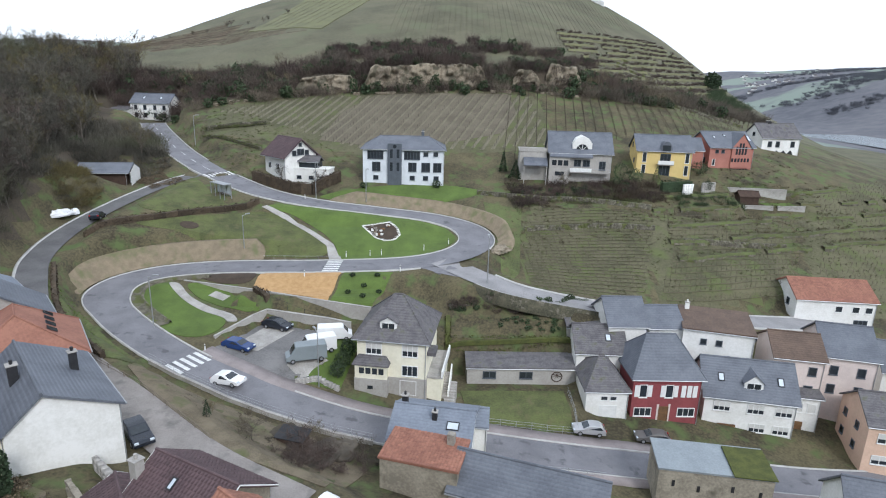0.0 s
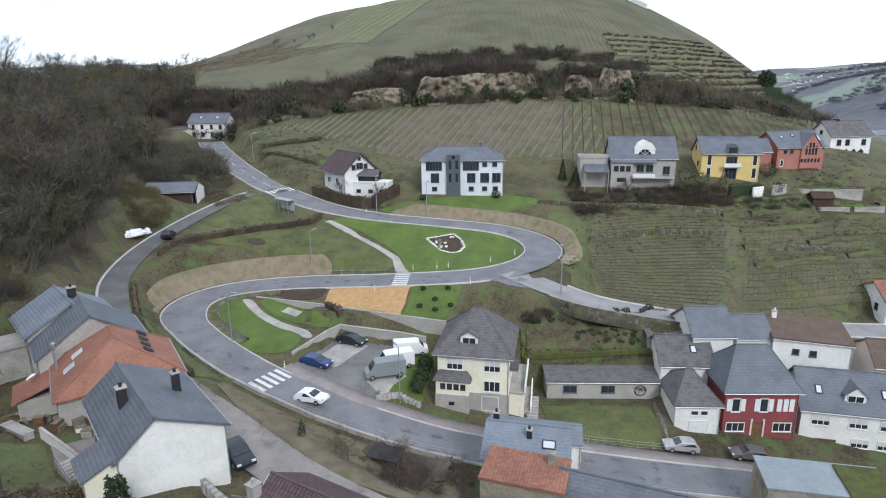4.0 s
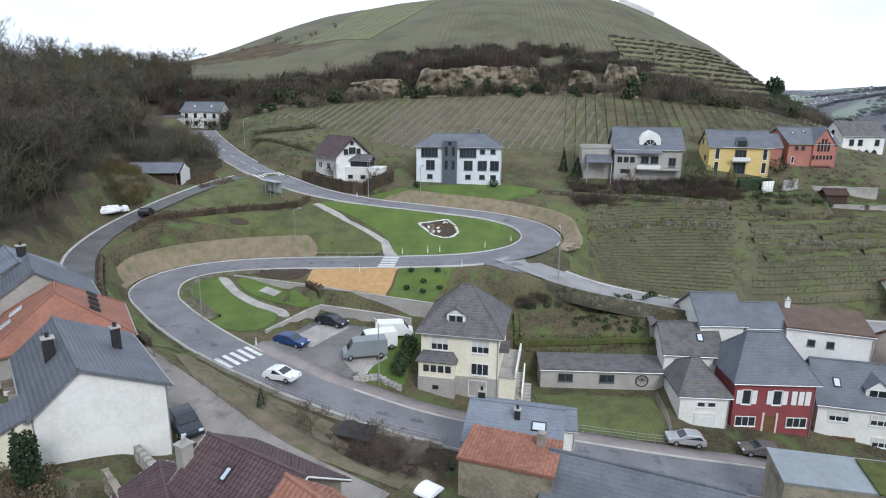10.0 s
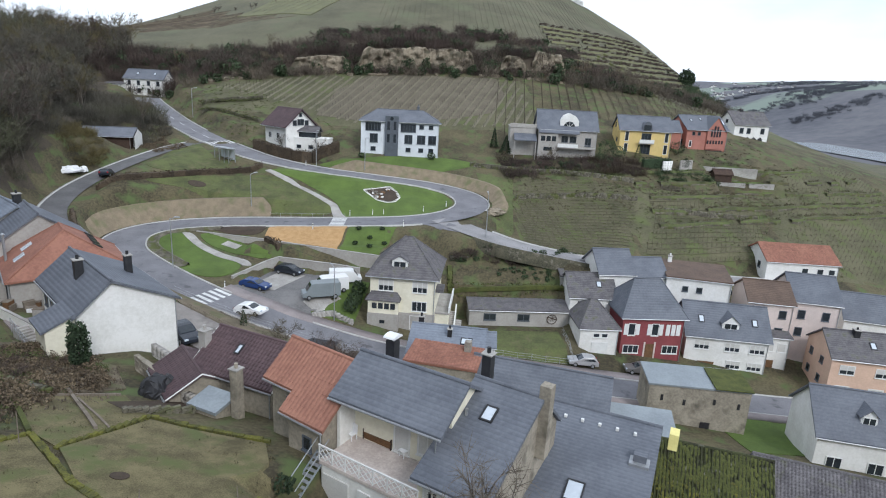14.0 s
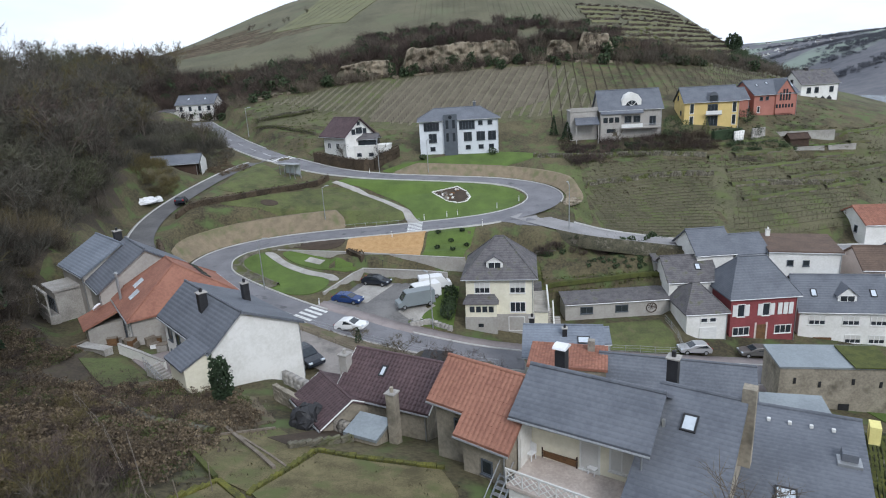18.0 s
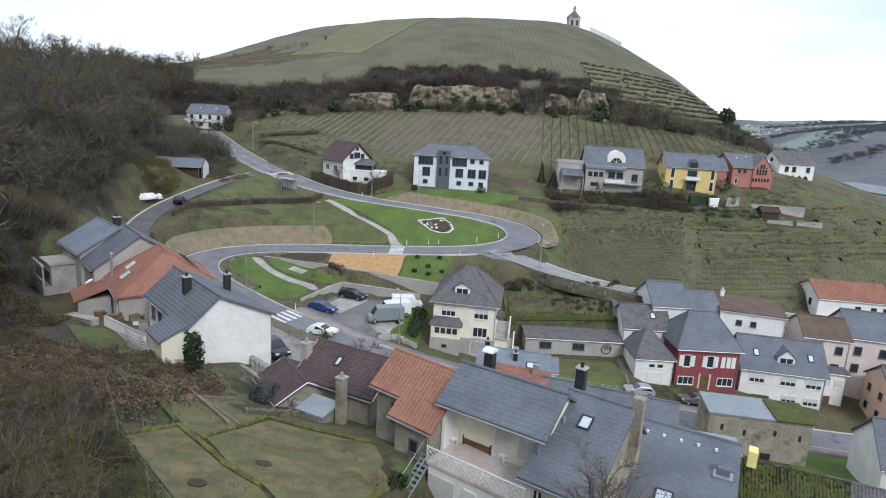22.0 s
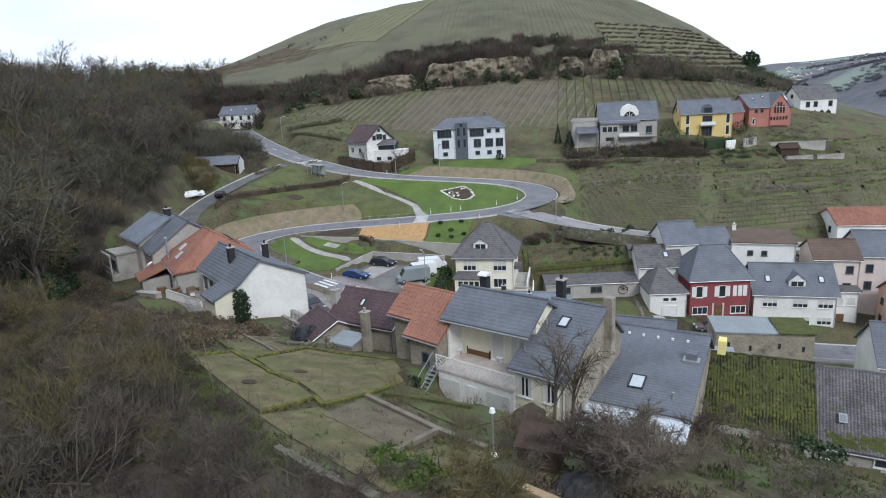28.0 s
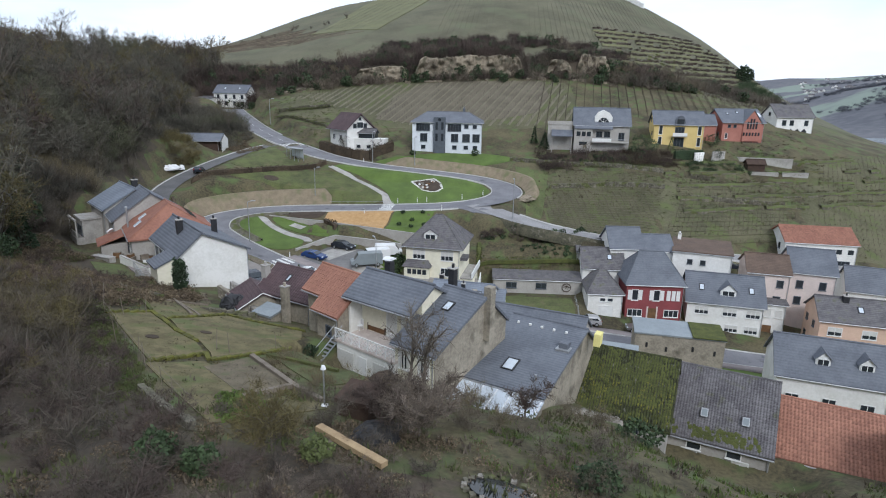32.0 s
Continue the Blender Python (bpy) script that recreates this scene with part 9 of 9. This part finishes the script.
slab(bm, [(-6.4, -4.6, 4.9), (6.4, -4.6, 4.9), (6.4, 0, 9.4), (-6.4, 0, 9.4)], 0.3)
slab(bm, [(6.4, 4.6, 4.9), (-6.4, 4.6, 4.9), (-6.4, 0, 9.4), (6.4, 0, 9.4)], 0.3)
part("roof", bm, SLATE_GREY, fv)
for i in range(34):
    y = rng.uniform(1500, 2300)
    x = (0.53 + 0.14 * rng.rand() ** 1.5) * y + rng.normal() * 12
    copy_thing(fv, pose(x, y, float(gz(x, y)[0]) - 2.5, 0, 0, rng.uniform(0, 180)))

scatter("slope_weeds", spread_in([(-30, 36), (-24, 34), (-20, 46), (-23, 52), (-33, 56), (-40, 60), (-38, 50)], 420, 61), TUFTS, CANE, "dead weeds on the bank behind the houses", "weeds", 61, (0.3, 0.8), 0.05)
scatter("lawn_tufts", spread_in([(-47, 121), (-28, 132), (-16, 125), (-13, 118), (-40, 121)], 500, 62), TUFTS, LAWN_DULL, "uneven grass on the lawn bank", "grass", 62, (0.2, 0.45), 0.05)
scatter("field_tufts", spread_in([(-30, 142), (-10, 160), (-50, 196), (-70, 190), (-46, 160)], 700, 63), TUFTS, MEADOW, "rough meadow grass beside the road", "grass", 63, (0.3, 0.8), 0.05)
scatter("terrace_tufts", spread_in([(18, 106), (90, 114), (112, 150), (60, 142), (18, 134)], 1500, 64), TUFTS, MEADOW, "grass between the vine rows", "grass", 64, (0.2, 0.5), 0.05)
scatter("garden_tufts", spread_in([(-25, 41), (-22, 33), (-15, 25), (-6, 15), (-1, 20), (-7, 33), (-9, 40), (-17, 42)], 600, 65), TUFTS, GARDEN, "uneven mossy grass on the garden terraces", "grass", 65, (0.15, 0.35), 0.03)

rng = np.random.RandomState(71)
for i in range(9):
    x, y = -44 - rng.uniform(0, 16), 40 + 4.2 * i + rng.uniform(-1.5, 1.5)
    x -= 0.35 * max(0, y - 52)
    shrub("tall dark ivy-clad conifer in the wood", x, y, 1.7, rng.uniform(6, 9), 340 + i, IVY, 900, 0.28, "conifer", True)
for i in range(7):
    x, y = -36 - rng.uniform(0, 12), 24 + 4.0 * i
    shrub("olive green evergreen shrub on the wooded bank", x, y, rng.uniform(1.2, 2.0), rng.uniform(2.0, 3.6), 360 + i, LEAF, 700, 0.16)

lane_edge = []
for p, q in list(zip(LANE, LANE[1:]))[::3]:
    t = (q - p).to_2d().normalized()
    if 73 < p.y < 104:
        lane_edge.append((p.x - 2.7 * t.y, p.y + 2.7 * t.x))
hedge(lane_edge, 0.6, 0.8, HEDGE, "low brown-green hedge along the lane", 407)
heap("brush_heap", "heap of grey cut branches on the earth strip", "brush heap", -6.6, 65.0, 1.8, 0.9, TWIG, 21, 1.8)
heap("brush_heap", "small heap of grey cut branches", "brush heap", -10.4, 68.6, 1.2, 0.7, TWIG, 22, 1.4)

NEAR_BANK = [(-30, -10), (8, -8), (6, 8), (-6, 12), (-15, 20), (-24, 18)]
scatter("bank_thicket", spread_in(NEAR_BANK, 150, 72, 1.2), THICKETS, TWIG_RED, "low reddish brown thicket on the near bank", "scrub", 72, (0.4, 0.9))
scatter("bank_thicket", spread_in(NEAR_BANK, 130, 73, 1.2), THICKETS, TWIG, "low grey-brown thicket on the near bank", "scrub", 73, (0.4, 0.9))

# ---- far woods, garden and slope growth ----
rng = np.random.RandomState(81)
far_wood = []
for band in range(14):
    y0, k0 = rng.uniform(1050, 2300), rng.uniform(0.5, 0.74)
    far_wood += [((k0 + 0.16 * rng.rand()) * y0 + rng.normal() * 8, y0 + rng.normal() * 16) for i in range(90)]
# blue-grey wood bands, their haze held in the colour
scatter("far_woods", far_wood, BUSHES, FARWOOD, "bands of distant valley woodland with blue-grey haze in their colour", "wood", 81, (2.0, 3.4))
scatter("garden_weeds", spread_in([(-25, 41), (-22, 33), (-15, 25), (-6, 15), (-1, 20), (-7, 33), (-9, 40), (-17, 42)], 900, 82), TUFTS, GROUND, "worn winter grass on the garden terraces", "grass", 82, (0.12, 0.4), 0.03)
scatter("plot_weeds", spread_in([(-8.9, 28.3), (-4.1, 22.7), (-5.8, 19.8), (-10.5, 25.2)], 60, 83), TUFTS, CANE, "dead stalks on the vegetable plot", "weeds", 83, (0.2, 0.5), 0.03)
scatter("garden_bushes", spread_in([(-9, 29), (-3, 22), (0, 26), (-2, 31), (-7, 33)], 16, 84), BUSHES, TWIG, "small bare fruit bushes in the kitchen garden", "bushes", 84, (0.25, 0.5))
scatter("slope_brush", spread_in([(-38, 14), (-26, 16), (-25, 32), (-31, 48), (-42, 52)], 70, 85, 1.4), THICKETS, TWIG_OLIVE, "olive brush on the wooded bank", "scrub", 85, (0.4, 0.9))
scatter("house_scrub", spread_in([(44, 141), (58, 142), (60, 147), (52, 150), (44, 147)], 22, 86), BUSHES, HEDGE, "brown-green shrubs on the bank by the houses", "scrub", 86, (0.5, 1.1))
scatter("house_scrub", spread_in([(60, 141), (78, 144), (76, 148), (60, 146)], 26, 87), BUSHES, LEAF, "green shrubs below the terrace walls", "scrub", 87, (0.35, 0.8))
scatter("shoulder_scrub", spread_in([(56, 198), (100, 206), (128, 226), (120, 234), (90, 216), (58, 208)], 80, 88), BUSHES, TWIG, "dark scrub along the foot of the terraces", "scrub", 88, (1.0, 2.0))
scatter("shoulder_scrub", spread_in([(110, 228), (140, 262), (142, 282), (130, 276), (112, 244)], 60, 89), BUSHES, LEAF, "evergreen scrub on the shoulder of the hill", "scrub", 89, (0.9, 1.8))
CLUMPS = [leaf_arrays(130 + i, 1.2, 2.0, 150, 0.24) for i in range(3)]
scatter("belt_evergreens", spread_in([(-70, 198), (60, 197), (100, 206), (124, 226), (90, 222), (50, 214), (-66, 210)], 90, 91), CLUMPS, LEAF, "evergreen clumps in the scrub under the hill", "scrub", 91, (0.8, 1.9))
scatter("belt_scrub", spread_in([(-70, 198), (60, 197), (100, 206), (124, 226), (90, 222), (50, 214), (-66, 210)], 130, 92), BUSHES, CANE, "pale dry scrub under the hill", "scrub", 92, (0.9, 1.9))
scatter("slope_grass", spread_in([(6, 2), (36, 4), (38, 27), (18, 29), (6, 18)], 900, 93), TUFTS, LAWN, "bright green grass on the near slope", "grass", 93, (0.25, 0.6), 0.05)
scatter("slope_grass", spread_in([(-30, 14), (-23, 12), (-14, 22), (-22, 32), (-28, 40)], 1100, 94), TUFTS, LAWN_DULL, "green grass at the edge of the wooded bank", "grass", 94, (0.3, 0.7), 0.05)
drape("verge", [(-47.6, 99.6), (-42.6, 94.2), (-36.0, 87.8), (-30.6, 83.8), (-28.4, 81.0), (-28.4, 76.4), (-32.4, 77.2), (-38.6, 83.4), (-45.6, 91.0), (-50.2, 98.4)], MEADOW, 0.07, "green grass verge between the lane and the road", "grass")
scatter("verge_tufts", spread_in([(-47, 98.8), (-42, 93.6), (-31, 83.4), (-28.8, 78), (-38, 84), (-49, 97.6)], 260, 97), TUFTS, LAWN, "uneven green grass on the verge", "grass", 97, (0.2, 0.5), 0.03)
scatter("garden_weed_patch", spread_in([(-8.6, 19.2), (-6.4, 14.8), (-4.4, 16.6), (-6.6, 20.4)], 46, 101), [leaf_arrays(141 + i, 0.45, 0.5, 70, 0.10) for i in range(2)], LAWN, "low patch of fresh green weeds in the garden", "weeds", 101, (0.6, 1.3))
scatter("roof_brush", spread_in([(-1.0, 18.0), (0.5, 17.7), (0.6, 19.0), (-0.9, 19.4)], 18, 102), [bush_arrays(148, 0.4, 0.35, 60, 0.02)], TWIG_RED, "dead creeper over the garden shed", "creeper", 102, (0.7, 1.1), -1.25)
stone_wall([(-12.2, 18.7), (-9.2, 15.5), (-6.9, 13.5)], 0.5, "dark mossy stone edge below the garden", 0.35, 0.22, STONE_DARK, 61, pieces=True)
drape("sunken_yard", [(-20.4, 43.8), (-16.8, 46.8), (-15.2, 45.0), (-18.4, 42.2)], SOIL, 0.12, "dark sunken yard heaped with rubbish", "yard")
stone_wall([(-18.6, 41.9), (-15.0, 44.6)], 0.5, "old kerb wall round the sunken yard", 0.3, 0.22, STONE_DARK, 62, pieces=True)
stake = thing("garden_stake", "thin grey leaning garden stake", "stake", pose(-18.6, 27.2, g1z(-18.6, 27.2), 4, 0, 0), group="garden stakes")
part("shaft", tube((0, 0, -0.3), (0, 0, 1.7), 0.035, 0.025, 6), WOOD_GREY, stake)
for i, (x, y) in enumerate(((-15.6, 24.6), (-14.4, 23.2), (-21.6, 33.4), (-20.8, 35.2), (-11.4, 28.8), (-12.6, 29.4), (-8.6, 30.6))):
    copy_thing(stake, pose(x, y, g1z(x, y), 5 * math.sin(3 * i), 6 * math.cos(2 * i), 40 * i))
drape("patio", [(-36.8, 60.4), (-34.2, 62.6), (-31.0, 58.6), (-32.6, 55.8)], PAVING, 0.14, "pale paved patio behind the white house", "patio")
drape("lawn", [(-41.4, 60.2), (-37.6, 60.8), (-33.2, 55.6), (-35.8, 53.6)], MEADOW, 0.10, "small green lawn beside the patio", "lawn")
scatter("earth_clods", spread_in([(-27, 80), (-20, 77), (-3, 71), (-4, 66), (-10, 62.4), (-14.6, 64), (-24, 72.4)], 420, 103), TUFTS, CANE, "dead grass on the earth strip", "weeds", 103, (0.15, 0.4), 0.02)
heap("brush_heap", "grey dead brush heaped below the road", "brush heap", -4.6, 67.4, 1.7, 1.0, TWIG, 23, 1.5)
ruin = thing("tarpaulin_shelter", "low shelter of dark boards under a black tarpaulin", "shelter", pose(-8.9, 67.2, g1z(-8.9, 67.2), 0, 0, -18))
part("shelter_wall", box((-1.4, -0.8, -0.4), (1.4, 0.8, 1.1), 0.02), WOOD_DARK, ruin)
part("shelter_roof", add_prism(bmesh.new(), [(-1.0, 1.0), (1.0, 1.35), (1.0, 1.42), (-1.0, 1.08)], -1.6, 1.6), DARK, ruin, "sagging black tarpaulin")
for u in (-1.5, 1.5):
    part("post", box((u - 0.05, -0.95, -0.4), (u + 0.05, -0.85, 1.05)), WOOD_GREY, ruin)
drape("earth_bank", [(-36.5, 57.0), (-34.0, 49.6), (-28.0, 45.0), (-23.6, 43.4), (-20.8, 47.6), (-23.6, 52.4), (-29.6, 54.6)], EARTH, 0.09, "bare brown earth bank behind the houses", "earth")
scatter("edge_brush", spread_in([(-25.6, 34), (-23.4, 32.6), (-15.6, 23.8), (-12.6, 18.8), (-14.6, 17.6), (-19, 22)], 46, 104, 0.8), THICKETS, TWIG_RED, "brown brush along the garden edge", "scrub", 104, (0.25, 0.55))
scatter("edge_grass", spread_in([(-24.4, 34), (-23.0, 33), (-15.4, 24), (-12.2, 18.8), (-13.6, 18.0), (-18, 23.5)], 170, 105), TUFTS, LAWN, "fresh green grass along the garden edge", "grass", 105, (0.25, 0.6), 0.03)
rng = np.random.RandomState(106)
for i in range(16):
    x, y = rng.uniform(-5.4, -1.2), rng.uniform(123.6, 128.0)
    stone = bmesh.new()
    boulder(stone, (0, 0, 0.1), (rng.uniform(0.3, 0.8), 0.4, rng.uniform(0.2, 0.4)), 200 + i)
    root = thing("bed_stone", "rough stone set in the flower bed", "stone", pose(x, y, g1z(x, y) + 0.12, 0, 0, rng.uniform(0, 180)), group="flower bed stones")
    part("stone", stone, (STONE, WHITE, WOOD)[i % 3], root)
scatter("wall_brambles", spread_in([(8.6, 101.0), (26, 99.8), (26, 101.2), (8.6, 102.4)], 34, 111), BUSHES, TWIG_RED, "dark brambles hanging over the field stone wall", "brambles", 111, (0.35, 0.7))
scatter("wall_ivy", spread_in([(8.6, 100.8), (26, 99.6), (26, 101.0), (8.6, 102.2)], 22, 112), CLUMPS, LEAF, "ivy clumps among the brambles on the wall", "ivy", 112, (0.3, 0.6))
scatter("wall_growth", [(14 + 0.55 * i, 101.6 - 0.12 * i + 0.0042 * i * i) for i in range(30)], CLUMPS + MATS, LEAF, "ivy hanging over the field stone wall", "ivy", 113, (0.3, 0.6), -1.0)
stone_wall([(-53.0, 178.4), (-45.5, 180.6), (-37.5, 181.0)], 0.9, "mossy terrace wall above the road", 0.5, 0.3, WALL_MOSSY, 70)
stone_wall([(-52.0, 174.6), (-44.0, 170.4), (-35.2, 165.0)], 0.8, "mossy terrace wall above the road", 0.5, 0.3, WALL_MOSSY, 71)
scatter("terrace_hedge", [(-53 + 0.75 * i, 179.0 + 0.11 * i) for i in range(21)] + [(-52 + 0.8 * i, 175.2 - 0.46 * i) for i in range(21)], MATS, LAWN_DULL, "green growth along the terrace walls", "weeds", 124, (0.9, 1.6), 0.0)
scatter("house_evergreens", spread_in([(26, 143.5), (50, 143.5), (51, 147.5), (27, 147)], 22, 125, 1.2), CLUMPS, LEAF, "evergreen shrubs on the bank below the grey house", "shrubs", 125, (0.4, 0.85))
scatter("house_bank_moss", spread_in([(24, 141), (52, 141), (52, 145), (24, 144.5)], 70, 126, 0.6), MATS, MEADOW, "green weeds on the bank below the grey house", "weeds", 126, (0.7, 1.5), 0.05)
scatter("roadside_scrub", spread_in([(-58, 165), (-55.6, 160), (-54, 154), (-60, 150), (-70, 152), (-72, 162), (-64, 168)], 90, 127, 1.0), BUSHES + THICKETS, TWIG_WOOD, "bare brush on the bank beside the upper road", "scrub", 127, (0.6, 1.2))
scatter("roadside_scrub", spread_in([(-59.4, 134), (-60.6, 126), (-64, 126), (-70, 134), (-66, 139)], 90, 128, 0.8), BUSHES + THICKETS, TWIG_OLIVE, "olive brush on the bank above the lane", "scrub", 128, (0.4, 0.9))
scatter("roadside_weeds", spread_in([(-56, 160), (-53, 152), (-47, 146), (-52, 141), (-60, 150)], 70, 129, 0.7), MATS, DEADBRUSH, "dead weeds between the shed and the road", "weeds", 129, (0.7, 1.5), 0.05)
shrub("round bright green bush on the near slope", -4.7, 9.3, 0.85, 1.2, 330, LEAF, 900, 0.09)
shrub("yellow-green bush beside the timber beam", -0.9, 11.9, 0.8, 1.1, 331, MEADOW, 700, 0.08)
tree("young bare tree with olive buds on the near slope", -2.9, 12.2, 2.8, 1.9, 332, TWIG_OLIVE, 26, 9, 12)
heap("rubbish_heap", "dark heap of rotting garden rubbish behind the beam", "rubbish heap", 1.1, 15.3, 1.0, 0.7, DARK, 31, 1.5)
POND_WATER = mat("dark_pond_water", (0.02, 0.022, 0.024), (0.012, 0.013, 0.014), 2.0, 0.08, 0.02, spec=0.5)
drape("garden_pond", [(5.6, 11.9), (6.8, 12.3), (7.9, 11.8), (8.1, 10.9), (7.0, 10.4), (5.9, 10.8)], POND_WATER, 0.12, "small dark garden pond on the near slope", "pond", True)
rng = np.random.RandomState(133)
for i in range(18):
    a = 6.283 * i / 18
    x, y = 6.85 + 1.45 * math.cos(a), 11.35 + 1.1 * math.sin(a)
    stone = bmesh.new()
    boulder(stone, (0, 0, 0.08), (rng.uniform(0.18, 0.34), rng.uniform(0.15, 0.25), rng.uniform(0.12, 0.22)), 230 + i)
    root = thing("pond_stone", "rough field stone edging the garden pond", "stone", pose(x, y, g1z(x, y) + 0.03, 0, 0, rng.uniform(0, 180)), group="pond stones")
    part("stone", stone, (STONE, STONE_DARK, STONE_DARK)[i % 3], root)
scatter("near_brush", spread_in([(-9, 8), (-4, 12), (0, 15), (4, 12), (3, 8), (-4, 5)], 70, 134, 0.5), THICKETS[1:2] + THICKETS[3:], TWIG_PALE, "pale dry brush on the near slope", "scrub", 134, (0.2, 0.45))
scatter("near_mat", spread_in([(-14, 10), (-6, 16), (2, 17), (12, 14), (10, 6), (-6, 3)], 130, 135, 0.5), MATS, DEADBRUSH, "dead brown leaves and weeds on the near slope", "weeds", 135, (0.4, 0.9), 0.1)
scatter("cliff_foot_scrub", spread_in([(-34, 200.2), (54, 200.2), (54, 202.4), (-34, 202.4)], 60, 136, 0.8), BUSHES, TWIG_RED, "dark scrub growing at the foot of the cliff", "scrub", 136, (0.5, 1.1))
scatter("cliff_foot_ivy", spread_in([(-34, 200.6), (54, 200.6), (54, 202.6), (-34, 202.6)], 26, 137, 1.0), CLUMPS, LEAF, "ivy clumps climbing the foot of the cliff", "ivy", 137, (0.6, 1.3))
